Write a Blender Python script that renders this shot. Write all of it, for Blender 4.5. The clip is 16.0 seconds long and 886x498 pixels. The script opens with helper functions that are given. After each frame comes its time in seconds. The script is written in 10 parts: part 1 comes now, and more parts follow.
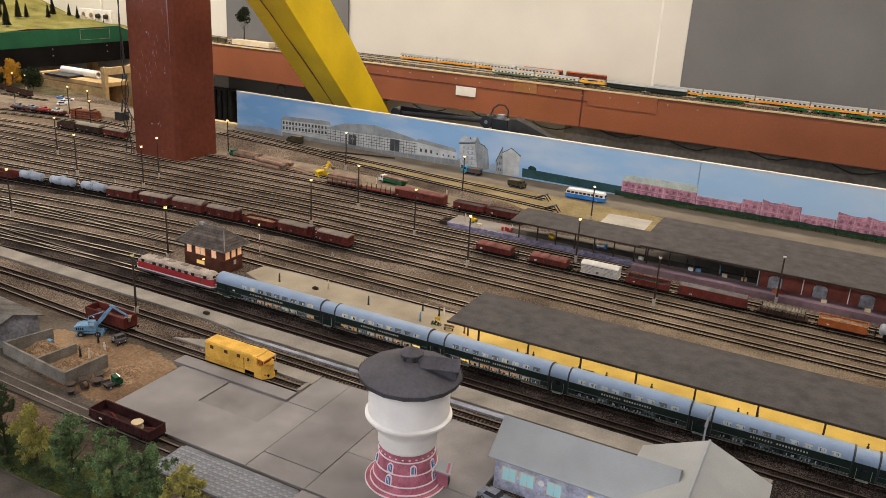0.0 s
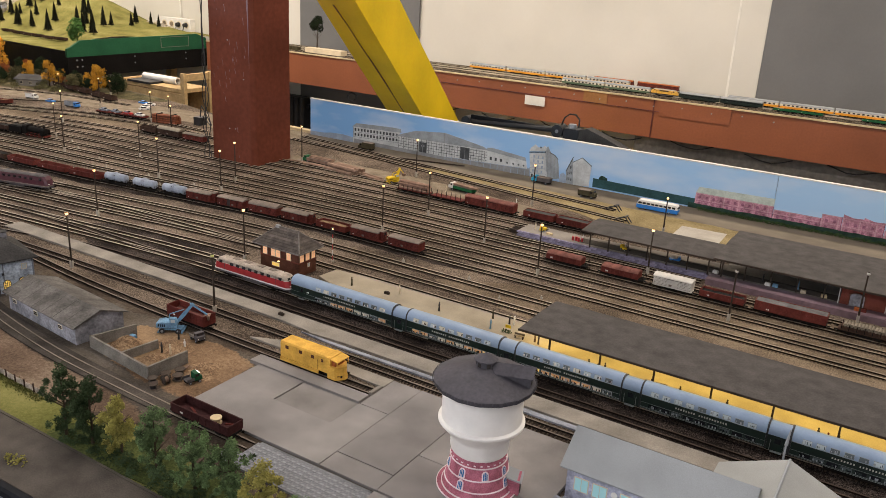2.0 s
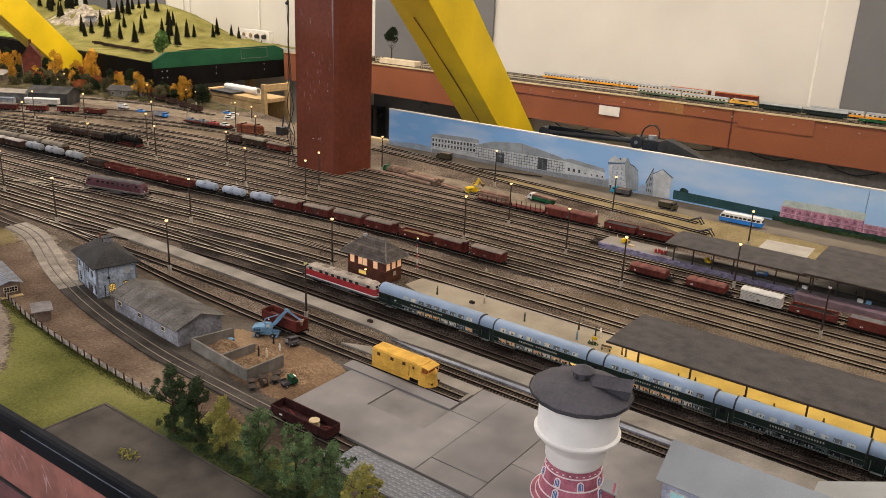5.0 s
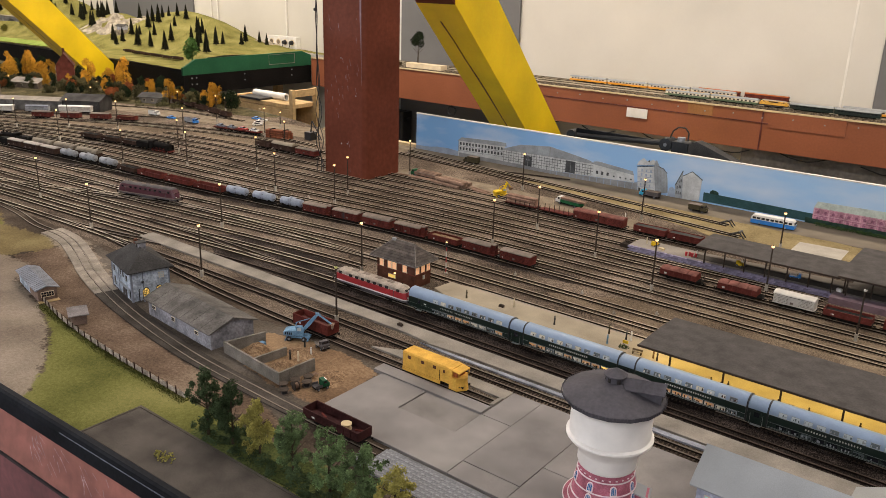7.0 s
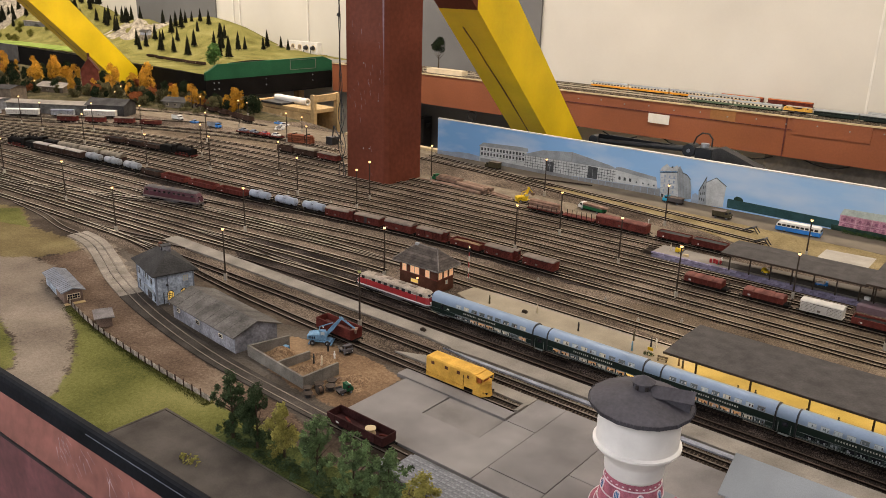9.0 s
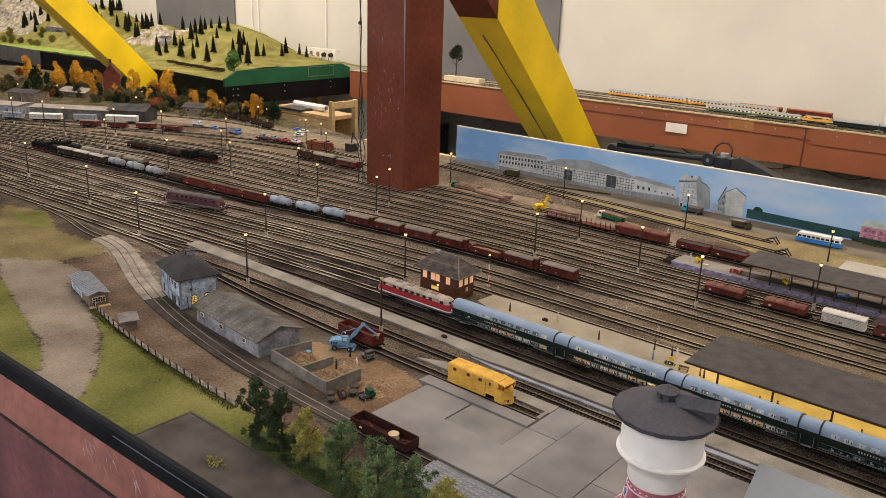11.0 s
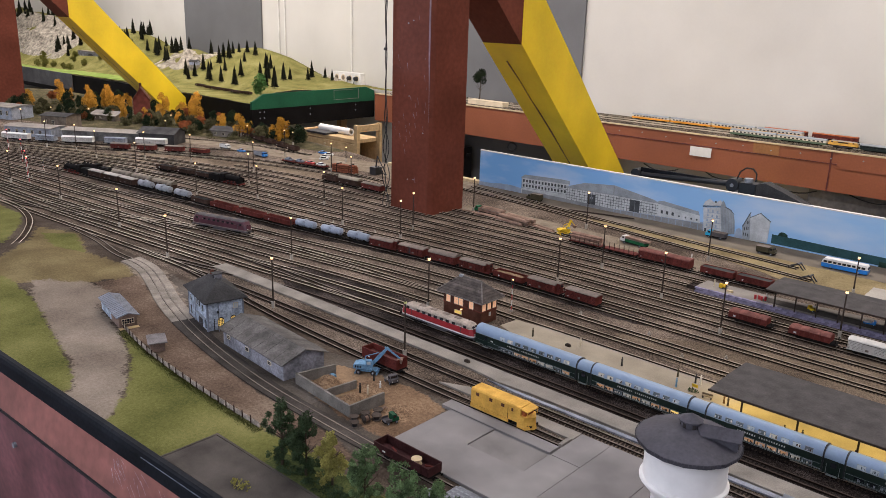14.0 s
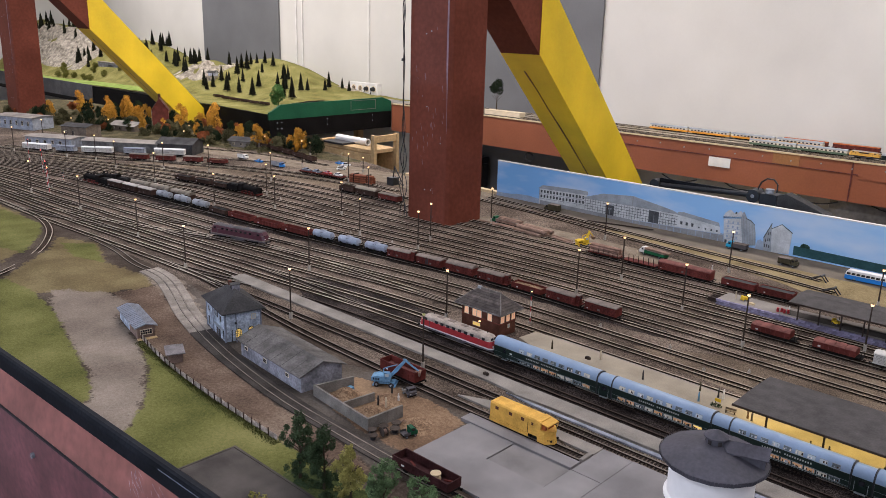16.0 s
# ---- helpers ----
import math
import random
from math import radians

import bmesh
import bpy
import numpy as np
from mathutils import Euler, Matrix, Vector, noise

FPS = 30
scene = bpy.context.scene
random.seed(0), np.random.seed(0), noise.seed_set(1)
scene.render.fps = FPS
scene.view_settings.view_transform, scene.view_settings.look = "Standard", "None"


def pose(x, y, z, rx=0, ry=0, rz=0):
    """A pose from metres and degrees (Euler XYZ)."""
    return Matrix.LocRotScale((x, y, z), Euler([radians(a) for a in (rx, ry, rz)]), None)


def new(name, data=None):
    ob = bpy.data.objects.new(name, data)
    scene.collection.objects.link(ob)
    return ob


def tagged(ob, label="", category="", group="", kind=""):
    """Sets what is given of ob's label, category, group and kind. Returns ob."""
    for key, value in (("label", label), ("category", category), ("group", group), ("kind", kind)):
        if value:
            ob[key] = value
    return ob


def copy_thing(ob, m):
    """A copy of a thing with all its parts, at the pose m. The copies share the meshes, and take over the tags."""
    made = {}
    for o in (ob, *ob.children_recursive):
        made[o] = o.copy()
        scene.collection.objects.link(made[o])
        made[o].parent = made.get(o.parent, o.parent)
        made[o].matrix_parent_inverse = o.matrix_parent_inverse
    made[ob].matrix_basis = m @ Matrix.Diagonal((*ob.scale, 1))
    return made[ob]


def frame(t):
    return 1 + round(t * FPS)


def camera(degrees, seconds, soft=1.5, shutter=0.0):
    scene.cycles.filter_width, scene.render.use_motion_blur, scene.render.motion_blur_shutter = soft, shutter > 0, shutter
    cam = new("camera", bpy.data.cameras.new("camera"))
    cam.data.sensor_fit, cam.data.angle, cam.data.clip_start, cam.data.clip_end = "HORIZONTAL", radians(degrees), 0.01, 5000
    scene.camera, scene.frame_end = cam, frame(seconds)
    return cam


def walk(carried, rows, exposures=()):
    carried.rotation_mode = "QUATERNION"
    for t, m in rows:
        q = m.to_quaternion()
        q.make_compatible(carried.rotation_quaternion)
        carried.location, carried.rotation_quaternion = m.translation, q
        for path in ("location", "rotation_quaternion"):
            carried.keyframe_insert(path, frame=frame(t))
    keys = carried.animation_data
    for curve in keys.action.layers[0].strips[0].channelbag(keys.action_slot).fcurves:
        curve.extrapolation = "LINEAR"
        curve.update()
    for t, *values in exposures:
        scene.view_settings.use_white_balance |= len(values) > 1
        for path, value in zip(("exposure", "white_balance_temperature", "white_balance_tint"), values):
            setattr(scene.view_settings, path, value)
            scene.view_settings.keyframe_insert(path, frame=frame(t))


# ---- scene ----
cam = camera(57.4, 16.0, soft=0.3)
METRES, EYE, TILT, LEAN, TURN = 0.17593, 0.7, 0.0, 0.0, 26.4
ROWS = [
    (0.0, 0.0, 0.0, 0.0, 1.11, -19.55, -3.14),
    (0.5, 0.0101, 0.0006, -0.0123, 2.43, -19.47, -3.11),
    (1.0, -0.0, -0.0176, -0.008, 3.56, -19.41, -2.99),
    (1.5, -0.0609, -0.0367, -0.0145, 4.64, -19.26, -3.0),
    (2.0, -0.1161, -0.0447, -0.0118, 5.71, -19.18, -3.01),
    (2.5, -0.1511, -0.0634, -0.0032, 6.51, -19.12, -2.82),
    (3.0, -0.1907, -0.1092, 0.0085, 7.35, -18.98, -2.82),
    (3.5, -0.2388, -0.131, 0.012, 8.03, -18.95, -2.81),
    (4.0, -0.2888, -0.1401, 0.0176, 8.71, -18.97, -2.75),
    (4.5, -0.3562, -0.1779, 0.0313, 9.56, -18.88, -2.58),
    (7.0, -0.4183, -0.221, 0.0434, 11.92, -18.59, -1.56),
    (7.5, -0.4685, -0.2279, 0.0267, 12.4, -18.51, -1.49),
    (8.0, -0.4653, -0.2019, 0.0316, 12.61, -18.41, -1.41),
    (8.5, -0.4842, -0.2096, 0.0242, 12.9, -18.31, -1.43),
    (9.0, -0.4903, -0.2182, 0.032, 13.23, -18.25, -1.51),
    (11.5, -0.5878, -0.3114, 0.0671, 14.54, -17.59, -1.73),
    (12.0, -0.5769, -0.3199, 0.083, 14.79, -17.36, -1.67),
    (12.5, -0.5598, -0.3275, 0.0864, 15.08, -17.14, -1.66),
    (13.0, -0.5451, -0.333, 0.0925, 15.36, -16.84, -1.66),
    (13.5, -0.5424, -0.3518, 0.1084, 15.63, -16.6, -1.65),
    (14.0, -0.5721, -0.3691, 0.1267, 15.94, -16.35, -1.63),
    (14.5, -0.5931, -0.3671, 0.1258, 16.14, -16.2, -1.63),
    (15.0, -0.6091, -0.3531, 0.1267, 16.43, -15.97, -1.59),
    (15.5, -0.6244, -0.3281, 0.1167, 16.81, -15.76, -1.52),
    (16.0, -0.6308, -0.3116, 0.1243, 17.03, -15.68, -1.46),
]
walk(cam, [(t, pose(0, 0, EYE, TILT, LEAN, TURN) @ pose(METRES * x, METRES * y, METRES * z, 90 + pitch, roll, yaw)) for t, x, y, z, yaw, pitch, roll in ROWS],
     exposures=[(0.0, 1.16, 6640, 15), (4.0, 1.12, 6710, 16), (8.0, 1.11, 6750, 16), (12.6, 1.08, 6810, 16), (14.4, 1.03, 5740, 20), (16.0, 1.04, 5690, 20)])

# ---- world and lights ----
world = bpy.data.worlds.new("world")
scene.world = world
world.use_nodes = True
world.node_tree.nodes["Background"].inputs[0].default_value = (0.9, 0.95, 1.0, 1)
world.node_tree.nodes["Background"].inputs[1].default_value = 0.004


def area_lamp(name, x, y, z, sx, sy, watts, color):
    data = bpy.data.lights.new(name, "AREA")
    data.shape, data.size, data.size_y, data.energy, data.color = "RECTANGLE", sx, sy, watts, color
    ob = new(name, data)
    ob.location = (x, y, z)
    return ob


CEILING = 2.35
for lx in (-9.6, -7.0, -4.4, -1.8, 0.8):
    for ly, watts, tone in ((-1.5, 16, (0.93, 0.96, 1.0)), (1.6, 13, (1.0, 0.95, 0.86)), (3.7, 26, (1.0, 0.91, 0.76))):
        area_lamp("ceiling_lamp", lx, ly, CEILING - 0.075, 1.5, 0.3, watts * (1.3 if ly > 3 and lx < -4 else 0.88 if ly > 3 and lx > 0 else 1.0), tone)
for lx in (-6.65, -4.15, -1.65, 0.85):
    day = area_lamp("window_light", lx, -2.27, 0.75, 1.35, 1.35, 5, (0.86, 0.93, 1.0))
    day.rotation_euler = (radians(90), 0, 0)
for lx in (-0.42, -0.02, 0.38, 0.78):
    area_lamp("canopy_lamp", lx, 1.335, 0.058, 0.4, 0.06, 0.15, (1.0, 0.74, 0.2))

# ---- materials ----


def mat(name, color, rough=0.7, vary=0.25, grain=400.0, broad=25.0, bump=0.15, metal=0.0, tint=None, each=0.0, alpha=None, coat=0.0, height=0.0006):
    """A painted, mineral or plastic surface: broad stains, fine grain, relief; each: how far alike objects differ."""
    m = bpy.data.materials.new(name)
    m.use_nodes = True
    nt = m.node_tree
    b = nt.nodes["Principled BSDF"]
    b.inputs["Roughness"].default_value, b.inputs["Metallic"].default_value = rough, metal
    b.inputs["Coat Weight"].default_value = coat
    b.inputs["Specular IOR Level"].default_value = 0.4 if rough < 0.5 else 0.06
    tc = nt.nodes.new("ShaderNodeTexCoord")
    fine, wide = nt.nodes.new("ShaderNodeTexNoise"), nt.nodes.new("ShaderNodeTexNoise")
    for n, s, d in ((fine, grain, 3), (wide, broad, 5)):
        n.inputs["Scale"].default_value, n.inputs["Detail"].default_value = s, d
        nt.links.new(tc.outputs["Object"], n.inputs["Vector"])
    dark = tint or [c * (1 - vary) * 0.85 for c in color]
    light = [min(1, c * (1 + vary * 0.6)) for c in color]
    ramp = nt.nodes.new("ShaderNodeValToRGB")
    ramp.color_ramp.elements[0].position, ramp.color_ramp.elements[1].position = 0.3, 0.7
    ramp.color_ramp.elements[0].color, ramp.color_ramp.elements[1].color = (*dark, 1), (*light, 1)
    nt.links.new(wide.outputs["Fac"], ramp.inputs["Fac"])
    mul = nt.nodes.new("ShaderNodeMixRGB")
    mul.blend_type = "OVERLAY"
    mul.inputs[0].default_value = min(1, vary * 1.6)
    nt.links.new(ramp.outputs["Color"], mul.inputs[1])
    nt.links.new(fine.outputs["Fac"], mul.inputs[2])
    out = mul.outputs[0]
    if each:
        info, hsv = nt.nodes.new("ShaderNodeObjectInfo"), nt.nodes.new("ShaderNodeHueSaturation")
        rng = nt.nodes.new("ShaderNodeMapRange")
        rng.inputs["To Min"].default_value, rng.inputs["To Max"].default_value = 1 - each, 1 + each
        nt.links.new(info.outputs["Random"], rng.inputs["Value"])
        nt.links.new(rng.outputs[0], hsv.inputs["Value"])
        nt.links.new(out, hsv.inputs["Color"])
        out = hsv.outputs[0]
    nt.links.new(out, b.inputs["Base Color"])
    if bump:
        bp = nt.nodes.new("ShaderNodeBump")
        bp.inputs["Strength"].default_value, bp.inputs["Distance"].default_value = bump, height
        nt.links.new(fine.outputs["Fac"], bp.inputs["Height"])
        nt.links.new(bp.outputs[0], b.inputs["Normal"])
    if alpha is not None:
        b.inputs["Alpha"].default_value = alpha
    return m


def glow(name, color, strength):
    m = bpy.data.materials.new(name)
    m.use_nodes = True
    b = m.node_tree.nodes["Principled BSDF"]
    b.inputs["Base Color"].default_value = (*color, 1)
    b.inputs["Emission Color"].default_value = (*color, 1)
    b.inputs["Emission Strength"].default_value = strength
    return m


def glassy(name, color, rough=0.08):
    m = bpy.data.materials.new(name)
    m.use_nodes = True
    b = m.node_tree.nodes["Principled BSDF"]
    b.inputs["Base Color"].default_value = (*color, 1)
    b.inputs["Roughness"].default_value = rough
    b.inputs["Specular IOR Level"].default_value = 0.7
    return m


def grains(name, stops, cell=500.0, broad=12.0, rough=0.95, relief=0.6, spread=0.5):
    """Loose stones or tufts: cells coloured one by one, over broad drifts of colour."""
    m = bpy.data.materials.new(name)
    m.use_nodes = True
    nt = m.node_tree
    b = nt.nodes["Principled BSDF"]
    b.inputs["Roughness"].default_value = rough
    b.inputs["Specular IOR Level"].default_value = 0.05
    tc = nt.nodes.new("ShaderNodeTexCoord")
    vor, wide = nt.nodes.new("ShaderNodeTexVoronoi"), nt.nodes.new("ShaderNodeTexNoise")
    vor.inputs["Scale"].default_value = cell
    wide.inputs["Scale"].default_value, wide.inputs["Detail"].default_value = broad, 6
    for n in (vor, wide):
        nt.links.new(tc.outputs["Object"], n.inputs["Vector"])
    sep = nt.nodes.new("ShaderNodeSeparateColor")
    nt.links.new(vor.outputs["Color"], sep.inputs[0])
    mix = nt.nodes.new("ShaderNodeMath")
    mix.operation = "MULTIPLY_ADD"
    mix.inputs[1].default_value = spread
    sub = nt.nodes.new("ShaderNodeMath")
    sub.operation = "MULTIPLY_ADD"
    sub.inputs[1].default_value, sub.inputs[2].default_value = 1.5, -0.25 - spread / 2
    nt.links.new(wide.outputs["Fac"], sub.inputs[0])
    nt.links.new(sep.outputs[0], mix.inputs[0])
    nt.links.new(sub.outputs[0], mix.inputs[2])
    ramp = nt.nodes.new("ShaderNodeValToRGB")
    els = ramp.color_ramp.elements
    while len(els) < len(stops):
        els.new(0.5)
    for e, (p, c) in zip(els, stops):
        e.position, e.color = p, (*c, 1)
    nt.links.new(mix.outputs[0], ramp.inputs["Fac"])
    nt.links.new(ramp.outputs["Color"], b.inputs["Base Color"])
    bp = nt.nodes.new("ShaderNodeBump")
    bp.inputs["Strength"].default_value, bp.inputs["Distance"].default_value = relief, 0.001
    nt.links.new(vor.outputs["Distance"], bp.inputs["Height"])
    nt.links.new(bp.outputs[0], b.inputs["Normal"])
    return m



def blend_ground(name, base, kinds, cell=480.0, broad=7.0):
    """Scattered ground cover: each kind's spread is held in a channel of the sheet's attributes and broken up by noise."""
    m = bpy.data.materials.new(name)
    m.use_nodes = True
    nt = m.node_tree
    b = nt.nodes["Principled BSDF"]
    b.inputs["Roughness"].default_value, b.inputs["Specular IOR Level"].default_value = 0.95, 0.05
    tc = nt.nodes.new("ShaderNodeTexCoord")

    def textured(kind, scale, detail=6):
        n = nt.nodes.new(kind)
        n.inputs["Scale"].default_value = scale
        if kind == "ShaderNodeTexNoise":
            n.inputs["Detail"].default_value = detail
        nt.links.new(tc.outputs["Object"], n.inputs["Vector"])
        return n

    def math_node(op, a, c, d=0.0):
        n = nt.nodes.new("ShaderNodeMath")
        n.operation = op
        for i, v in enumerate((a, c, d)):
            if isinstance(v, (int, float)):
                n.inputs[i].default_value = v
            else:
                nt.links.new(v, n.inputs[i])
        return n.outputs[0]

    vor, wide, edge, tiny = textured("ShaderNodeTexVoronoi", cell), textured("ShaderNodeTexNoise", broad), textured("ShaderNodeTexNoise", 38.0), textured("ShaderNodeTexNoise", 160.0)
    sep = nt.nodes.new("ShaderNodeSeparateColor")
    nt.links.new(vor.outputs["Color"], sep.inputs[0])
    v = math_node("MULTIPLY_ADD", sep.outputs[0], 0.22, math_node("MULTIPLY_ADD", wide.outputs["Fac"], 1.7, math_node("MULTIPLY_ADD", tiny.outputs["Fac"], 0.7, -0.81)))

    def ramp_of(stops):
        r = nt.nodes.new("ShaderNodeValToRGB")
        r.color_ramp.elements.new(0.5)
        for e, (p, c) in zip(r.color_ramp.elements, zip((0.0, 0.5, 1.0), stops)):
            e.position, e.color = p, (*c, 1)
        nt.links.new(v, r.inputs[0])
        return r.outputs[0]

    out = ramp_of(base)
    jag = math_node("MULTIPLY_ADD", edge.outputs["Fac"], 0.9, math_node("MULTIPLY_ADD", tiny.outputs["Fac"], 0.5, -0.7))
    for att, chan, stops in kinds:
        an, sp = nt.nodes.new("ShaderNodeAttribute"), nt.nodes.new("ShaderNodeSeparateColor")
        an.attribute_name = att
        nt.links.new(an.outputs["Color"], sp.inputs[0])
        mr = nt.nodes.new("ShaderNodeMapRange")
        mr.interpolation_type = "SMOOTHSTEP"
        mr.inputs["From Min"].default_value, mr.inputs["From Max"].default_value = 0.38, 0.62
        nt.links.new(math_node("ADD", sp.outputs[chan], jag), mr.inputs[0])
        mx = nt.nodes.new("ShaderNodeMixRGB")
        nt.links.new(mr.outputs[0], mx.inputs[0])
        nt.links.new(out, mx.inputs[1])
        nt.links.new(ramp_of(stops), mx.inputs[2])
        out = mx.outputs[0]
    nt.links.new(out, b.inputs["Base Color"])
    bp = nt.nodes.new("ShaderNodeBump")
    bp.inputs["Strength"].default_value, bp.inputs["Distance"].default_value = 0.6, 0.001
    nt.links.new(math_node("ADD", vor.outputs["Distance"], tiny.outputs["Fac"]), bp.inputs["Height"])
    nt.links.new(bp.outputs[0], b.inputs["Normal"])
    return m


M = {}
M["meadow_mix"] = blend_ground("meadow_mix", ((0.022, 0.016, 0.012), (0.07, 0.052, 0.038), (0.15, 0.12, 0.09)), (
    ("cover_b", 2, ((0.035, 0.028, 0.022), (0.085, 0.07, 0.056), (0.16, 0.135, 0.11))),
    ("cover_b", 0, ((0.042, 0.027, 0.018), (0.132, 0.09, 0.062), (0.26, 0.2, 0.142))),
    ("cover_a", 2, ((0.085, 0.064, 0.028), (0.155, 0.118, 0.054), (0.235, 0.188, 0.09))),
    ("cover_a", 1, ((0.122, 0.094, 0.07), (0.2, 0.16, 0.122), (0.3, 0.245, 0.19))),
    ("cover_a", 0, ((0.056, 0.06, 0.015), (0.124, 0.124, 0.034), (0.205, 0.188, 0.066))),
    ("cover_b", 1, ((0.075, 0.045, 0.026), (0.19, 0.12, 0.07), (0.34, 0.23, 0.135)))))
M["ballast"] = grains("ballast", [(0.0, (0.021, 0.0145, 0.0105)), (0.5, (0.098, 0.074, 0.055)), (1.0, (0.28, 0.218, 0.165))], 600, 5, spread=0.8, relief=1.0)
M["pale_ballast"] = grains("pale_ballast", [(0.0, (0.03, 0.022, 0.016)), (0.5, (0.15, 0.112, 0.077)), (1.0, (0.3, 0.235, 0.165))], 700, 6, spread=0.6, relief=1.0)
M["pale_concrete"] = mat("pale_concrete", (0.4, 0.365, 0.31), 0.85, 0.15, 500, 14, 0.15)
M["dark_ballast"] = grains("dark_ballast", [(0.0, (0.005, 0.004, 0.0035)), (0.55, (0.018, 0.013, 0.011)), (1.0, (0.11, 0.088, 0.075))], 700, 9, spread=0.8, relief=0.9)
M["grass"] = grains("grass", [(0.0, (0.055, 0.058, 0.012)), (0.5, (0.115, 0.115, 0.024)), (1.0, (0.2, 0.16, 0.05))], 700, 9)
M["sand"] = grains("sand", [(0.0, (0.08, 0.048, 0.028)), (0.5, (0.19, 0.12, 0.07)), (1.0, (0.34, 0.23, 0.135))], 400, 36, spread=0.6)
M["path"] = grains("path", [(0.0, (0.11, 0.085, 0.06)), (0.5, (0.2, 0.16, 0.115)), (1.0, (0.3, 0.25, 0.19))], 600, 22, spread=0.4)
M["yellow_ground"] = grains("yellow_ground", [(0.0, (0.11, 0.08, 0.04)), (0.5, (0.22, 0.17, 0.085)), (1.0, (0.34, 0.27, 0.14))], 400, 9)
M["meadow"] = grains("meadow", [(0.0, (0.075, 0.07, 0.02)), (0.5, (0.17, 0.158, 0.046)), (1.0, (0.28, 0.25, 0.1))], 300, 7)
M["lawn"] = grains("lawn", [(0.0, (0.1, 0.14, 0.03)), (0.5, (0.19, 0.26, 0.055)), (1.0, (0.28, 0.34, 0.1))], 300, 9)
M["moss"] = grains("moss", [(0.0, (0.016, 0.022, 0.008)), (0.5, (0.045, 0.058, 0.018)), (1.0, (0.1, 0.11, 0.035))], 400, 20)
M["wall_pale"] = mat("wall_pale", (0.3, 0.315, 0.345), 0.85, 0.3, 200, 40, 0.2)
M["undergrowth"] = grains("undergrowth", [(0.0, (0.018, 0.018, 0.008)), (0.5, (0.07, 0.06, 0.03)), (1.0, (0.18, 0.145, 0.08))], 300, 12)
M["asphalt"] = mat("asphalt", (0.086, 0.074, 0.063), 0.85, 0.3, 500, 16, 0.2)
M["road"] = mat("road", (0.165, 0.138, 0.106), 0.9, 0.2, 900, 9, 0.3)
M["concrete"] = mat("concrete", (0.24, 0.215, 0.185), 0.85, 0.16, 500, 14, 0.15)
M["slab"] = mat("slab", (0.232, 0.215, 0.204), 0.7, 0.24, 900, 9, 0.1, each=0.08)
M["slab_dark"] = mat("slab_dark", (0.215, 0.198, 0.184), 0.65, 0.24, 900, 12, 0.1)
M["kerb"] = mat("kerb", (0.252, 0.225, 0.19), 0.85, 0.22, 500, 16, 0.2)
M["cobble"] = mat("cobble", (0.215, 0.22, 0.232), 0.6, 0.5, 300, 24, 0.3, each=0.08)
M["cobble_bed"] = mat("cobble_bed", (0.195, 0.197, 0.205), 0.8, 0.3, 300, 30, 0.3)
M["kerb_blue"] = mat("kerb_blue", (0.27, 0.28, 0.31), 0.8, 0.3, 300, 30, 0.2)
M["platform"] = mat("platform", (0.33, 0.28, 0.205), 0.85, 0.15, 700, 14, 0.15)
M["blue_stone"] = mat("blue_stone", (0.3, 0.27, 0.38), 0.85, 0.3, 200, 40, 0.2, each=0.3)
M["sleeper"] = mat("sleeper", (0.066, 0.048, 0.035), 0.9, 0.5, 300, 18, 0.2)
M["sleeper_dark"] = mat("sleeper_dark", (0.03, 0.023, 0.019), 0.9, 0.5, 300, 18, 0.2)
M["sleeper_near"] = mat("sleeper_near", (0.036, 0.026, 0.02), 0.9, 0.5, 300, 18, 0.2)
M["rail"] = mat("rail", (0.42, 0.345, 0.255), 0.4, 0.3, 300, 6, 0.1, metal=0.45)
M["rail_dull"] = mat("rail_dull", (0.19, 0.155, 0.125), 0.5, 0.35, 300, 9, 0.1, metal=0.15)
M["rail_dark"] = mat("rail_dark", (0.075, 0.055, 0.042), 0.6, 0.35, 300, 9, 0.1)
M["rail_side"] = mat("rail_side", (0.016, 0.011, 0.008), 0.8, 0.3, 300, 30, 0.1)
M["wall_white"] = mat("wall_white", (0.615, 0.59, 0.535), 0.85, 0.015, 90, 1.2, 0.05)
M["wall_grey"] = mat("wall_grey", (0.16, 0.16, 0.162), 0.85, 0.03, 90, 2, 0.05)
M["ceiling"] = mat("ceiling_paint", (0.26, 0.25, 0.235), 0.95, 0.04, 60, 2, 0.05)
M["wall_far_side"] = mat("wall_far_side", (0.16, 0.15, 0.14), 0.9, 0.05, 90, 2, 0.08)
M["floor"] = mat("floor_lino", (0.14, 0.13, 0.12), 0.6, 0.2, 200, 3, 0.05)
M["fascia"] = mat("fascia_brown", (0.27, 0.088, 0.04), 0.42, 0.1, 90, 2.5, 0.05, coat=0.1)
M["fascia_red"] = mat("fascia_red", (0.32, 0.125, 0.098), 0.3, 0.32, 40, 7, 0.1, coat=0.35)
M["fascia_dark"] = mat("fascia_dark", (0.12, 0.032, 0.03), 0.35, 0.35, 120, 8, 0.1, coat=0.2)
M["reel_brown"] = mat("reel_brown", (0.09, 0.07, 0.056), 0.9, 0.35, 300, 60, 0.2, each=0.3)
M["truck_green"] = mat("truck_green", (0.014, 0.075, 0.035), 0.5, 0.2, 300, 40, 0.04)
M["column"] = mat("column_paint", (0.158, 0.0455, 0.0265), 0.52, 0.2, 60, 4, 0.1, coat=0.05)
M["column_edge"] = mat("column_edge", (0.22, 0.145, 0.165), 0.4, 0.3, 70, 9, 0.15)
M["yellow_steel"] = mat("yellow_paint", (0.9, 0.62, 0.012), 0.4, 0.08, 80, 4, 0.08, coat=0.15)
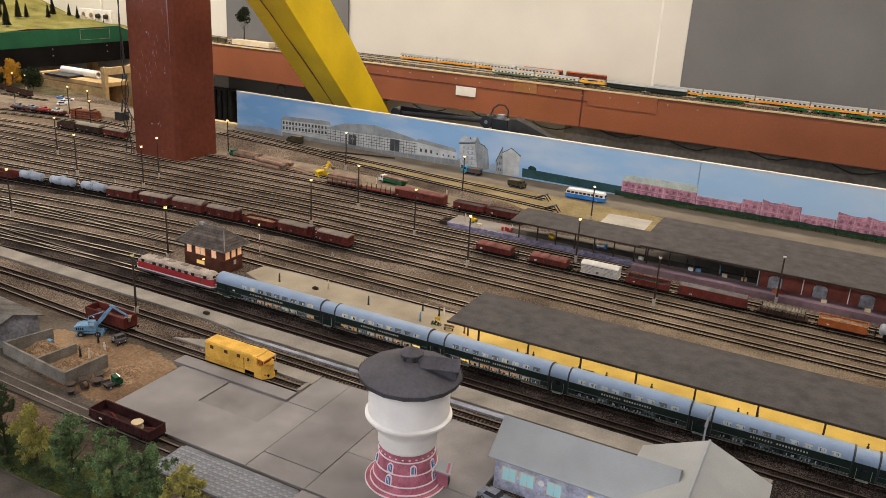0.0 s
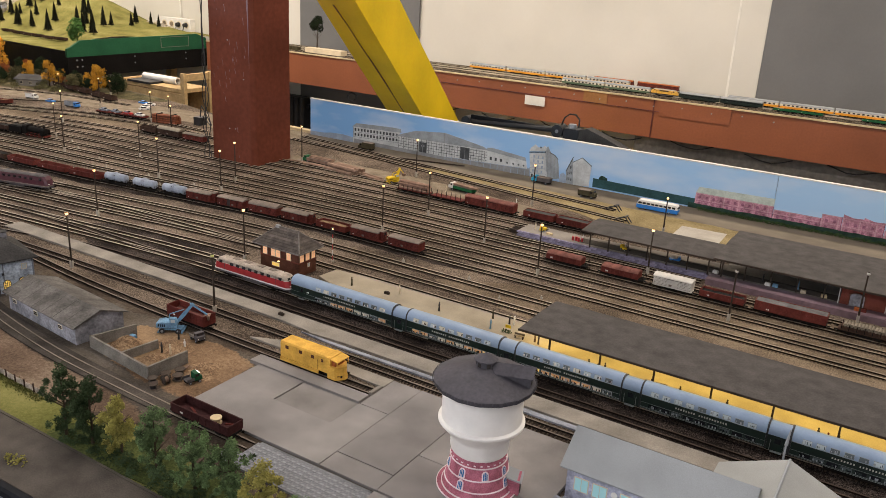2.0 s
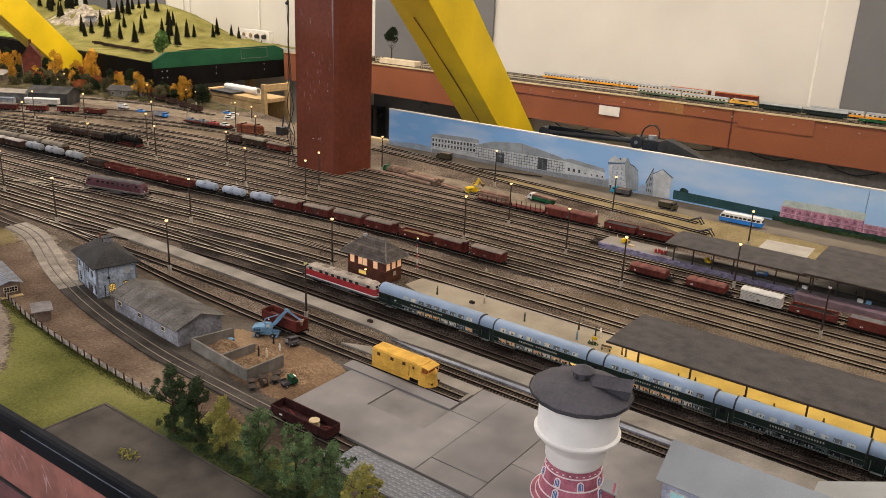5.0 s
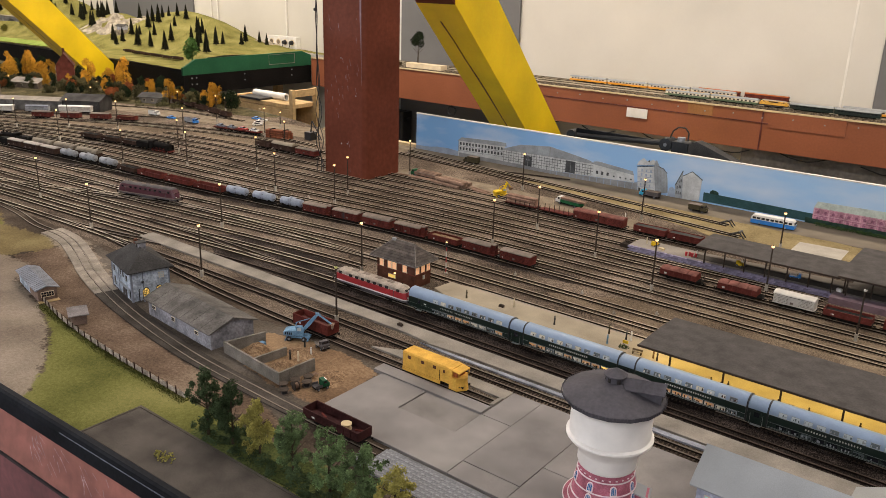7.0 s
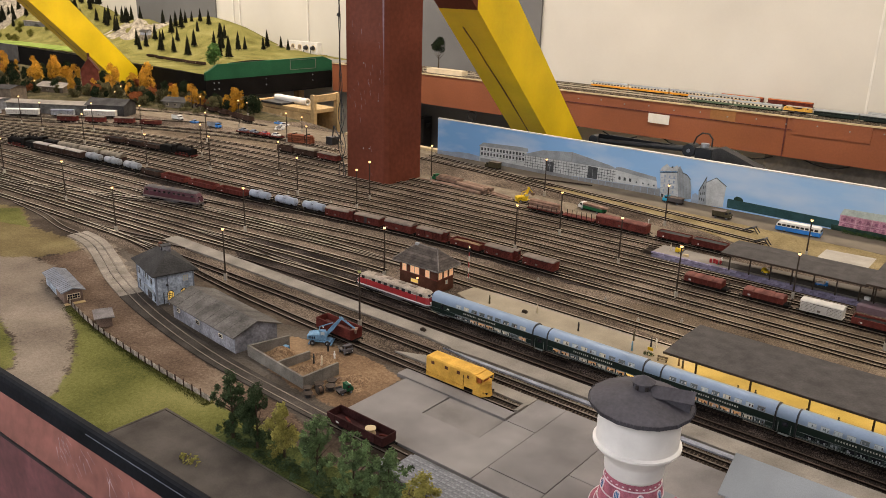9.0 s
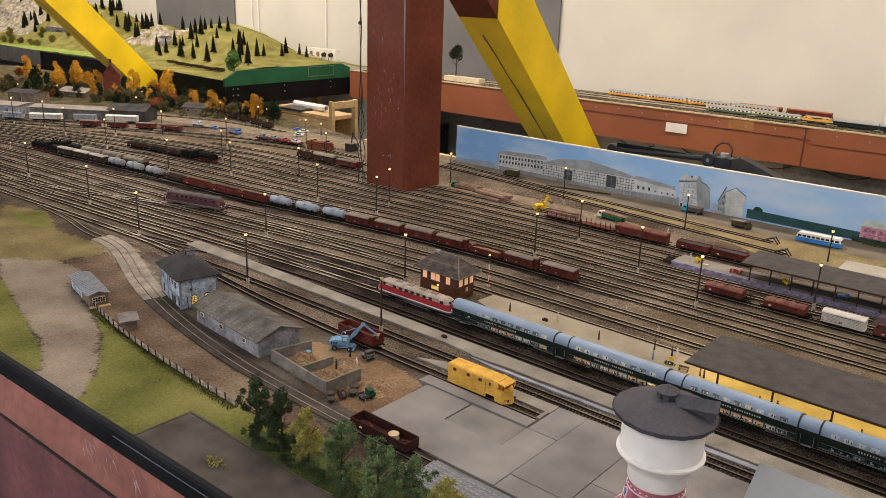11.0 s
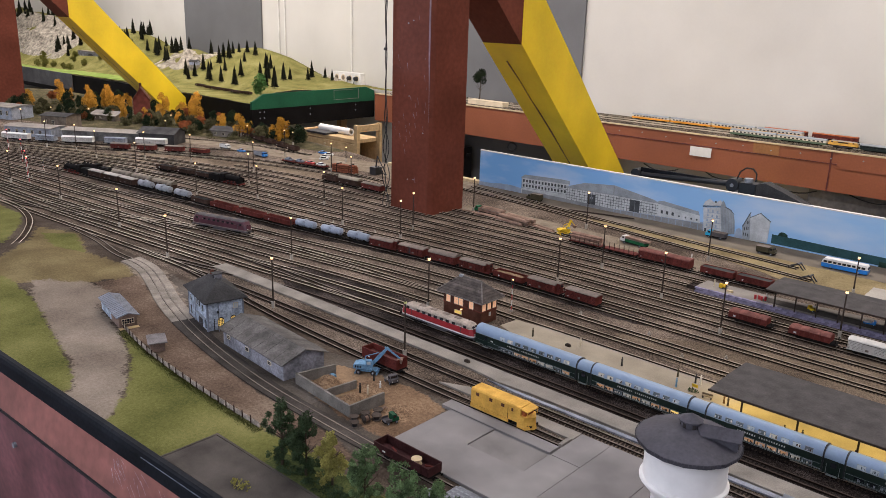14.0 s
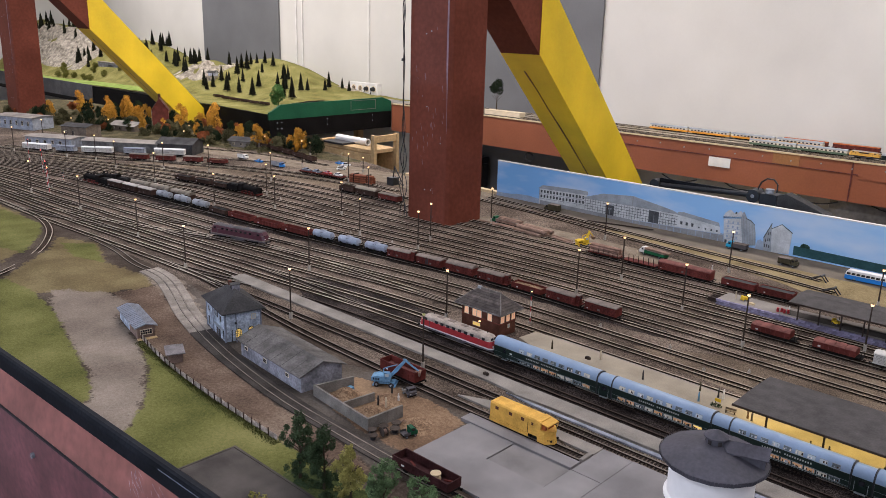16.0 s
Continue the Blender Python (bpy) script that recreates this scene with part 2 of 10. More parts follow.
M["black"] = mat("black_plastic", (0.02, 0.02, 0.022), 0.45, 0.3, 200, 20, 0.1)
M["black_rubber"] = mat("black_rubber", (0.012, 0.013, 0.016), 0.55, 0.35, 150, 9, 0.1)
M["black_board"] = mat("black_board", (0.009, 0.008, 0.0075), 0.6, 0.3, 90, 6, 0.05)
M["green_board"] = mat("green_board", (0.022, 0.1, 0.05), 0.5, 0.15, 90, 5, 0.05)
M["wood"] = mat("pine_wood", (0.52, 0.36, 0.18), 0.5, 0.25, 60, 9, 0.1)
M["panel_plum"] = mat("panel_plum", (0.215, 0.075, 0.08), 0.28, 0.4, 60, 7, 0.12, coat=0.3)
M["pale_wood"] = mat("pale_wood", (0.6, 0.47, 0.28), 0.6, 0.15, 60, 9, 0.1)
M["wood_old"] = mat("weathered_wood", (0.2, 0.16, 0.12), 0.9, 0.3, 300, 40, 0.2, each=0.2)
M["paper"] = mat("paper", (0.75, 0.73, 0.68), 0.8, 0.05, 90, 9, 0.03)
M["shelf_top"] = mat("shelf_top", (0.3, 0.26, 0.2), 0.85, 0.2, 200, 8, 0.1)
M["roof_grey"] = mat("roof_felt", (0.06, 0.057, 0.055), 0.75, 0.4, 300, 18, 0.25)
M["canopy_roof"] = mat("canopy_roof", (0.077, 0.07, 0.066), 0.7, 0.18, 300, 34, 0.45, each=0.03)
M["roof_slate"] = mat("roof_slate", (0.058, 0.05, 0.047), 0.55, 0.35, 250, 40, 0.2, each=0.35)
M["tower_roof"] = mat("tower_roof", (0.083, 0.078, 0.088), 0.5, 0.2, 200, 18, 0.1)
M["tower_white"] = mat("tower_white", (0.88, 0.84, 0.79), 0.6, 0.05, 200, 18, 0.05)
M["tower_brick"] = mat("tower_brick", (0.42, 0.135, 0.18), 0.7, 0.3, 500, 60, 0.2)
M["pink_trim"] = mat("pink_trim", (0.75, 0.62, 0.64), 0.7, 0.1, 300, 30, 0.1)
M["blue_glass"] = glassy("blue_glass", (0.05, 0.16, 0.34))
M["turquoise_glass"] = glassy("turquoise_glass", (0.4, 0.72, 0.74), 0.25)
M["window_dark"] = glassy("window_dark", (0.02, 0.02, 0.025))
M["window_pale"] = glassy("window_pale", (0.4, 0.45, 0.46), 0.2)
M["window_grey"] = glassy("window_grey", (0.1, 0.12, 0.125), 0.15)
M["brick_dark"] = mat("brick_dark", (0.115, 0.048, 0.031), 0.8, 0.35, 500, 40, 0.3)
M["brick_red"] = mat("brick_red", (0.17, 0.05, 0.035), 0.8, 0.3, 500, 30, 0.3)
M["render_grey"] = mat("render_grey", (0.25, 0.245, 0.265), 0.85, 0.45, 200, 30, 0.2)
M["house_wall"] = mat("house_wall", (0.36, 0.405, 0.465), 0.85, 0.5, 200, 55, 0.2)
M["wall_blue"] = mat("wall_blue", (0.44, 0.455, 0.56), 0.8, 0.3, 300, 60, 0.15)
M["roof_brown"] = mat("roof_brown", (0.125, 0.115, 0.105), 0.7, 0.4, 250, 26, 0.25)
M["roof_pale"] = mat("roof_pale", (0.315, 0.33, 0.34), 0.6, 0.1, 700, 9, 0.05)
M["roof_wing"] = mat("roof_wing", (0.31, 0.315, 0.305), 0.65, 0.1, 700, 9, 0.05)
M["roof_tan"] = mat("roof_tan", (0.27, 0.24, 0.205), 0.8, 0.3, 300, 14, 0.1)
M["wall_drab"] = mat("wall_drab", (0.15, 0.145, 0.135), 0.85, 0.4, 200, 30, 0.2)
M["roof_tin"] = mat("roof_tin", (0.2, 0.215, 0.25), 0.5, 0.2, 200, 20, 0.1)
M["white"] = mat("white_paint", (0.72, 0.7, 0.66), 0.6, 0.08, 200, 20, 0.05)
M["cream"] = mat("cream_paint", (0.66, 0.56, 0.4), 0.6, 0.08, 200, 20, 0.05)
M["amber_window"] = glow("amber_window", (0.9, 0.5, 0.26), 0.21)
M["yellow_window"] = glow("yellow_window", (1.0, 0.66, 0.15), 0.26)
M["lit_window"] = glow("lit_window", (0.4, 0.37, 0.28), 0.12)
M["bulb_grey"] = mat("bulb_grey", (0.6, 0.58, 0.52), 0.3, 0.05, 200, 20, 0.0)
M["frosted_pane"] = glow("frosted_pane", (0.75, 0.82, 0.9), 0.5)
M["bulb"] = glow("bulb", (1.0, 0.58, 0.22), 1.3)
M["bulb_red"] = glow("bulb_red", (1.0, 0.08, 0.06), 6.0)
M["bulb_yellow"] = glow("bulb_yellow", (1.0, 0.7, 0.15), 6.0)
M["bulb_off"] = mat("bulb_off", (0.55, 0.55, 0.2), 0.3, 0.05, 200, 20, 0.0)
M["post"] = mat("post_paint", (0.05, 0.037, 0.029), 0.6, 0.2, 300, 30, 0.05)
M["post_base"] = mat("post_base", (0.42, 0.38, 0.32), 0.8, 0.15, 300, 30, 0.1)
# rolling stock
M["wagon_red"] = mat("wagon_red", (0.125, 0.03, 0.023), 0.65, 0.3, 300, 50, 0.1, each=0.2)
M["wagon_bright"] = mat("wagon_bright", (0.14, 0.034, 0.026), 0.6, 0.25, 300, 50, 0.1, each=0.15)
M["wagon_orange"] = mat("wagon_orange", (0.38, 0.11, 0.035), 0.6, 0.2, 300, 50, 0.1)
M["wagon_brown"] = mat("wagon_brown", (0.06, 0.035, 0.026), 0.75, 0.3, 300, 50, 0.1, each=0.2)
M["wagon_roof"] = mat("wagon_roof", (0.185, 0.15, 0.125), 0.75, 0.25, 300, 40, 0.1, each=0.15)
M["wagon_white"] = mat("wagon_white", (0.54, 0.51, 0.46), 0.6, 0.1, 300, 40, 0.05)
M["rust_roof"] = mat("rust_roof", (0.185, 0.075, 0.06), 0.7, 0.3, 300, 40, 0.1)
M["underframe"] = mat("underframe", (0.012, 0.0105, 0.0095), 0.8, 0.3, 300, 50, 0.1)
M["tank_silver"] = mat("tank_silver", (0.29, 0.3, 0.315), 0.5, 0.25, 300, 40, 0.05, each=0.1)
M["coal"] = grains("coal", [(0.0, (0.008, 0.008, 0.008)), (0.5, (0.02, 0.019, 0.018)), (1.0, (0.06, 0.055, 0.05))], 500, 40)
M["loco_red"] = mat("loco_red", (0.4, 0.03, 0.034), 0.4, 0.15, 300, 30, 0.03, coat=0.2)
M["loco_cream"] = mat("loco_cream", (0.36, 0.3, 0.245), 0.6, 0.3, 300, 40, 0.05)
M["loco_purple"] = mat("loco_purple", (0.075, 0.016, 0.026), 0.4, 0.2, 300, 30, 0.04, coat=0.2)
M["loco_grey"] = mat("loco_grey", (0.1, 0.09, 0.09), 0.6, 0.2, 300, 30, 0.05)
M["coach_green"] = mat("coach_green", (0.006, 0.016, 0.012), 0.35, 0.2, 300, 30, 0.03, coat=0.2)
M["coach_roof"] = mat("coach_roof", (0.212, 0.288, 0.395), 0.42, 0.08, 300, 20, 0.03)
M["coach_orange"] = mat("coach_orange", (0.68, 0.3, 0.04), 0.5, 0.1, 200, 20, 0.03)
M["coach_sage"] = mat("coach_sage", (0.1, 0.14, 0.09), 0.5, 0.1, 200, 20, 0.03)
M["tank_pale"] = mat("tank_pale", (0.31, 0.35, 0.42), 0.5, 0.2, 300, 40, 0.05, each=0.08)
M["wagon_tan"] = mat("wagon_tan", (0.2, 0.17, 0.13), 0.6, 0.35, 300, 40, 0.05, each=0.15)
M["pipe_red"] = mat("pipe_red", (0.21, 0.07, 0.036), 0.6, 0.3, 300, 50, 0.1, each=0.3)
M["dusty_roof"] = mat("dusty_roof", (0.4, 0.36, 0.32), 0.8, 0.25, 300, 40, 0.05, each=0.15)
M["slate_load"] = mat("slate_load", (0.13, 0.125, 0.125), 0.8, 0.3, 400, 40, 0.3)
M["lit_orange"] = glow("lit_orange", (0.5, 0.26, 0.1), 0.12)
M["trim_pale"] = mat("trim_pale", (0.26, 0.28, 0.27), 0.5, 0.15, 300, 30, 0.02)
M["board_grey"] = mat("board_grey", (0.13, 0.125, 0.12), 0.7, 0.25, 90, 6, 0.05)
M["bunker_wall"] = mat("bunker_wall", (0.195, 0.175, 0.15), 0.85, 0.3, 400, 30, 0.2)
M["box_slate"] = mat("box_slate", (0.1, 0.083, 0.073), 0.6, 0.35, 300, 50, 0.2, each=0.3)
M["hip_cap"] = mat("hip_cap", (0.19, 0.17, 0.155), 0.7, 0.3, 300, 50, 0.2)
M["coach_cream"] = mat("coach_cream", (0.66, 0.6, 0.48), 0.5, 0.1, 200, 20, 0.03)
M["plow_yellow"] = mat("plow_yellow", (0.7, 0.395, 0.075), 0.6, 0.2, 300, 40, 0.04)
M["machine_blue"] = mat("machine_blue", (0.17, 0.32, 0.47), 0.6, 0.3, 300, 40, 0.04)
M["machine_green"] = mat("machine_green", (0.02, 0.12, 0.05), 0.5, 0.2, 300, 40, 0.04)
M["machine_yellow"] = mat("machine_yellow", (0.75, 0.5, 0.03), 0.5, 0.15, 300, 40, 0.04)
M["khaki"] = mat("khaki", (0.07, 0.06, 0.035), 0.7, 0.2, 300, 40, 0.04)
M["bus_blue"] = mat("bus_blue", (0.02, 0.2, 0.6), 0.35, 0.08, 300, 40, 0.02)
M["car_red"] = mat("car_red", (0.45, 0.03, 0.03), 0.35, 0.08, 300, 40, 0.02)
M["log"] = mat("log_bark", (0.25, 0.165, 0.12), 0.9, 0.3, 300, 60, 0.3, each=0.25)
M["log_rosy"] = mat("log_rosy", (0.3, 0.185, 0.135), 0.85, 0.3, 300, 60, 0.2, each=0.25)
M["rock"] = mat("rock", (0.34, 0.3, 0.24), 0.95, 0.55, 70, 22, 1.0, height=0.012)
M["trunk"] = mat("bark", (0.06, 0.045, 0.03), 0.95, 0.3, 300, 40, 0.3)
M["leaf_green"] = mat("leaf_green", (0.05, 0.085, 0.03), 0.9, 0.5, 300, 40, 0.0, each=0.15)
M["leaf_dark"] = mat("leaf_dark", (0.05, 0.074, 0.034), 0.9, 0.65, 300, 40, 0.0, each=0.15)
M["leaf_fresh"] = mat("leaf_fresh", (0.07, 0.15, 0.04), 0.9, 0.5, 300, 40, 0.0)
M["leaf_olive"] = mat("leaf_olive", (0.3, 0.27, 0.075), 0.9, 0.5, 300, 50, 0.0, each=0.12)
M["leaf_pale"] = mat("leaf_pale", (0.125, 0.185, 0.078), 0.9, 0.75, 300, 70, 0.0, each=0.12)
M["leaf_orange"] = mat("leaf_orange", (0.56, 0.29, 0.035), 0.9, 0.45, 300, 30, 0.0, each=0.25)
M["leaf_rust"] = mat("leaf_rust", (0.26, 0.085, 0.03), 0.9, 0.45, 300, 30, 0.0, each=0.25)
M["leaf_shade"] = mat("leaf_shade", (0.02, 0.03, 0.014), 0.9, 0.5, 300, 30, 0.0, each=0.25)
M["leaf_dull"] = mat("leaf_dull", (0.1, 0.09, 0.042), 0.9, 0.6, 300, 30, 0.0, each=0.3)
M["needles"] = mat("needles", (0.013, 0.014, 0.008), 0.9, 0.5, 300, 40, 0.0, each=0.25)

# ---- geometry kit ----


class Geo:
    """Vertices and faces of one mesh."""

    def __init__(self):
        self.v, self.f = [], []

    def add(self, verts, faces):
        n = len(self.v)
        self.v += [tuple(p) for p in verts]
        self.f += [tuple(i + n for i in f) for f in faces]
        return self

    def box(self, x0, x1, y0, y1, z0, z1):
        p = [(x, y, z) for z in (z0, z1) for x, y in ((x0, y0), (x1, y0), (x1, y1), (x0, y1))]
        return self.add(p, [(3, 2, 1, 0), (4, 5, 6, 7), (0, 1, 5, 4), (1, 2, 6, 5), (2, 3, 7, 6), (3, 0, 4, 7)])

    def turned(self, m, other):
        return self.add([m @ Vector(p) for p in other.v], other.f)

    def cyl(self, a, b, r0, r1=None, n=10, caps=True):
        a, b = Vector(a), Vector(b)
        r1 = r0 if r1 is None else r1
        q = (b - a).to_track_quat("Z", "Y")
        ring = [q @ Vector((math.cos(i * math.tau / n), math.sin(i * math.tau / n), 0)) for i in range(n)]
        f = [(i, (i + 1) % n, n + (i + 1) % n, n + i) for i in range(n)]
        if caps:
            f += [tuple(reversed(range(n))), tuple(range(n, 2 * n))]
        return self.add([a + p * r0 for p in ring] + [b + p * r1 for p in ring], f)

    def tube(self, pts, r, n=6):
        for a, b in zip(pts, pts[1:]):
            self.cyl(a, b, r, r, n)
        return self

    def prism(self, poly, z0, z1):
        n = len(poly)
        return self.add([(x, y, z0) for x, y in poly] + [(x, y, z1) for x, y in poly],
                        [tuple(reversed(range(n))), tuple(range(n, 2 * n))] + [(i, (i + 1) % n, n + (i + 1) % n, n + i) for i in range(n)])

    def along(self, section, x0, x1, shrink=(1, 1)):
        """A (y, z) outline drawn out along x."""
        n = len(section)
        return self.add([(x0, y, z) for y, z in section] + [(x1, y, z) for y, z in section],
                        [tuple(range(n)), tuple(reversed(range(n, 2 * n)))] + [(i, n + i, n + (i + 1) % n, (i + 1) % n) for i in range(n)])

    def rings(self, rows, closed=True, caps=True):
        """Outlines of equal length joined one to the next."""
        n = len(rows[0])
        f = []
        for k in range(len(rows) - 1):
            for i in range(n if closed else n - 1):
                j = (i + 1) % n
                f.append((k * n + i, k * n + j, (k + 1) * n + j, (k + 1) * n + i))
        if caps:
            f += [tuple(reversed(range(n))), tuple(range((len(rows) - 1) * n, len(rows) * n))]
        return self.add([p for r in rows for p in r], f)

    def lathe(self, profile, n=32, split=True):
        return self.rings([[(r * math.cos(i * math.tau / n), r * math.sin(i * math.tau / n), z) for i in range(n)] for r, z in profile], caps=False)

    def ob(self, name, material, parent=None, at=(0, 0, 0), rz=0.0, label="", smooth=False):
        me = bpy.data.meshes.new(name)
        me.from_pydata(self.v, [], self.f)
        me.materials.append(M[material])
        if smooth:
            me.polygons.foreach_set("use_smooth", [True] * len(me.polygons))
            me.set_sharp_from_angle(angle=0.6)
        me.update()
        o = new(name, me)
        o.matrix_basis = pose(*at, 0, 0, rz)
        if parent is not None:
            o.parent = parent
        if label:
            o["label"] = label
        return o


def thing(name, label, category, group="", at=(0, 0, 0), rz=0.0, kind=""):
    ob = new(name)
    ob.empty_display_size = 0.01
    ob.matrix_basis = pose(*at, 0, 0, rz)
    return tagged(ob, label, category, group, kind)


def single(geo, name, material, label, category, group="", at=(0, 0, 0), rz=0.0, kind="", smooth=False):
    return tagged(geo.ob(name, material, None, at, rz, smooth=smooth), label, category, group, kind)


def interp(x, xs, ys):
    return float(np.interp(x, xs, ys))


def smooth_line(points, step=0.03):
    """A Catmull-Rom line through a few points, cut to even steps."""
    p = [Vector((*q, 0)) for q in points]
    p = [2 * p[0] - p[1]] + p + [2 * p[-1] - p[-2]]
    out = []
    for i in range(1, len(p) - 2):
        n = max(2, int((p[i + 1] - p[i]).length / step))
        for k in range(n):
            t = k / n
            out.append(0.5 * (2 * p[i] + (p[i + 1] - p[i - 1]) * t + (2 * p[i - 1] - 5 * p[i] + 4 * p[i + 1] - p[i + 2]) * t * t
                              + (3 * p[i] - p[i - 1] - 3 * p[i + 1] + p[i + 2]) * t ** 3))
    return [(q.x, q.y) for q in out + [p[-2]]]


def blob(points, wobble=0.01, step=0.03, seed=0):
    """A closed outline through a few points, with an uneven edge."""
    line = smooth_line(list(points) + [points[0]], step)[:-1]
    return [(x + wobble * noise.noise((x * 14, y * 14, seed)), y + wobble * noise.noise((x * 14, y * 14, seed + 9))) for x, y in line]

# ---- the room ----
def wall(name, x0, x1, y0, y1, material, label):
    return single(Geo().box(x0, x1, y0, y1, -0.9, CEILING), name, material, label, "wall", kind="structure")


single(Geo().box(-12.6, 2.6, -2.4, 5.3, -1.0, -0.9), "floor", "floor", "dark worn linoleum floor under the model tables", "floor", kind="structure")
single(Geo().box(-12.6, 2.6, -2.4, 5.3, CEILING, CEILING + 0.1), "ceiling", "ceiling", "plain off-white painted ceiling over the hall", "ceiling", kind="structure")
wall("wall_north", -12.6, 2.6, 5.06, 5.3, "wall_white", "warm white painted wall behind the back shelf")
WINDOWS = ((-7.4, -5.9), (-4.9, -3.4), (-2.4, -0.9), (0.1, 1.6))
south = thing("wall_south", "grey-brown painted wall with windows behind the visitors' aisle", "wall", kind="structure")
Geo().box(-12.6, 2.6, -2.4, -2.2, -0.9, 0.0).ob("lower_wall", "wall_far_side", south)
Geo().box(-12.6, 2.6, -2.4, -2.2, 1.5, CEILING).ob("lintel", "wall_far_side", south)
for xa, xb in zip((-12.6,) + tuple(w[1] for w in WINDOWS), tuple(w[0] for w in WINDOWS) + (2.6,)):
    Geo().box(xa, xb, -2.4, -2.2, 0.0005, 1.4995).ob("pier", "wall_far_side", south)
for k, (xa, xb) in enumerate(WINDOWS):
    win = thing("window_%d" % (k + 1), "tall white-framed window with frosted panes", "window", kind="structure")
    bars = Geo().box(xa, xb, -2.34, -2.28, 0.001, 0.06).box(xa, xb, -2.34, -2.28, 1.44, 1.499)
    for x in (xa, (xa + xb) / 2 - 0.03, xb - 0.06):
        bars.box(x, x + 0.06, -2.338, -2.282, 0.0605, 1.4395)
    bars.ob("window_frame", "white", win)
    Geo().box(xa - 0.03, xb + 0.03, -2.28, -2.15, -0.03, 0.0005).ob("window_sill", "white", win)
    for x in (xa + 0.061, (xa + xb) / 2 + 0.031):
        Geo().box(x, x + (xb - xa) / 2 - 0.092, -2.315, -2.31, 0.061, 1.439).ob("pane", "frosted_pane", win)
wall("wall_west", -12.6, -12.4, -2.2, 5.06, "wall_white", "warm white painted end wall")
wall("wall_east", 2.4, 2.6, -2.2, 5.06, "wall_far_side", "grey-brown painted end wall")
for x0, x1 in ((-0.975, 2.4), (-4.5, -3.37), (-8.75, -7.28)):
    single(Geo().box(x0, x1, 5.04, 5.057, -0.9, CEILING), "wall_panel", "wall_grey", "matt dark grey painted panel on the white wall", "wall panel", "grey wall panels", kind="structure")
strip = Geo().box(-1.138, -0.977, 5.045, 5.058, -0.2, CEILING)
single(strip, "wall_trim", "wall_white", "white vertical cover strip between the wall panels", "trim", kind="structure")
for x0 in (-1.151, -7.0, -6.9, -5.9):
    single(Geo().box(x0, x0 + 0.012, 5.046, 5.058, -0.2, CEILING), "trim", "paper", "thin pale vertical joint strip on the wall", "trim", kind="structure")
for lx in (-9.6, -7.0, -4.4, -1.8, 0.8):
    for ly in (-1.5, 1.6, 3.7):
        fx = thing("ceiling_light", "long white fluorescent fitting on the ceiling", "ceiling light", "ceiling lights", (lx, ly, CEILING))
        Geo().box(-0.78, 0.78, -0.17, 0.17, -0.06, 0).ob("housing", "white", fx)

# ---- columns and braces of the hall ----


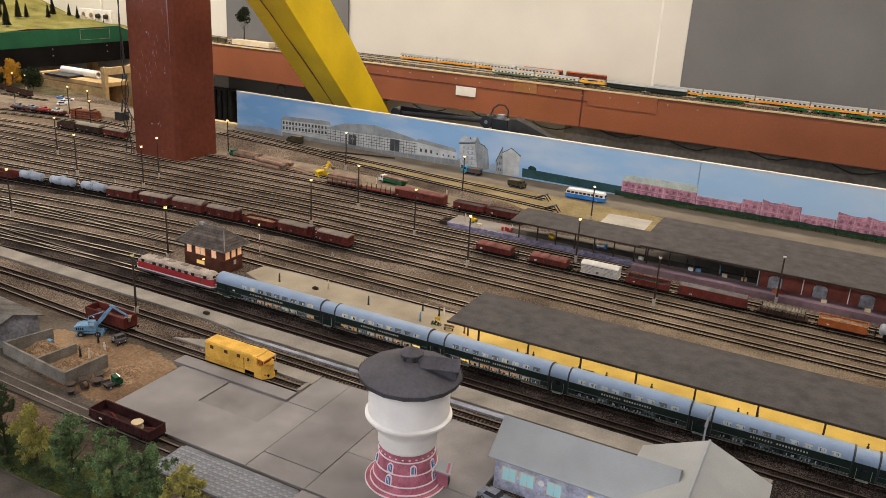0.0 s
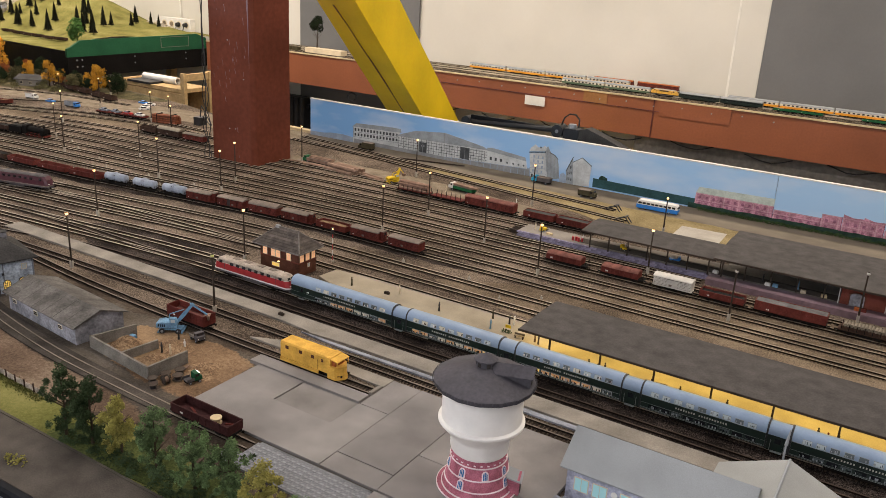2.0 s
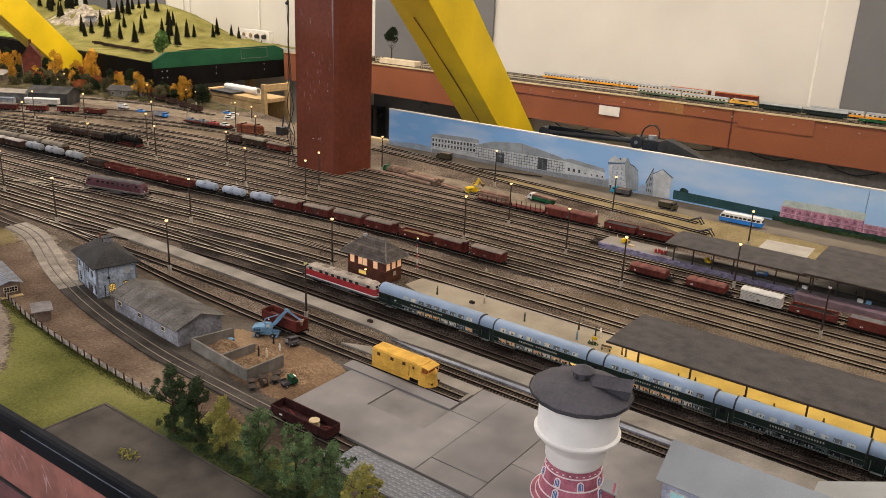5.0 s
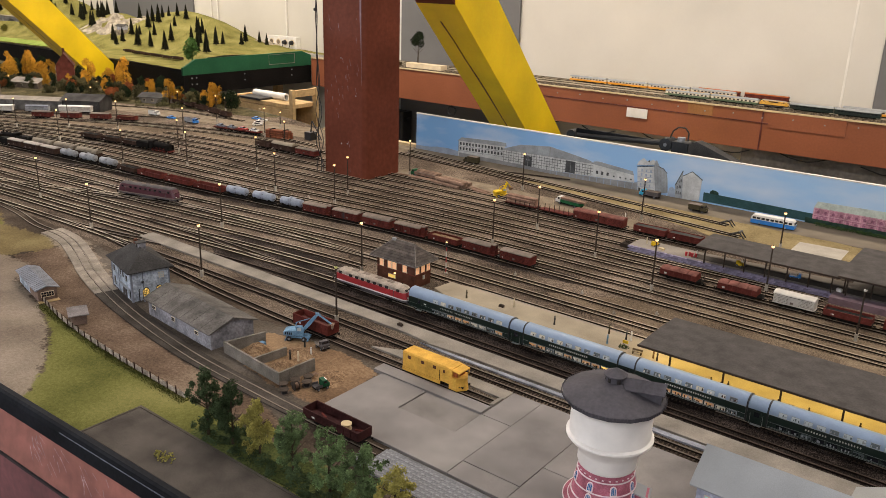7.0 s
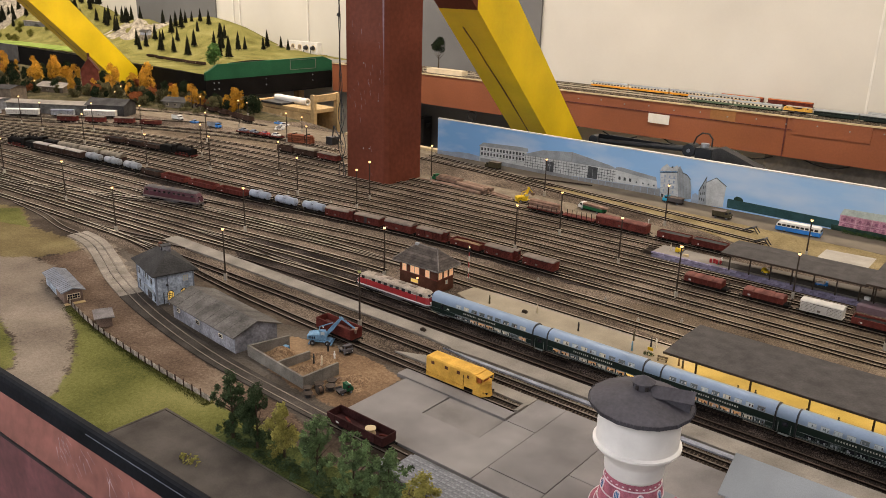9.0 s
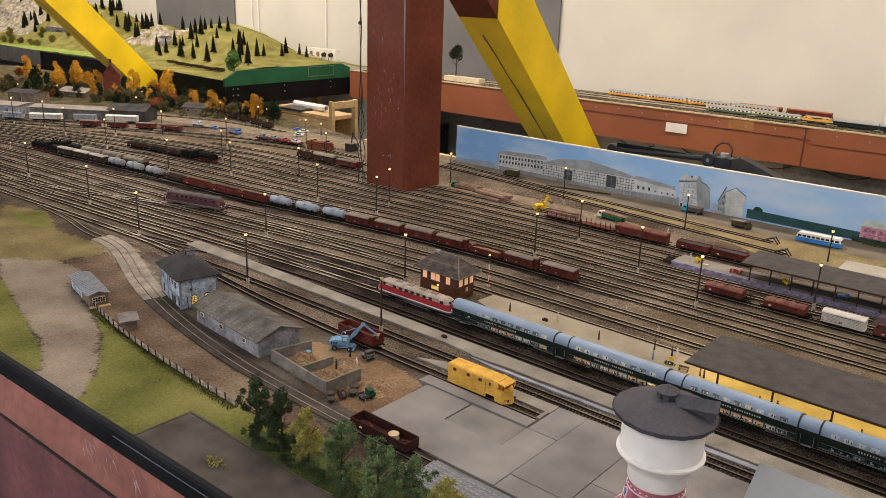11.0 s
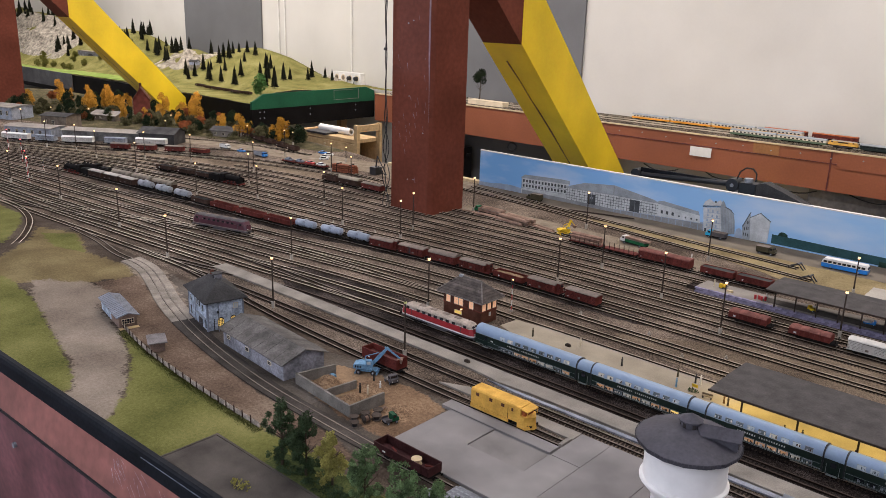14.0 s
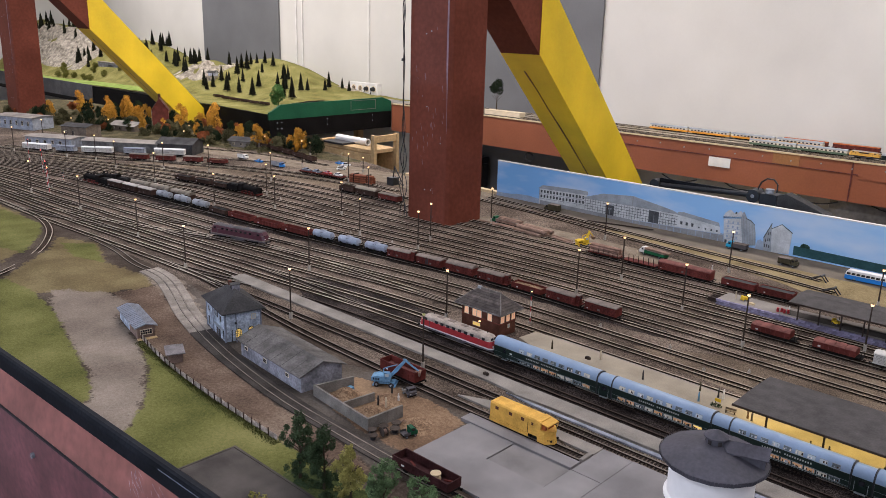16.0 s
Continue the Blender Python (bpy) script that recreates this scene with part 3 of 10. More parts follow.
def frame_post(x1, y0, label_extra, aside=0.0):
    post = thing("steel_column", "dark brown painted square steel column " + label_extra, "column", "hall columns", (x1, y0, -0.9))
    c = 0.012
    plan = [(-0.2, 0), (-c, 0), (0, c), (0, 0.185), (-0.2, 0.185)]
    Geo().prism(plan, 0, CEILING + 0.9).ob("shaft", "column", post)
    g = Geo()
    # the glossy corner's highlight, laid on as a pale strip; scratches come after
    worn = [(1.24, 0.0008), (1.33, 0.0022), (1.4, 0.0045), (1.46, 0.0075), (1.56, 0.0085), (1.75, 0.007), (2.0, 0.009), (2.4, 0.006), (2.7, 0.008)]
    for (za, wa), (zb, wb) in zip(worn, worn[1:]):
        g.add([(-0.0125 - wa, -0.0006, za), (-0.0125, -0.0006, za), (-0.0125, -0.0006, zb), (-0.0125 - wb, -0.0006, zb)], [(0, 1, 2, 3)])
    rnd = random.Random(23)
    for k in range(34):
        x, z = rnd.choice((-0.165, -0.135, -0.095, -0.08, -0.03)) + rnd.gauss(0, 0.007), rnd.gauss(1.3, 0.13)
        w, h = rnd.uniform(0.0006, 0.0022), rnd.uniform(0.004, 0.028)
        g.add([(x, -0.0006, z), (x + w, -0.0006, z + 0.002), (x + w * 0.5 + 0.25 * h, -0.0006, z - h), (x + 0.2 * h, -0.0006, z - h * 0.9)], [(0, 1, 2, 3)])
    g.ob("scuff", "column_edge", post, label="pale edge highlight and worn scratches")
    bolts = Geo()
    for bx, bz in ((-0.115, 1.02), (-0.085, 1.023), (-0.112, 1.326), (-0.04, 1.2), (-0.12, 1.58), (-0.095, 1.59)):
        bolts.cyl((bx, 0.001, bz), (bx, -0.002, bz), 0.0022, n=8)
    bolts.ob("bolt", "tank_silver", post)
    brace = thing("steel_brace", "yellow painted diagonal steel brace with brown upper end", "brace", "hall braces", (x1 + aside, y0, 0))
    lo = lambda y: 0.607 - (y - 0.51) * 0.99
    hi = lambda y: 0.93 - (y - 0.51) * 1.06
    quad = lambda ya, yb: [(0, ya, lo(ya)), (0, yb, lo(yb)), (0, yb + 0.21, hi(yb + 0.21)), (0, ya, hi(ya))]
    brown = [(0.215, lo(0.215)), (0.51, lo(0.51)), (0.51, hi(0.51)), (0.215, hi(0.215))]
    yellow = [(0.51, lo(0.51)), (2.02, lo(2.02)), (2.24, hi(2.24)), (0.51, hi(0.51))]
    Geo().add([(-0.198, y, z) for y, z in brown] + [(-0.002, y, z) for y, z in brown],
              [(0, 1, 2, 3), (7, 6, 5, 4), (0, 4, 5, 1), (1, 5, 6, 2), (2, 6, 7, 3), (3, 7, 4, 0)]).ob("upper_end", "column", brace, label="brown painted upper end")
    Geo().add([(-0.2, y, z) for y, z in yellow] + [(0, y, z) for y, z in yellow],
              [(0, 1, 2, 3), (7, 6, 5, 4), (0, 4, 5, 1), (1, 5, 6, 2), (2, 6, 7, 3), (3, 7, 4, 0)]).ob("beam", "yellow_steel", brace)
    gap = Geo()
    at = lambda u, y: (-0.2 + 0.2 * u, y - 0.0012, lo(y) - 0.0012)
    line = [(0.37, 0.58), (0.42, 0.66), (0.43, 0.74), (0.47, 0.82), (0.49, 0.9), (0.5, 1.02), (0.53, 1.2)]
    for (u0, y0_), (u1, y1_) in zip(line, line[1:]):
        w0, w1 = 0.012 + 0.01 * math.sin(y0_ * 9) ** 2, 0.012 + 0.01 * math.sin(y1_ * 9) ** 2
        gap.add([at(u0 - w0, y0_), at(u0 + w0, y0_), at(u1 + w1, y1_), at(u1 - w1, y1_)], [(0, 1, 2, 3)])
    gap.ob("seam_gap", "fascia_dark", brace, label="dark gap between the welded plates")
    plate = Geo()
    edge = [(0.8, 0.53), (0.82, 0.72), (0.86, 0.8), (0.83, 0.9), (0.87, 1.1), (0.88, 1.3)]
    top = [at(u, y) for u, y in edge]
    side = [at(1.0, y) for u, y in edge]
    n = len(edge)
    plate.add(top + side + [(p[0], p[1] + 0.001, p[2] + 0.001) for p in top], [(i, i + 1, n + i + 1, n + i) for i in range(n - 1)] + [(i, 2 * n + i, 2 * n + i + 1, i + 1) for i in range(n - 1)])
    plate.ob("cover_plate", "yellow_steel", brace, label="yellow cover plate with a torn edge")
    return post


frame_post(-2.03, 2.012, "standing through the model railway table")
frame_post(-6.22, 2.05, "standing behind the far trees", 0.1)
cable = thing("hanging_cable", "thin black cables hanging loosely beside the column", "cable", at=(-2.238, 1.998, 0))
for k in range(3):
    reach = 0.021 if k < 2 else 0.006
    knot = lambda z: reach * (0.55 + 0.45 * math.sin(7.3 * z + 0.6))
    pts = [(knot(z) * math.cos(25 * z + 3.1 * k + 1.2 * math.sin(3 * z)) - 0.01 * z, -0.006 + 0.005 * math.sin(25 * z + 3.1 * k), 0.003 + z) for z in np.linspace(0, 2.34, 160)]
    Geo().rings([[(x + 0.0016 * math.cos(a * math.tau / 6), y + 0.0016 * math.sin(a * math.tau / 6), z) for a in range(6)] for x, y, z in pts]).ob("wire", "black", cable, smooth=True)
Geo().rings([[(x + r * math.cos(a * math.tau / 8), r * math.sin(a * math.tau / 8) - 0.006, z) for a in range(8)] for x, r, z in ((-0.008, 0.002, 0.58), (-0.009, 0.007, 0.583), (-0.009, 0.007, 0.59), (-0.008, 0.002, 0.593))]).ob("cable_tie", "black", cable)

# ---- the main table ----
TABLE = [(-7.2, 0.28), (1.3, 0.558), (1.3, 2.62), (-2.86, 2.62), (-3.2, 2.7), (-3.6, 2.76), (-7.2, 2.82)]
single(Geo().prism(TABLE, -0.06, 0.0), "ground", "ballast", "brown-grey model ballast spread over the table top", "ground", kind="structure")
front = thing("table_front", "brown-red painted table front with a black rubber rim", "table front", at=(-1.5, 0.4635, 0), rz=1.9, kind="structure")
Geo().box(-5.8, 2.85, -0.036, -0.02, -0.6, -0.106).ob("lower_panel", "panel_plum", front, label="dark red lower panel")
Geo().along([(-0.0165, -0.03), (-0.0345, -0.1), (-0.003, -0.1), (-0.003, -0.03)], -5.8, 2.85).ob("upper_band", "fascia_red", front, label="glossy red upper band")
Geo().box(-5.8, 2.85, -0.0375, -0.003, -0.1055, -0.1003).ob("joint_strip", "black", front)
rim = [(-0.0175, -0.0297), (-0.001, -0.0297), (0.0005, 0.0035), (-0.002, 0.0062), (-0.0095, 0.0052), (-0.0135, 0.002), (-0.016, -0.006)]
Geo().along(rim, -5.8, 2.85).ob("rim", "black_rubber", front, label="black rubber rim")
M["scuff"] = mat("scuff", (0.5, 0.4, 0.42), 0.5, 0.4, 200, 40, 0.1)
# the rim's bluish highlight, put in as a thin strip of paler colour
M["rim_highlight"] = mat("rim_highlight", (0.1, 0.12, 0.15), 0.35, 0.4, 200, 60, 0.1)
Geo().cyl((0.273, -0.0159, -0.0055), (2.85, -0.0159, -0.0055), 0.0009, n=6).ob("rim_strip", "rim_highlight", front, label="thin pale strip drawing the highlight along the rim")
g = Geo()
rnd = random.Random(71)
band = lambda x, u: (x, -0.0165 - 0.018 * u - 0.0003, -0.03 - 0.07 * u)
for k in range(70):
    x, u = 0.18 + rnd.random() ** 1.5 * 0.9, rnd.uniform(0.05, 0.6)
    dx, du, w = rnd.uniform(0.006, 0.03), rnd.uniform(0.08, 0.34), rnd.uniform(0.0008, 0.0022)
    g.add([band(x, u), band(x + w, u), band(x + dx + w * 0.4, u + du), band(x + dx, u + du)], [(0, 1, 2, 3)])
g.ob("scratches", "scuff", front, label="pale scratches on the red band")
screw = Geo().cyl((-0.2, -0.03, -0.16), (-0.2, -0.042, -0.16), 0.006, n=10).ob("screw", "tank_silver", front)
for x in (-6.9, -4.6, -2.4, -0.2, 1.1):
    for y in (0.6, 2.4):
        leg = single(Geo().box(-0.03, 0.03, -0.03, 0.03, 0, 0.84), "table_leg", "wood", "plain wooden leg under the model table", "table leg", "table legs", (x, y, -0.9))
back_lip = single(Geo().box(-2.86, -2.27, 2.6, 2.63, -0.05, 0.012), "back_lip", "pale_wood", "pale wooden strip along the table's back edge", "trim", kind="structure")

# ---- back shelf with stabled trains ----
M["patch_brown"] = mat("patch_brown", (0.36, 0.17, 0.07), 0.5, 0.15, 90, 4, 0.06)
M["sheet_grey"] = mat("sheet_grey", (0.2, 0.185, 0.17), 0.35, 0.3, 40, 5, 0.2)
shelf = thing("staging_shelf", "long brown painted shelf along the wall carrying stabled trains", "shelf")
Geo().box(-5.092, 2.3, 4.6, 4.622, -0.172, 0.0525).ob("front_board", "fascia", shelf, label="brown painted front board")
Geo().box(-5.092, 2.3, 4.622, 5.04, 0.0275, 0.0505).ob("top_board", "shelf_top", shelf, label="grey-brown top board")
Geo().box(-5.092, 2.3, 4.594, 4.6, 0.0465, 0.055).ob("edge_strip", "pale_wood", shelf)
Geo().box(-1.4, -1.0, 4.596, 4.6, -0.04, 0.0465).ob("cover_board", "fascia", shelf)
Geo().box(-1.438, -1.431, 4.596, 4.6, -0.172, 0.0465).ob("joint", "fascia_dark", shelf)
Geo().box(-3.2, -1.4, 4.5965, 4.6, -0.0205, -0.0165).ob("joint", "fascia_dark", shelf)
Geo().box(-1.87, -1.72, 4.597, 4.6, -0.0145, 0.0465).ob("patch", "patch_brown", shelf, label="lighter brown patched piece")
Geo().box(-1.55, 2.3, 4.68, 4.69, -0.6, 0.027).ob("back_sheet", "sheet_grey", shelf, label="grey sheet hanging under the shelf")
for k in range(14):
    Geo().cyl((0, 0, 0), (0, -0.006, 0), 0.004, n=8).ob("bolt", "trim_pale", shelf, (-2.92 + k * 0.165, 4.598, 0.018 - 0.008 * (k % 2)))
for x in (-4.8, -3.0, -1.2, 0.6, 2.0):
    Geo().box(x - 0.03, x + 0.03, 4.9, 4.96, -0.9, 0.027).ob("leg", "wood", shelf)
paper = Geo().box(-2.254, -2.117, 4.592, 4.5935, -0.082, -0.025)
single(paper, "paper_note", "paper", "white paper note fixed to the shelf's front board", "note")

# ---- backdrop board ----
BD = 2.592
board = thing("backdrop_board", "painted board with blue sky and printed town along the yard", "backdrop", kind="structure")
sky = bpy.data.materials.new("painted_sky")
sky.use_nodes = True
_n = sky.node_tree
_b = _n.nodes["Principled BSDF"]
_b.inputs["Roughness"].default_value = 0.55
_tc, _sep, _ramp, _cl, _mx, _mp = (_n.nodes.new(t) for t in ("ShaderNodeTexCoord", "ShaderNodeSeparateXYZ", "ShaderNodeValToRGB", "ShaderNodeTexNoise", "ShaderNodeMixRGB", "ShaderNodeMapping"))
_n.links.new(_tc.outputs["Object"], _sep.inputs[0])
_mr = _n.nodes.new("ShaderNodeMapRange")
_mr.inputs["From Min"].default_value, _mr.inputs["From Max"].default_value = -2.2, 0.2
_n.links.new(_sep.outputs[0], _mr.inputs[0])
_n.links.new(_mr.outputs[0], _ramp.inputs[0])
_e = _ramp.color_ramp.elements
_e[0].color, _e[1].color = (0.15, 0.36, 0.67, 1), (0.38, 0.57, 0.77, 1)
_mp.inputs["Scale"].default_value = (3, 3, 9)
_n.links.new(_tc.outputs["Object"], _mp.inputs[0])
_n.links.new(_mp.outputs[0], _cl.inputs["Vector"])
_cl.inputs["Scale"].default_value, _cl.inputs["Detail"].default_value = 1.2, 6
_cr = _n.nodes.new("ShaderNodeValToRGB")
_cr.color_ramp.elements[0].position, _cr.color_ramp.elements[1].position = 0.45, 0.75
_n.links.new(_cl.outputs["Fac"], _cr.inputs[0])
_mx.inputs[2].default_value = (0.5, 0.6, 0.72, 1)
_n.links.new(_cr.outputs["Color"], _mx.inputs[0])
_n.links.new(_ramp.outputs["Color"], _mx.inputs[1])
_n.links.new(_mx.outputs[0], _b.inputs["Base Color"])
M["sky_print"] = sky
Geo().box(-2.274, -0.4015, BD, BD + 0.01, -0.02, 0.15).ob("panel", "sky_print", board)
Geo().box(-0.3995, 1.3, BD, BD + 0.01, -0.02, 0.153).ob("panel", "sky_print", board)
Geo().box(-2.275, 1.3, BD - 0.001, BD + 0.011, 0.1505, 0.1545).ob("edge_strip", "white", board, label="white edging strip along the top")
M["print_grey"] = mat("print_grey", (0.25, 0.26, 0.27), 0.6, 0.15, 200, 30, 0.0)
M["print_haze"] = mat("print_haze", (0.3, 0.36, 0.45), 0.6, 0.12, 200, 20, 0.0)
M["print_roof"] = mat("print_roof", (0.3, 0.33, 0.35), 0.6, 0.15, 200, 30, 0.0)
M["print_white"] = mat("print_white", (0.5, 0.52, 0.52), 0.6, 0.15, 200, 30, 0.0)
M["print_dark"] = mat("print_dark", (0.07, 0.075, 0.08), 0.6, 0.2, 200, 30, 0.0)
M["print_pink"] = mat("print_pink", (0.49, 0.235, 0.3), 0.6, 0.3, 200, 50, 0.0)
M["print_plum"] = mat("print_plum", (0.32, 0.135, 0.2), 0.6, 0.3, 200, 50, 0.0)
M["print_rose"] = mat("print_rose", (0.58, 0.33, 0.38), 0.6, 0.2, 200, 50, 0.0)
M["print_straw"] = mat("print_straw", (0.5, 0.56, 0.5), 0.6, 0.1, 200, 50, 0.0)
M["print_hedge"] = mat("print_hedge", (0.03, 0.06, 0.045), 0.7, 0.4, 500, 60, 0.0)
M["print_field"] = mat("print_field", (0.035, 0.085, 0.09), 0.6, 0.15, 200, 30, 0.0)


def printed(name, material, polys, depth=0.0006):
    g = Geo()
    for poly in polys:
        n = len(poly)
        g.add([(x, BD - depth, z) for x, z in poly] + [(x, BD, z) for x, z in poly], [tuple(range(n))] + [(i, n + i, n + (i + 1) % n, (i + 1) % n) for i in range(n)])
    return g.ob(name, material, board)


R = lambda x0, x1, z0, z1: [(x0, z0), (x1, z0), (x1, z1), (x0, z1)]
printed("printed_haze", "print_haze", [[(-2.274, 0.0), (-1.2, 0.0), (-1.2, 0.03), (-1.6, 0.03), (-2.03, 0.02), (-2.1, 0.026), (-2.16, 0.024), (-2.2, 0.018), (-2.274, 0.016)]], 0.0004)
lerp = lambda x, x0, z0, x1, z1: z0 + (z1 - z0) * (x - x0) / (x1 - x0)
printed("printed_office", "print_white", [[(-2.045, 0.0), (-1.82, 0.0), (-1.812, 0.076), (-2.045, 0.067)]])
printed("printed_roof", "print_roof", [[(-2.051, 0.066), (-1.806, 0.075), (-1.809, 0.089), (-1.849, 0.09), (-2.03, 0.082)]], 0.0008)
printed("printed_windows", "print_dark", [R(x, x + 0.0088, z + lerp(x, -2.045, 0, -1.82, 0.008), z + h + lerp(x, -2.045, 0, -1.82, 0.008)) for x in np.arange(-2.038, -1.83, 0.0158) for z, h in ((0.03, 0.011), (0.05, 0.011))], 0.0009)
printed("printed_bands", "print_grey", [[(-2.045, z), (-1.818, z + 0.008), (-1.818, z + 0.0095), (-2.045, z + 0.0015)] for z in (0.0245, 0.0445)] + [R(x, x + 0.0016, 0.024, 0.066) for x in (-2.045, -1.985, -1.922, -1.86)], 0.0009)
printed("printed_hall", "print_white", [[(-1.822, 0.005), (-1.414, 0.016), (-1.418, 0.07), (-1.607, 0.068), (-1.827, 0.064)]], 0.0007)
printed("printed_roof", "print_roof", [[(-1.834, 0.062), (-1.607, 0.067), (-1.41, 0.069), (-1.44, 0.079), (-1.54, 0.095), (-1.606, 0.105), (-1.64, 0.102), (-1.739, 0.093)]], 0.001)
printed("printed_ridge_shadow", "print_grey", [[(-1.608, 0.067), (-1.604, 0.067), (-1.604, 0.104), (-1.608, 0.104)], [(-1.834, 0.0605), (-1.607, 0.0655), (-1.41, 0.0675), (-1.41, 0.069), (-1.607, 0.067), (-1.834, 0.062)]], 0.0012)
printed("printed_gates", "print_dark", [R(-1.721, -1.685, 0.004, 0.053), R(-1.533, -1.493, 0.018, 0.063)], 0.0012)
printed("printed_gate_doors", "print_grey", [R(-1.7035, -1.7025, 0.004, 0.053), R(-1.5135, -1.5125, 0.018, 0.063), R(-1.71, -1.706, 0.036, 0.042), R(-1.7, -1.696, 0.036, 0.042)], 0.0014)
printed("printed_timbers", "print_dark", [R(x, x + 0.0013, 0.01, 0.063) for x in np.arange(-1.818, -1.42, 0.0118)] + [[(-1.822, z), (-1.418, z + 0.006), (-1.418, z + 0.0075), (-1.822, z + 0.0013)] for z in (0.022, 0.032, 0.042, 0.053)], 0.0009)
printed("printed_annex", "print_white", [[(-1.418, 0.016), (-1.249, 0.02), (-1.255, 0.053), (-1.418, 0.068)]], 0.0007)
printed("printed_roof", "print_roof", [[(-1.42, 0.067), (-1.255, 0.052), (-1.26, 0.066), (-1.397, 0.08), (-1.418, 0.077)]], 0.001)
printed("printed_windows", "print_dark", [R(x, x + 0.0085, 0.033, 0.045) for x in (-1.405, -1.384, -1.362)] + [R(x, x + 0.006, 0.032, 0.038) for x in (-1.335, -1.31, -1.288, -1.267)], 0.001)
printed("printed_wall", "print_grey", [[(-2.04, -0.01), (-1.238, -0.004), (-1.241, 0.0255), (-1.4, 0.019), (-1.6, 0.013), (-2.04, 0.0175)]], 0.0014)
printed("printed_wall_posts", "print_haze", [R(x, x + 0.002, -0.004, lerp(x, -1.6, 0.0145, -1.24, 0.027)) for x in np.arange(-1.6, -1.24, 0.0285)] + [[(-1.6, 0.0125), (-1.24, 0.025), (-1.24, 0.0265), (-1.6, 0.014)]], 0.0017)
printed("printed_silo", "print_white", [[(-1.234, 0.0), (-1.167, 0.002), (-1.183, 0.095), (-1.244, 0.084)], [(-1.246, 0.092), (-1.181, 0.101), (-1.178, 0.112), (-1.186, 0.121), (-1.198, 0.112), (-1.211, 0.111), (-1.224, 0.12), (-1.24, 0.106)]], 0.0018)
printed("printed_balcony", "print_dark", [[(-1.2465, 0.0855), (-1.181, 0.0965), (-1.181, 0.0985), (-1.2465, 0.0875)], [(-1.247, 0.0905), (-1.181, 0.1005), (-1.181, 0.1015), (-1.247, 0.0915)]], 0.002)
printed("printed_silo_side", "print_roof", [[(-1.167, 0.002), (-1.122, 0.012), (-1.127, 0.055), (-1.134, 0.081), (-1.147, 0.094), (-1.162, 0.1), (-1.175, 0.121), (-1.18, 0.114), (-1.183, 0.095)]], 0.0018)
printed("printed_silo_ribs", "print_grey", [[(x, 0.006 + 0.2 * (x + 1.167)), (x + 0.0012, 0.006 + 0.2 * (x + 1.167)), (x - 0.008, 0.104 - 0.5 * (x + 1.167)), (x - 0.0092, 0.104 - 0.5 * (x + 1.167))] for x in np.arange(-1.166, -1.126, 0.0056)], 0.002)
printed("printed_silo_roof", "print_dark", [[(-1.166, 0.1005), (-1.146, 0.0945), (-1.133, 0.0815), (-1.131, 0.0785), (-1.146, 0.0915), (-1.165, 0.098)], [(-1.205, 0.109), (-1.198, 0.109), (-1.2, 0.115), (-1.204, 0.115)]], 0.0021)
printed("printed_silo_bands", "print_haze", [[(-1.24 + k * 0.0004, z), (-1.17 - z * 0.16, z + 0.005), (-1.17 - z * 0.16, z + 0.0065), (-1.24 + k * 0.0004, z + 0.0015)] for k, z in enumerate((0.014, 0.032, 0.05, 0.068))] + [R(-1.228 + i * 0.017, -1.222 + i * 0.017, z, z + 0.009) for i in range(3) for z in (0.02, 0.038, 0.056, 0.072)], 0.002)
printed("printed_silo_door", "print_dark", [R(-1.232, -1.224, 0.0, 0.012), R(-1.212, -1.206, 0.0, 0.011)], 0.0022)
printed("printed_street", "print_haze", [[(-1.122, 0.0), (-1.09, 0.0), (-1.098, 0.03), (-1.108, 0.036), (-1.118, 0.03)]], 0.0016)
printed("printed_store", "print_white", [[(-1.067, 0.0), (-1.008, 0.004), (-1.006, 0.078), (-1.042, 0.101), (-1.074, 0.08)]], 0.0016)
printed("printed_store_side", "print_roof", [[(-1.093, 0.0), (-1.067, 0.0), (-1.074, 0.08), (-1.0765, 0.097), (-1.098, 0.044)]], 0.0018)
printed("printed_store_trim", "print_dark", [[(-1.0755, 0.0805), (-1.042, 0.1015), (-1.0045, 0.0785), (-1.0045, 0.076), (-1.042, 0.0995), (-1.0745, 0.0785)], [(-1.0985, 0.045), (-1.076, 0.099), (-1.074, 0.097), (-1.096, 0.043)]] + [[(x, z), (x + 0.003, z - 0.001), (x + 0.0025, z + 0.01), (x, z + 0.01)] for x, z in ((-1.092, 0.014), (-1.085, 0.014), (-1.0775, 0.013), (-1.0905, 0.032), (-1.0835, 0.036), (-1.0785, 0.036), (-1.0835, 0.056), (-1.0785, 0.058))], 0.002)
printed("printed_field", "print_field", [[(-0.995, 0.006), (1.3, 0.0), (1.3, 0.02)] + [(x, 0.037 - 0.014 * (x + 0.995)) for x in np.linspace(0.1, -0.995, 12)]], 0.0005)
printed("printed_bush", "print_hedge", [[(-0.975, 0.036), (-0.943, 0.036), (-0.945, 0.044), (-0.954, 0.049), (-0.966, 0.05), (-0.973, 0.044)]], 0.0007)
pink = [(-0.64, -0.398, 0.006, 0.053), (-0.397, -0.26, 0.006, 0.044), (-0.259, -0.202, 0.006, 0.058), (-0.201, -0.088, 0.006, 0.058), (-0.087, 0.011, 0.006, 0.042), (0.012, 0.16, 0.006, 0.06), (0.161, 0.3, 0.006, 0.05), (0.301, 0.46, 0.006, 0.062)]
printed("printed_houses", "print_pink", [R(*p) for p in pink], 0.0008)
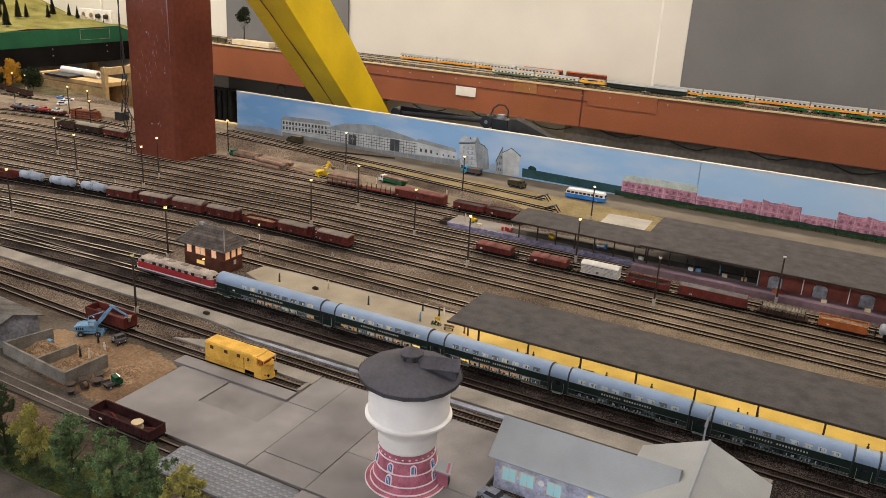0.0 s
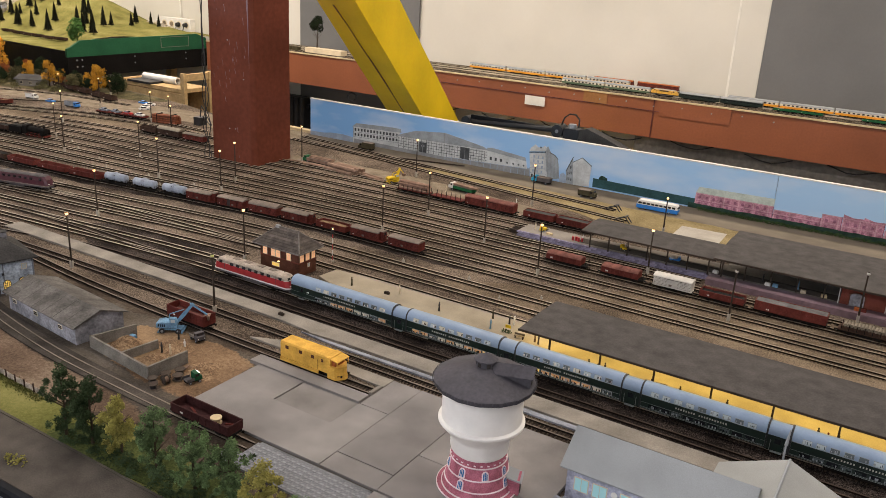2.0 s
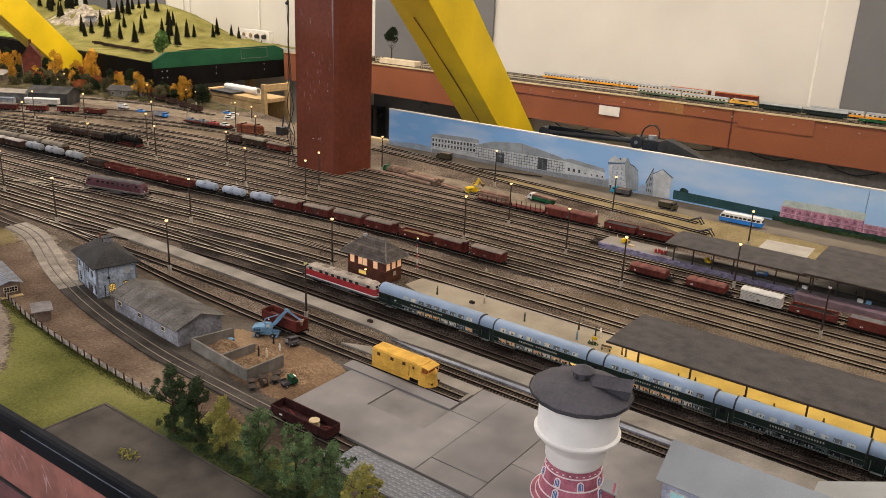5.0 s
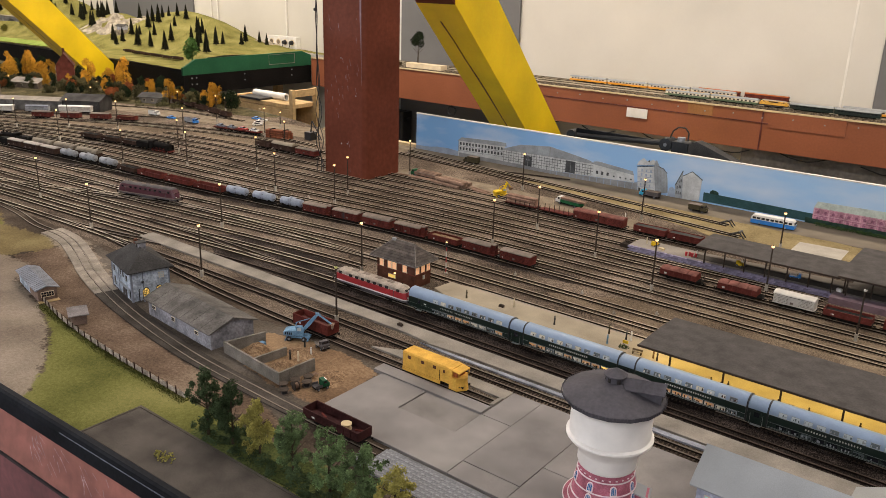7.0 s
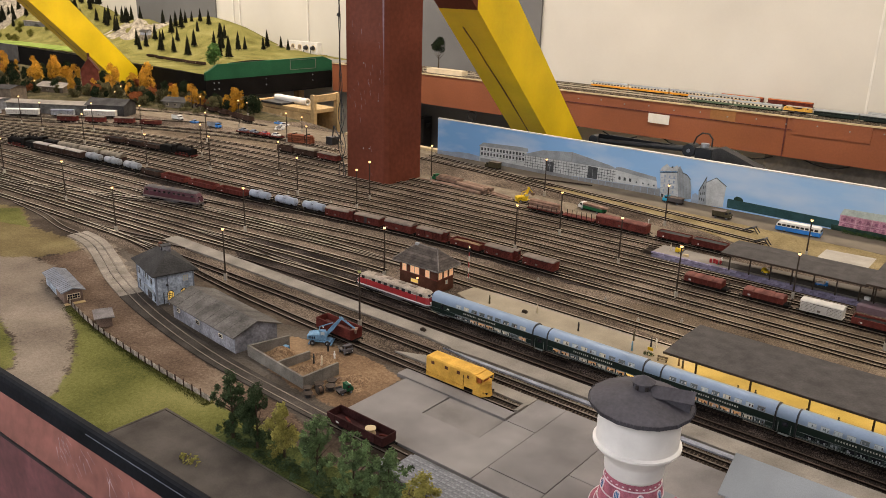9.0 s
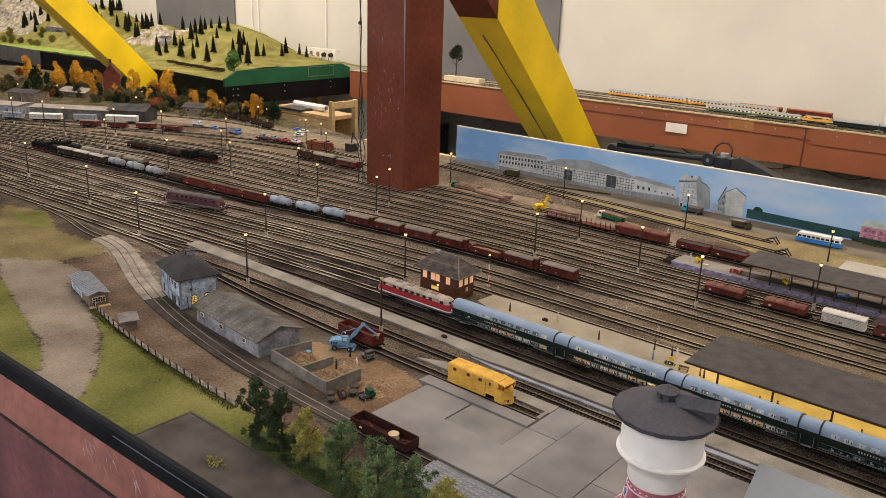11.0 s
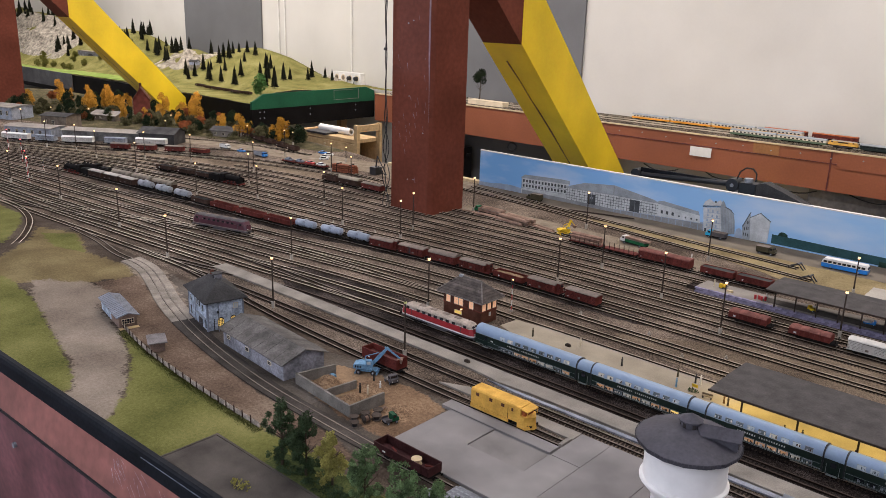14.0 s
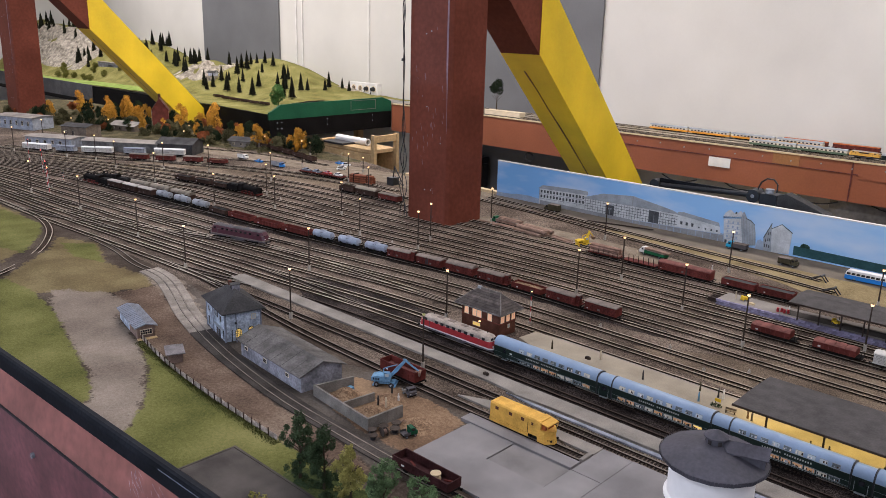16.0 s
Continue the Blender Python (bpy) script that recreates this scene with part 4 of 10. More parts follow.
printed("printed_gables", "print_pink", [[(a, 0.058), (b, 0.058), (b, 0.063), ((a + b) / 2, 0.061), (a, 0.068)] for a, b in ((-0.201, -0.145), (-0.145, -0.088), (0.012, 0.09), (0.09, 0.16), (0.38, 0.46))], 0.0008)
printed("printed_straw_roof", "print_straw", [[(-0.64, 0.053), (-0.398, 0.053), (-0.398, 0.077), (-0.632, 0.073)]], 0.0007)
printed("printed_cornices", "print_rose", [R(a, b, z, z + 0.0022) for a, b, c, d in pink for z in (d - 0.003, 0.03)] + [R(a + k * 0.045, a + k * 0.045 + 0.004, 0.01, d) for a, b, c, d in pink for k in range(int((b - a) / 0.045) + 1)], 0.001)
printed("printed_windows", "print_plum", [[(x, z), (x + 0.0085, z), (x + 0.0085, z + 0.007), (x + 0.0042, z + 0.0095), (x, z + 0.007)] for a, b, c, d in pink for x in np.arange(a + 0.01, b - 0.012, 0.0225) for z in ((0.016, 0.036) if d > 0.045 else (0.018,))], 0.0013)
printed("printed_shadows", "print_plum", [R(b - 0.0025, b, 0.006, d) for a, b, c, d in pink] + [R(a, b, 0.027, 0.0285) for a, b, c, d in pink[:2]], 0.0012)
printed("printed_hedge", "print_hedge", [[(-0.66, 0.0), (1.3, 0.0)] + [(x, 0.017 + 0.004 * noise.noise((x * 60, 3, 0))) for x in np.linspace(1.3, -0.66, 90)]], 0.0015)

# ---- tracks ----
LX, LY = (-7, -4.8, -3.5, -3.0, -2.45, -2.05, -1.4, 2), (0.99, 0.97, 0.97, 0.985, 1.03, 1.045, 1.06, 1.06)
UX, UY = (-7, -4.83, -4.16, -3.5, -2.9, -2.5, -1.6, 2), (1.25, 1.42, 1.74, 2.0, 2.11, 2.135, 2.16, 2.16)


def yard_y(y0, x):
    """The yard's tracks, straight on the right, drawn together on the left."""
    lo = sum(interp(x + d, LX, LY) for d in (-0.3, -0.15, 0, 0.15, 0.3)) / 5
    hi = sum(interp(x + d, UX, UY) for d in (-0.3, -0.15, 0, 0.15, 0.3)) / 5
    f = (y0 - 1.06) / 1.1
    s = min(1, max(0, (-1.3 - x) / 1.3))
    s = s * s * (3 - 2 * s)
    return lo + (hi - lo) * (f ** (1 + 0.25 * s) if f > 0 else f)


def on_track(y0, x):
    """Place and heading on a yard track."""
    a = math.degrees(math.atan2(yard_y(y0, x + 0.04) - yard_y(y0, x - 0.04), 0.08))
    return (x, yard_y(y0, x), 0.0), a


def on_line(line, x):
    k = min(range(len(line) - 1), key=lambda i: abs((line[i][0] + line[i + 1][0]) / 2 - x))
    (xa, ya), (xb, yb) = line[k], line[k + 1]
    u = (x - xa) / (xb - xa)
    a = math.degrees(math.atan2(yb - ya, xb - xa))
    return (x, ya + (yb - ya) * u, 0.0), (a + 90) % 180 - 90


RAIL_TOP = 0.0048


def track(line, group="yard tracks", sleepers=True, label="model railway track with worn steel rails on dark sleepers", sunk=0.0, top="rail", wood="sleeper"):
    t = thing("track", label, "railway track", group, kind="structure")
    pts = [Vector((x, y, 0)) for x, y in line]
    nrm = []
    for i in range(len(pts)):
        d = (pts[min(i + 1, len(pts) - 1)] - pts[max(i - 1, 0)]).normalized()
        nrm.append(Vector((-d.y, d.x, 0)))
    for s in (-1, 1):
        foot, head = Geo(), Geo()
        for g, w, z0, z1 in ((foot, 0.0008, 0.0012, 0.004), (head, 0.0012, 0.004, RAIL_TOP)):
            rows = []
            for p, n in zip(pts, nrm):
                c = p + n * s * 0.0089
                rows.append([c + n * w + Vector((0, 0, z0 - sunk)), c + n * w + Vector((0, 0, z1 - sunk)), c - n * w + Vector((0, 0, z1 - sunk)), c - n * w + Vector((0, 0, z0 - sunk))])
            g.rings(rows)
        rail_part = foot.ob("rail", "rail_side", t)
        head.ob("railhead", top, rail_part, label="shiny worn railhead")
    if sleepers:
        g, left = Geo(), 0.0
        for a, b, n in zip(pts, pts[1:], nrm):
            d = (b - a)
            ln = d.length
            d.normalize()
            u = left
            while u < ln:
                c = a + d * u
                w = 0.0145 + 0.0006 * random.uniform(-1, 1)
                h = 0.0013
                q = [c + d * sx * 0.0014 + n * sy * w for sx, sy in ((-1, -1), (1, -1), (1, 1), (-1, 1))]
                k = len(g.v)
                g.v += [(p.x, p.y, 0.0) for p in q] + [(p.x, p.y, h) for p in q]
                g.f += [(k + 4, k + 5, k + 6, k + 7), (k, k + 1, k + 5, k + 4), (k + 1, k + 2, k + 6, k + 5), (k + 2, k + 3, k + 7, k + 6), (k + 3, k, k + 4, k + 7)]
                u += 0.0072
            left = u - ln
        tagged(g.ob("sleepers", wood, t), kind="stuff")
    return t


def yard_line(y0, x0, x1, step=0.06):
    n = max(2, int((x1 - x0) / step))
    return [(x0 + (x1 - x0) * i / n, yard_y(y0, x0 + (x1 - x0) * i / n)) for i in range(n + 1)]


YARD = [1.41, 1.4725, 1.535, 1.6225, 1.68, 1.74, 1.8, 1.855, 1.91, 1.9725, 2.035, 2.0975, 2.16]
track(yard_line(1.06, -2.0, 1.2), "main tracks", label="model railway track with dull rails on dark sleepers", top="rail_dull", wood="sleeper_near")
track(yard_line(1.06, -5.4, -2.0), "main tracks")
track(yard_line(1.165, -2.0, 1.2), "main tracks", label="dark track beside the passenger train", top="rail_dark", wood="sleeper_dark")
track(yard_line(1.165, -5.4, -2.0), "main tracks")
track(yard_line(1.225, -5.4, 1.2), "main tracks")
track(yard_line(1.285, -5.4, -1.36), "yard tracks")
track(yard_line(1.345, -4.6, -1.4), "yard tracks")
for k, y0 in enumerate(YARD):
    x1 = {1.91: -0.43, 1.9725: -0.99, 2.035: -0.95, 2.16: -1.5, 2.0975: -0.785}.get(y0, 1.2)
    x0 = {1.4725: -4.6, 1.68: -4.9, 1.8: -4.5, 2.16: -3.3, 2.0975: -3.9}.get(y0, -5.4)
    track(yard_line(y0, x0, x1))
# ladder connections and sidings
LINE_C = smooth_line([(-0.735, 0.985), (-1.2, 0.985), (-1.5, 0.993), (-1.75, 1.012), (-2.05, 1.04), (-2.2, 1.045)])
LINE_D = smooth_line([(-0.79, 0.742), (-0.95, 0.742), (-1.06, 0.744), (-1.27, 0.752), (-1.47, 0.776), (-1.66, 0.812), (-1.85, 0.864), (-1.95, 0.9), (-2.1, 0.95), (-2.2, 0.966), (-2.33, 0.966), (-2.5, 0.99), (-2.7, 1.0)])
LINE_G = smooth_line([(-1.3, 1.412), (-1.66, 1.405), (-1.91, 1.395), (-2.15, 1.375), (-2.365, 1.34), (-2.6, 1.245), (-2.9, 1.14), (-3.2, 1.08)])
LOOP = smooth_line([(-3.6, 0.972), (-3.26, 0.984), (-3.07, 0.978), (-2.91, 0.945), (-2.78, 0.89), (-2.65, 0.812), (-2.54, 0.716), (-2.46, 0.6), (-2.44, 0.48)])
track(LINE_C, "sidings", label="siding track with dull rails on dark sleepers", top="rail_dull", wood="sleeper_near")
track(LINE_D, "sidings", False, "curved siding rails sunk in the street", 0.0008, "rail_dull")
track(LINE_G, "yard tracks")
track(LOOP, "sidings", label="curved branch track bending away from the yard")
for xa, ya, xb, yb in ((-1.45, 1.225, -2.15, 1.285), (-1.7, 1.165, -2.4, 1.06), (-2.2, 1.535, -3.0, 1.41), (-2.6, 1.6225, -3.5, 1.4725), (-2.7, 1.225, -3.4, 1.06), (-2.1, 1.4725, -2.7, 1.345), (-3.0, 1.74, -3.9, 1.6225), (-3.2, 1.855, -4.2, 1.74), (-3.1, 1.345, -3.9, 1.165)):
    n = 14
    ln = []
    for i in range(n + 1):
        u = i / n
        s = u * u * (3 - 2 * u)
        x = xa + (xb - xa) * u
        ln.append((x, yard_y(ya, x) * (1 - s) + yard_y(yb, x) * s))
    track(ln, "crossovers", label="model railway crossover with dull rails", top="rail_dull")
# loading sidings along the backdrop
BACK_A = smooth_line([(-0.83, 2.375), (-1.28, 2.42), (-1.57, 2.447), (-1.81, 2.475), (-2.0, 2.5), (-2.26, 2.53)])
BACK_B = smooth_line([(-0.76, 2.28), (-1.2, 2.335), (-1.5, 2.375), (-1.8, 2.42), (-2.26, 2.46)])
track(BACK_A, "sidings")
track(BACK_B, "sidings")
for y0, pts in ((0, [(-2.45, 2.24), (-2.75, 2.25), (-3.06, 2.2), (-3.5, 2.06), (-4.0, 1.84), (-4.9, 1.5)]), (1, [(-2.6, 2.31), (-2.9, 2.31), (-3.3, 2.21), (-3.68, 2.05), (-3.95, 1.86), (-4.3, 1.64), (-5.0, 1.4)]), (2, [(-3.3, 2.48), (-3.8, 2.42), (-4.3, 2.2), (-5.0, 1.75)])):
    track(smooth_line(pts), "far sidings")

# ---- ground cover ----
LAYER = [0.0003]


def cover(name, material, outline, label, category="ground", z=None, kind="structure"):
    LAYER[0] += 0.00004
    return single(Geo().prism(outline, -0.004, z if z is not None else LAYER[0]), name, material, label, category, kind=kind)


strip_ = lambda y0, y1, x0, x1: [(x0, y0), (x1, y0), (x1, y1), (x0, y1)]
# darker ballast colour along the trains and the service building
cover("dark_track_bed", "dark_ballast", blob([(-1.75, 1.15), (1.25, 1.146), (1.25, 1.262), (-1.15, 1.262), (-1.19, 1.31), (-1.7, 1.315), (-1.9, 1.25)], 0.006), "dark ballast beneath the passenger train")
cover("dark_track_bed", "dark_ballast", blob([(-3.6, 1.39), (-2.8, 1.44), (-2.2, 1.5), (-1.6, 1.585), (-0.95, 1.6), (-0.95, 1.65), (-1.6, 1.645), (-2.2, 1.57), (-2.8, 1.5), (-3.6, 1.46)], 0.012), "dark ballast beneath the goods train")
cover("dark_track_bed", "dark_ballast", blob([(0.0, 1.0), (1.25, 1.0), (1.25, 1.15), (0.0, 1.15)], 0.006), "dark ballast beside the service building")


cover("pale_track_bed", "pale_ballast", blob([(-0.62, 1.425), (-0.3, 1.412), (1.25, 1.41), (1.25, 1.83), (0.2, 1.84), (-0.4, 1.82), (-0.6, 1.7), (-0.8, 1.6), (-0.95, 1.5)], 0.02, 0.07), "pale sandy ballast between the tracks")


cover("pale_track_bed", "pale_ballast", blob([(-3.9, 1.76), (-3.2, 2.03), (-2.6, 2.13), (-2.32, 2.15), (-2.32, 2.19), (-2.9, 2.24), (-3.4, 2.1), (-4.0, 1.84)], 0.02), "pale sandy ballast along the far tracks")
cover("pale_track_bed", "pale_ballast", blob([(-4.6, 1.36), (-4.0, 1.62), (-3.6, 1.78), (-3.65, 1.83), (-4.1, 1.7), (-4.7, 1.44)], 0.02), "pale sandy ballast along the far tracks")


def spread(poly, x, y, soft=0.03):
    """How far a place lies inside an outline: 0 outside, 1 well inside."""
    inside, near = False, 9.0
    for (xa, ya), (xb, yb) in zip(poly, poly[1:] + poly[:1]):
        if (ya > y) != (yb > y) and x < (xb - xa) * (y - ya) / (yb - ya) + xa:
            inside = not inside
        dx, dy = xb - xa, yb - ya
        u = min(1, max(0, ((x - xa) * dx + (y - ya) * dy) / (dx * dx + dy * dy)))
        near = min(near, math.hypot(x - xa - u * dx, y - ya - u * dy))
    return min(1, max(0, 0.5 + (near if inside else -near) / soft))


GRASS = ([(-1.33, 0.4), (-1.4, 0.5), (-1.485, 0.57), (-1.62, 0.645), (-1.74, 0.682), (-1.88, 0.74), (-1.76, 0.702), (-1.6, 0.672), (-1.4, 0.656), (-1.16, 0.65), (-1.0, 0.66), (-0.45, 0.66), (-0.45, 0.575), (-1.17, 0.575), (-1.17, 0.4)],
         [(-3.0, 0.38), (-1.52, 0.4), (-1.54, 0.481), (-1.666, 0.533), (-1.877, 0.58), (-2.1, 0.634), (-2.3, 0.65), (-2.42, 0.64), (-2.6, 0.5)],
         [(-3.33, 0.93), (-3.0, 0.955), (-2.86, 0.9), (-2.66, 0.77), (-2.85, 0.72), (-3.1, 0.8)], [(-2.7, 0.9), (-2.62, 0.975), (-2.4, 0.905), (-2.5, 0.86)])
PATHS = ([(-1.5, 0.4), (-1.54, 0.481), (-1.666, 0.533), (-1.877, 0.58), (-2.111, 0.634), (-2.25, 0.69), (-2.13, 0.79), (-2.0, 0.8), (-1.93, 0.72), (-1.76, 0.688), (-1.633, 0.64), (-1.485, 0.565), (-1.34, 0.46), (-1.3, 0.4)], [(-2.23, 0.94), (-2.16, 1.0), (-1.98, 0.95), (-1.8, 0.885), (-1.75, 0.82), (-1.98, 0.885)])
DRY = ([(-2.79, 0.92), (-2.62, 0.985), (-2.4, 0.91), (-2.28, 0.925), (-2.18, 0.935), (-2.1, 0.9), (-2.12, 0.8), (-2.2, 0.7), (-2.3, 0.62), (-2.44, 0.64), (-2.55, 0.76), (-2.66, 0.85)], [(-3.9, 0.945), (-3.2, 0.955), (-2.98, 0.935), (-2.82, 0.86), (-2.7, 0.78), (-2.6, 0.68), (-2.53, 0.4), (-3.9, 0.4)])
EARTH = ([(-1.78, 0.7), (-1.4, 0.66), (-1.15, 0.645), (-0.95, 0.695), (-1.06, 0.722), (-1.27, 0.728), (-1.47, 0.752), (-1.66, 0.786), (-1.84, 0.835), (-1.97, 0.872), (-2.09, 0.93), (-2.12, 0.8), (-1.95, 0.765)],)
SANDY = ([(-1.265, 0.81), (-1.1, 0.78), (-0.965, 0.78), (-0.965, 0.86), (-0.972, 0.935), (-1.06, 0.958), (-1.17, 0.95), (-1.27, 0.92)],)
GREY = ([(-2.05, 0.98), (-1.6, 0.965), (-1.25, 0.955), (-0.96, 0.96), (-0.96, 0.8), (-0.95, 0.7), (-1.06, 0.725), (-1.3, 0.74), (-1.6, 0.8), (-1.9, 0.9)],)
nx, ny = 320, 66
xs_, verts, wa, wb = np.linspace(-3.9, -0.42, nx), [], [], []
for x in xs_:
    y_lo = 0.4637 + 0.0332 * (x + 1.5)
    for y in np.linspace(y_lo, 1.0, ny):
        best = lambda group, soft=0.03: max(spread(p, x, y, soft) for p in group)
        hill = 0.012 * max(0, 1 - ((x + 2.42) / 0.25) ** 2 - ((y - 0.78) / 0.12) ** 2)
        verts.append((x, y, 0.0006 + hill + 0.0008 * max(0, noise.noise((x * 16, y * 16, 2))) * best(GRASS)))
        wa.append((best(GRASS, 0.04), best(PATHS, 0.06), best(DRY, 0.06), 1))
        wb.append((best(EARTH), best(SANDY, 0.025), best(GREY, 0.04), 1))
me = bpy.data.meshes.new("meadow_ground")
me.from_pydata(verts, [], [(i * ny + j, (i + 1) * ny + j, (i + 1) * ny + j + 1, i * ny + j + 1) for i in range(nx - 1) for j in range(ny - 1)])
for nm, w in (("cover_a", wa), ("cover_b", wb)):
    att = me.color_attributes.new(nm, "FLOAT_COLOR", "POINT")
    att.data.foreach_set("color", [c for row in w for c in row])
me.materials.append(M["meadow_mix"])
me.polygons.foreach_set("use_smooth", [True] * len(me.polygons))
tagged(new("meadow_ground", me), "model meadow with grass, sandy path and brown earth", "ground", kind="structure")
cover("paved_yard", "concrete", blob([(-2.9, 0.45), (-2.62, 0.66), (-2.58, 0.62), (-2.52, 0.45)], 0.006), "grey paved yard beside the branch track", "pavement", z=0.0016)
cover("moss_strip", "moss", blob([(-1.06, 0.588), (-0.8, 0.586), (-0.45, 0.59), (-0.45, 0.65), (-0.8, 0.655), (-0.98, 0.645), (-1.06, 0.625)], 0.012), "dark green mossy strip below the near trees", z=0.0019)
cover("parking_ground", "asphalt", [(-1.19, 0.476), (-1.19, 0.578), (1.25, 0.61), (1.25, 0.556)], "grey worn asphalt parking ground", "pavement", z=0.0022)
cover("loading_road", "road", blob([(-2.26, 2.5), (-1.9, 2.47), (-1.5, 2.46), (-1.1, 2.435), (-0.6, 2.43), (0.1, 2.4), (1.2, 2.36), (1.2, 2.59), (-2.26, 2.59)], 0.004), "grey asphalt road along the backdrop", "road")
cover("yellow_ground", "yellow_ground", blob([(-1.72, 2.41), (-1.3, 2.36), (-0.95, 2.28), (-0.7, 2.2), (-0.3, 2.2), (0.4, 2.25), (1.2, 2.2), (1.2, 2.33), (0.4, 2.38), (-0.2, 2.41), (-0.9, 2.44), (-1.4, 2.45)], 0.008), "dry yellow ground beside the loading road")
cover("sandy_strip", "path", blob([(-2.02, 2.15), (-1.5, 2.13), (-1.2, 2.13), (-0.95, 2.13), (-0.9, 2.19), (-1.2, 2.25), (-1.5, 2.28), (-2.0, 2.27)], 0.008), "pale sandy strip of the timber yard")
cover("pale_slab", "pale_concrete", [(-0.608, 2.26), (-0.475, 2.255), (-0.478, 2.37), (-0.61, 2.36)], "pale concrete slab on the yellow ground", "pavement")
cover("far_road", "path", blob([(-2.3, 2.3), (-2.8, 2.4), (-3.3, 2.33), (-3.7, 2.27), (-4.1, 2.2), (-4.2, 2.3), (-3.8, 2.45), (-3.3, 2.55), (-2.9, 2.6), (-2.3, 2.6)], 0.012), "pale sandy road behind the yard", "road")
cover("scrub_ground", "undergrowth", blob([(-3.35, 2.6), (-3.8, 2.5), (-4.2, 2.36), (-4.8, 2.1), (-5.6, 1.85), (-7.1, 1.8), (-7.1, 2.8), (-3.6, 2.74)], 0.02, 0.06), "dark scrubby ground under the far trees")
cover("verge_strip", "path", [(-4.9, 1.475), (-4.16, 1.775), (-3.7, 1.97), (-3.72, 2.01), (-4.18, 1.81), (-4.93, 1.51)], "pale sandy strip along the far sidings", "path")

# ---- rolling stock ----
BUILT = {}


def spawn(key, build, at, rz=0.0):
    """The first of a kind is built, the rest are copies."""
    if key in BUILT:
        return copy_thing(BUILT[key], pose(*at, 0, 0, rz))
    BUILT[key] = build()
    BUILT[key].matrix_basis = pose(*at, 0, 0, rz)
    return BUILT[key]


def wheelset(parent, x, r=0.0055):
    g = Geo()
    for s in (-1, 1):
        g.cyl((x, s * 0.0075, RAIL_TOP + r), (x, s * 0.0103, RAIL_TOP + r), r, n=12)
    g.cyl((x, -0.0075, RAIL_TOP + r), (x, 0.0075, RAIL_TOP + r), 0.0012, n=6, caps=False)
    return g.ob("wheelset", "underframe", parent, smooth=False)


def bogie(parent, x):
    g = Geo()
    for s in (-1, 1):
        g.box(x - 0.018, x + 0.018, s * 0.012 - 0.0012, s * 0.012 + 0.0012, 0.0065, 0.0105)
        g.box(x - 0.005, x + 0.005, s * 0.0125 - 0.0016, s * 0.0125 + 0.0016, 0.006, 0.0125)
    g.box(x - 0.003, x + 0.003, -0.012, 0.012, 0.008, 0.012)
    b = g.ob("bogie", "underframe", parent)
    for dx in (-0.012, 0.012):
        wheelset(b, x + dx)
    return b


def chassis(parent, length, bogies=False, half=0.0125, wheels=None):
    h = length / 2
    g = Geo()
    for s in (-1, 1):
        g.box(-h, h, s * half - 0.001, s * half + 0.001, 0.0115, 0.0145)
    for x in np.linspace(-h, h, 6):
        g.box(x - 0.001, x + 0.001, -half, half, 0.0117, 0.0143)
    for s in (-1, 1):
        g.box(-h * 0.3, h * 0.3, s * half * 0.85 - 0.001, s * half * 0.85 + 0.001, 0.0075, 0.0115)
    g.ob("underframe", "underframe", parent)
    if bogies:
        for s in (-1, 1):
            bogie(parent, s * (h - 0.032))
    else:
        wb = wheels or h * 0.58
        for s in (-1, 1):
            wheelset(parent, s * wb)
            for t in (-1, 1):
                Geo().box(s * wb - 0.004, s * wb + 0.004, t * 0.0125 - 0.0008, t * 0.0125 + 0.0008, 0.0085, 0.0125).ob("axle_guard", "underframe", parent)
    for s in (-1, 1):
        for t in (-1, 1):
            b = Geo().cyl((s * h, t * 0.01, 0.013), (s * (h + 0.0055), t * 0.01, 0.013), 0.0007, n=6)
            b.cyl((s * (h + 0.0055), t * 0.01, 0.013), (s * (h + 0.0068), t * 0.01, 0.013), 0.0022, n=8)
            b.ob("buffer", "underframe", parent)
        Geo().box(min(s * h, s * (h + 0.008)), max(s * h, s * (h + 0.008)), -0.0012, 0.0012, 0.0085, 0.0105).ob("coupler", "underframe", parent)


def arc(width, z0, z1, n=8):
    """An arched outline from side to side, seen along the vehicle."""
    return [(width * math.cos(math.pi * i / n), z0 + (z1 - z0) * math.sin(math.pi * i / n)) for i in range(n + 1)]


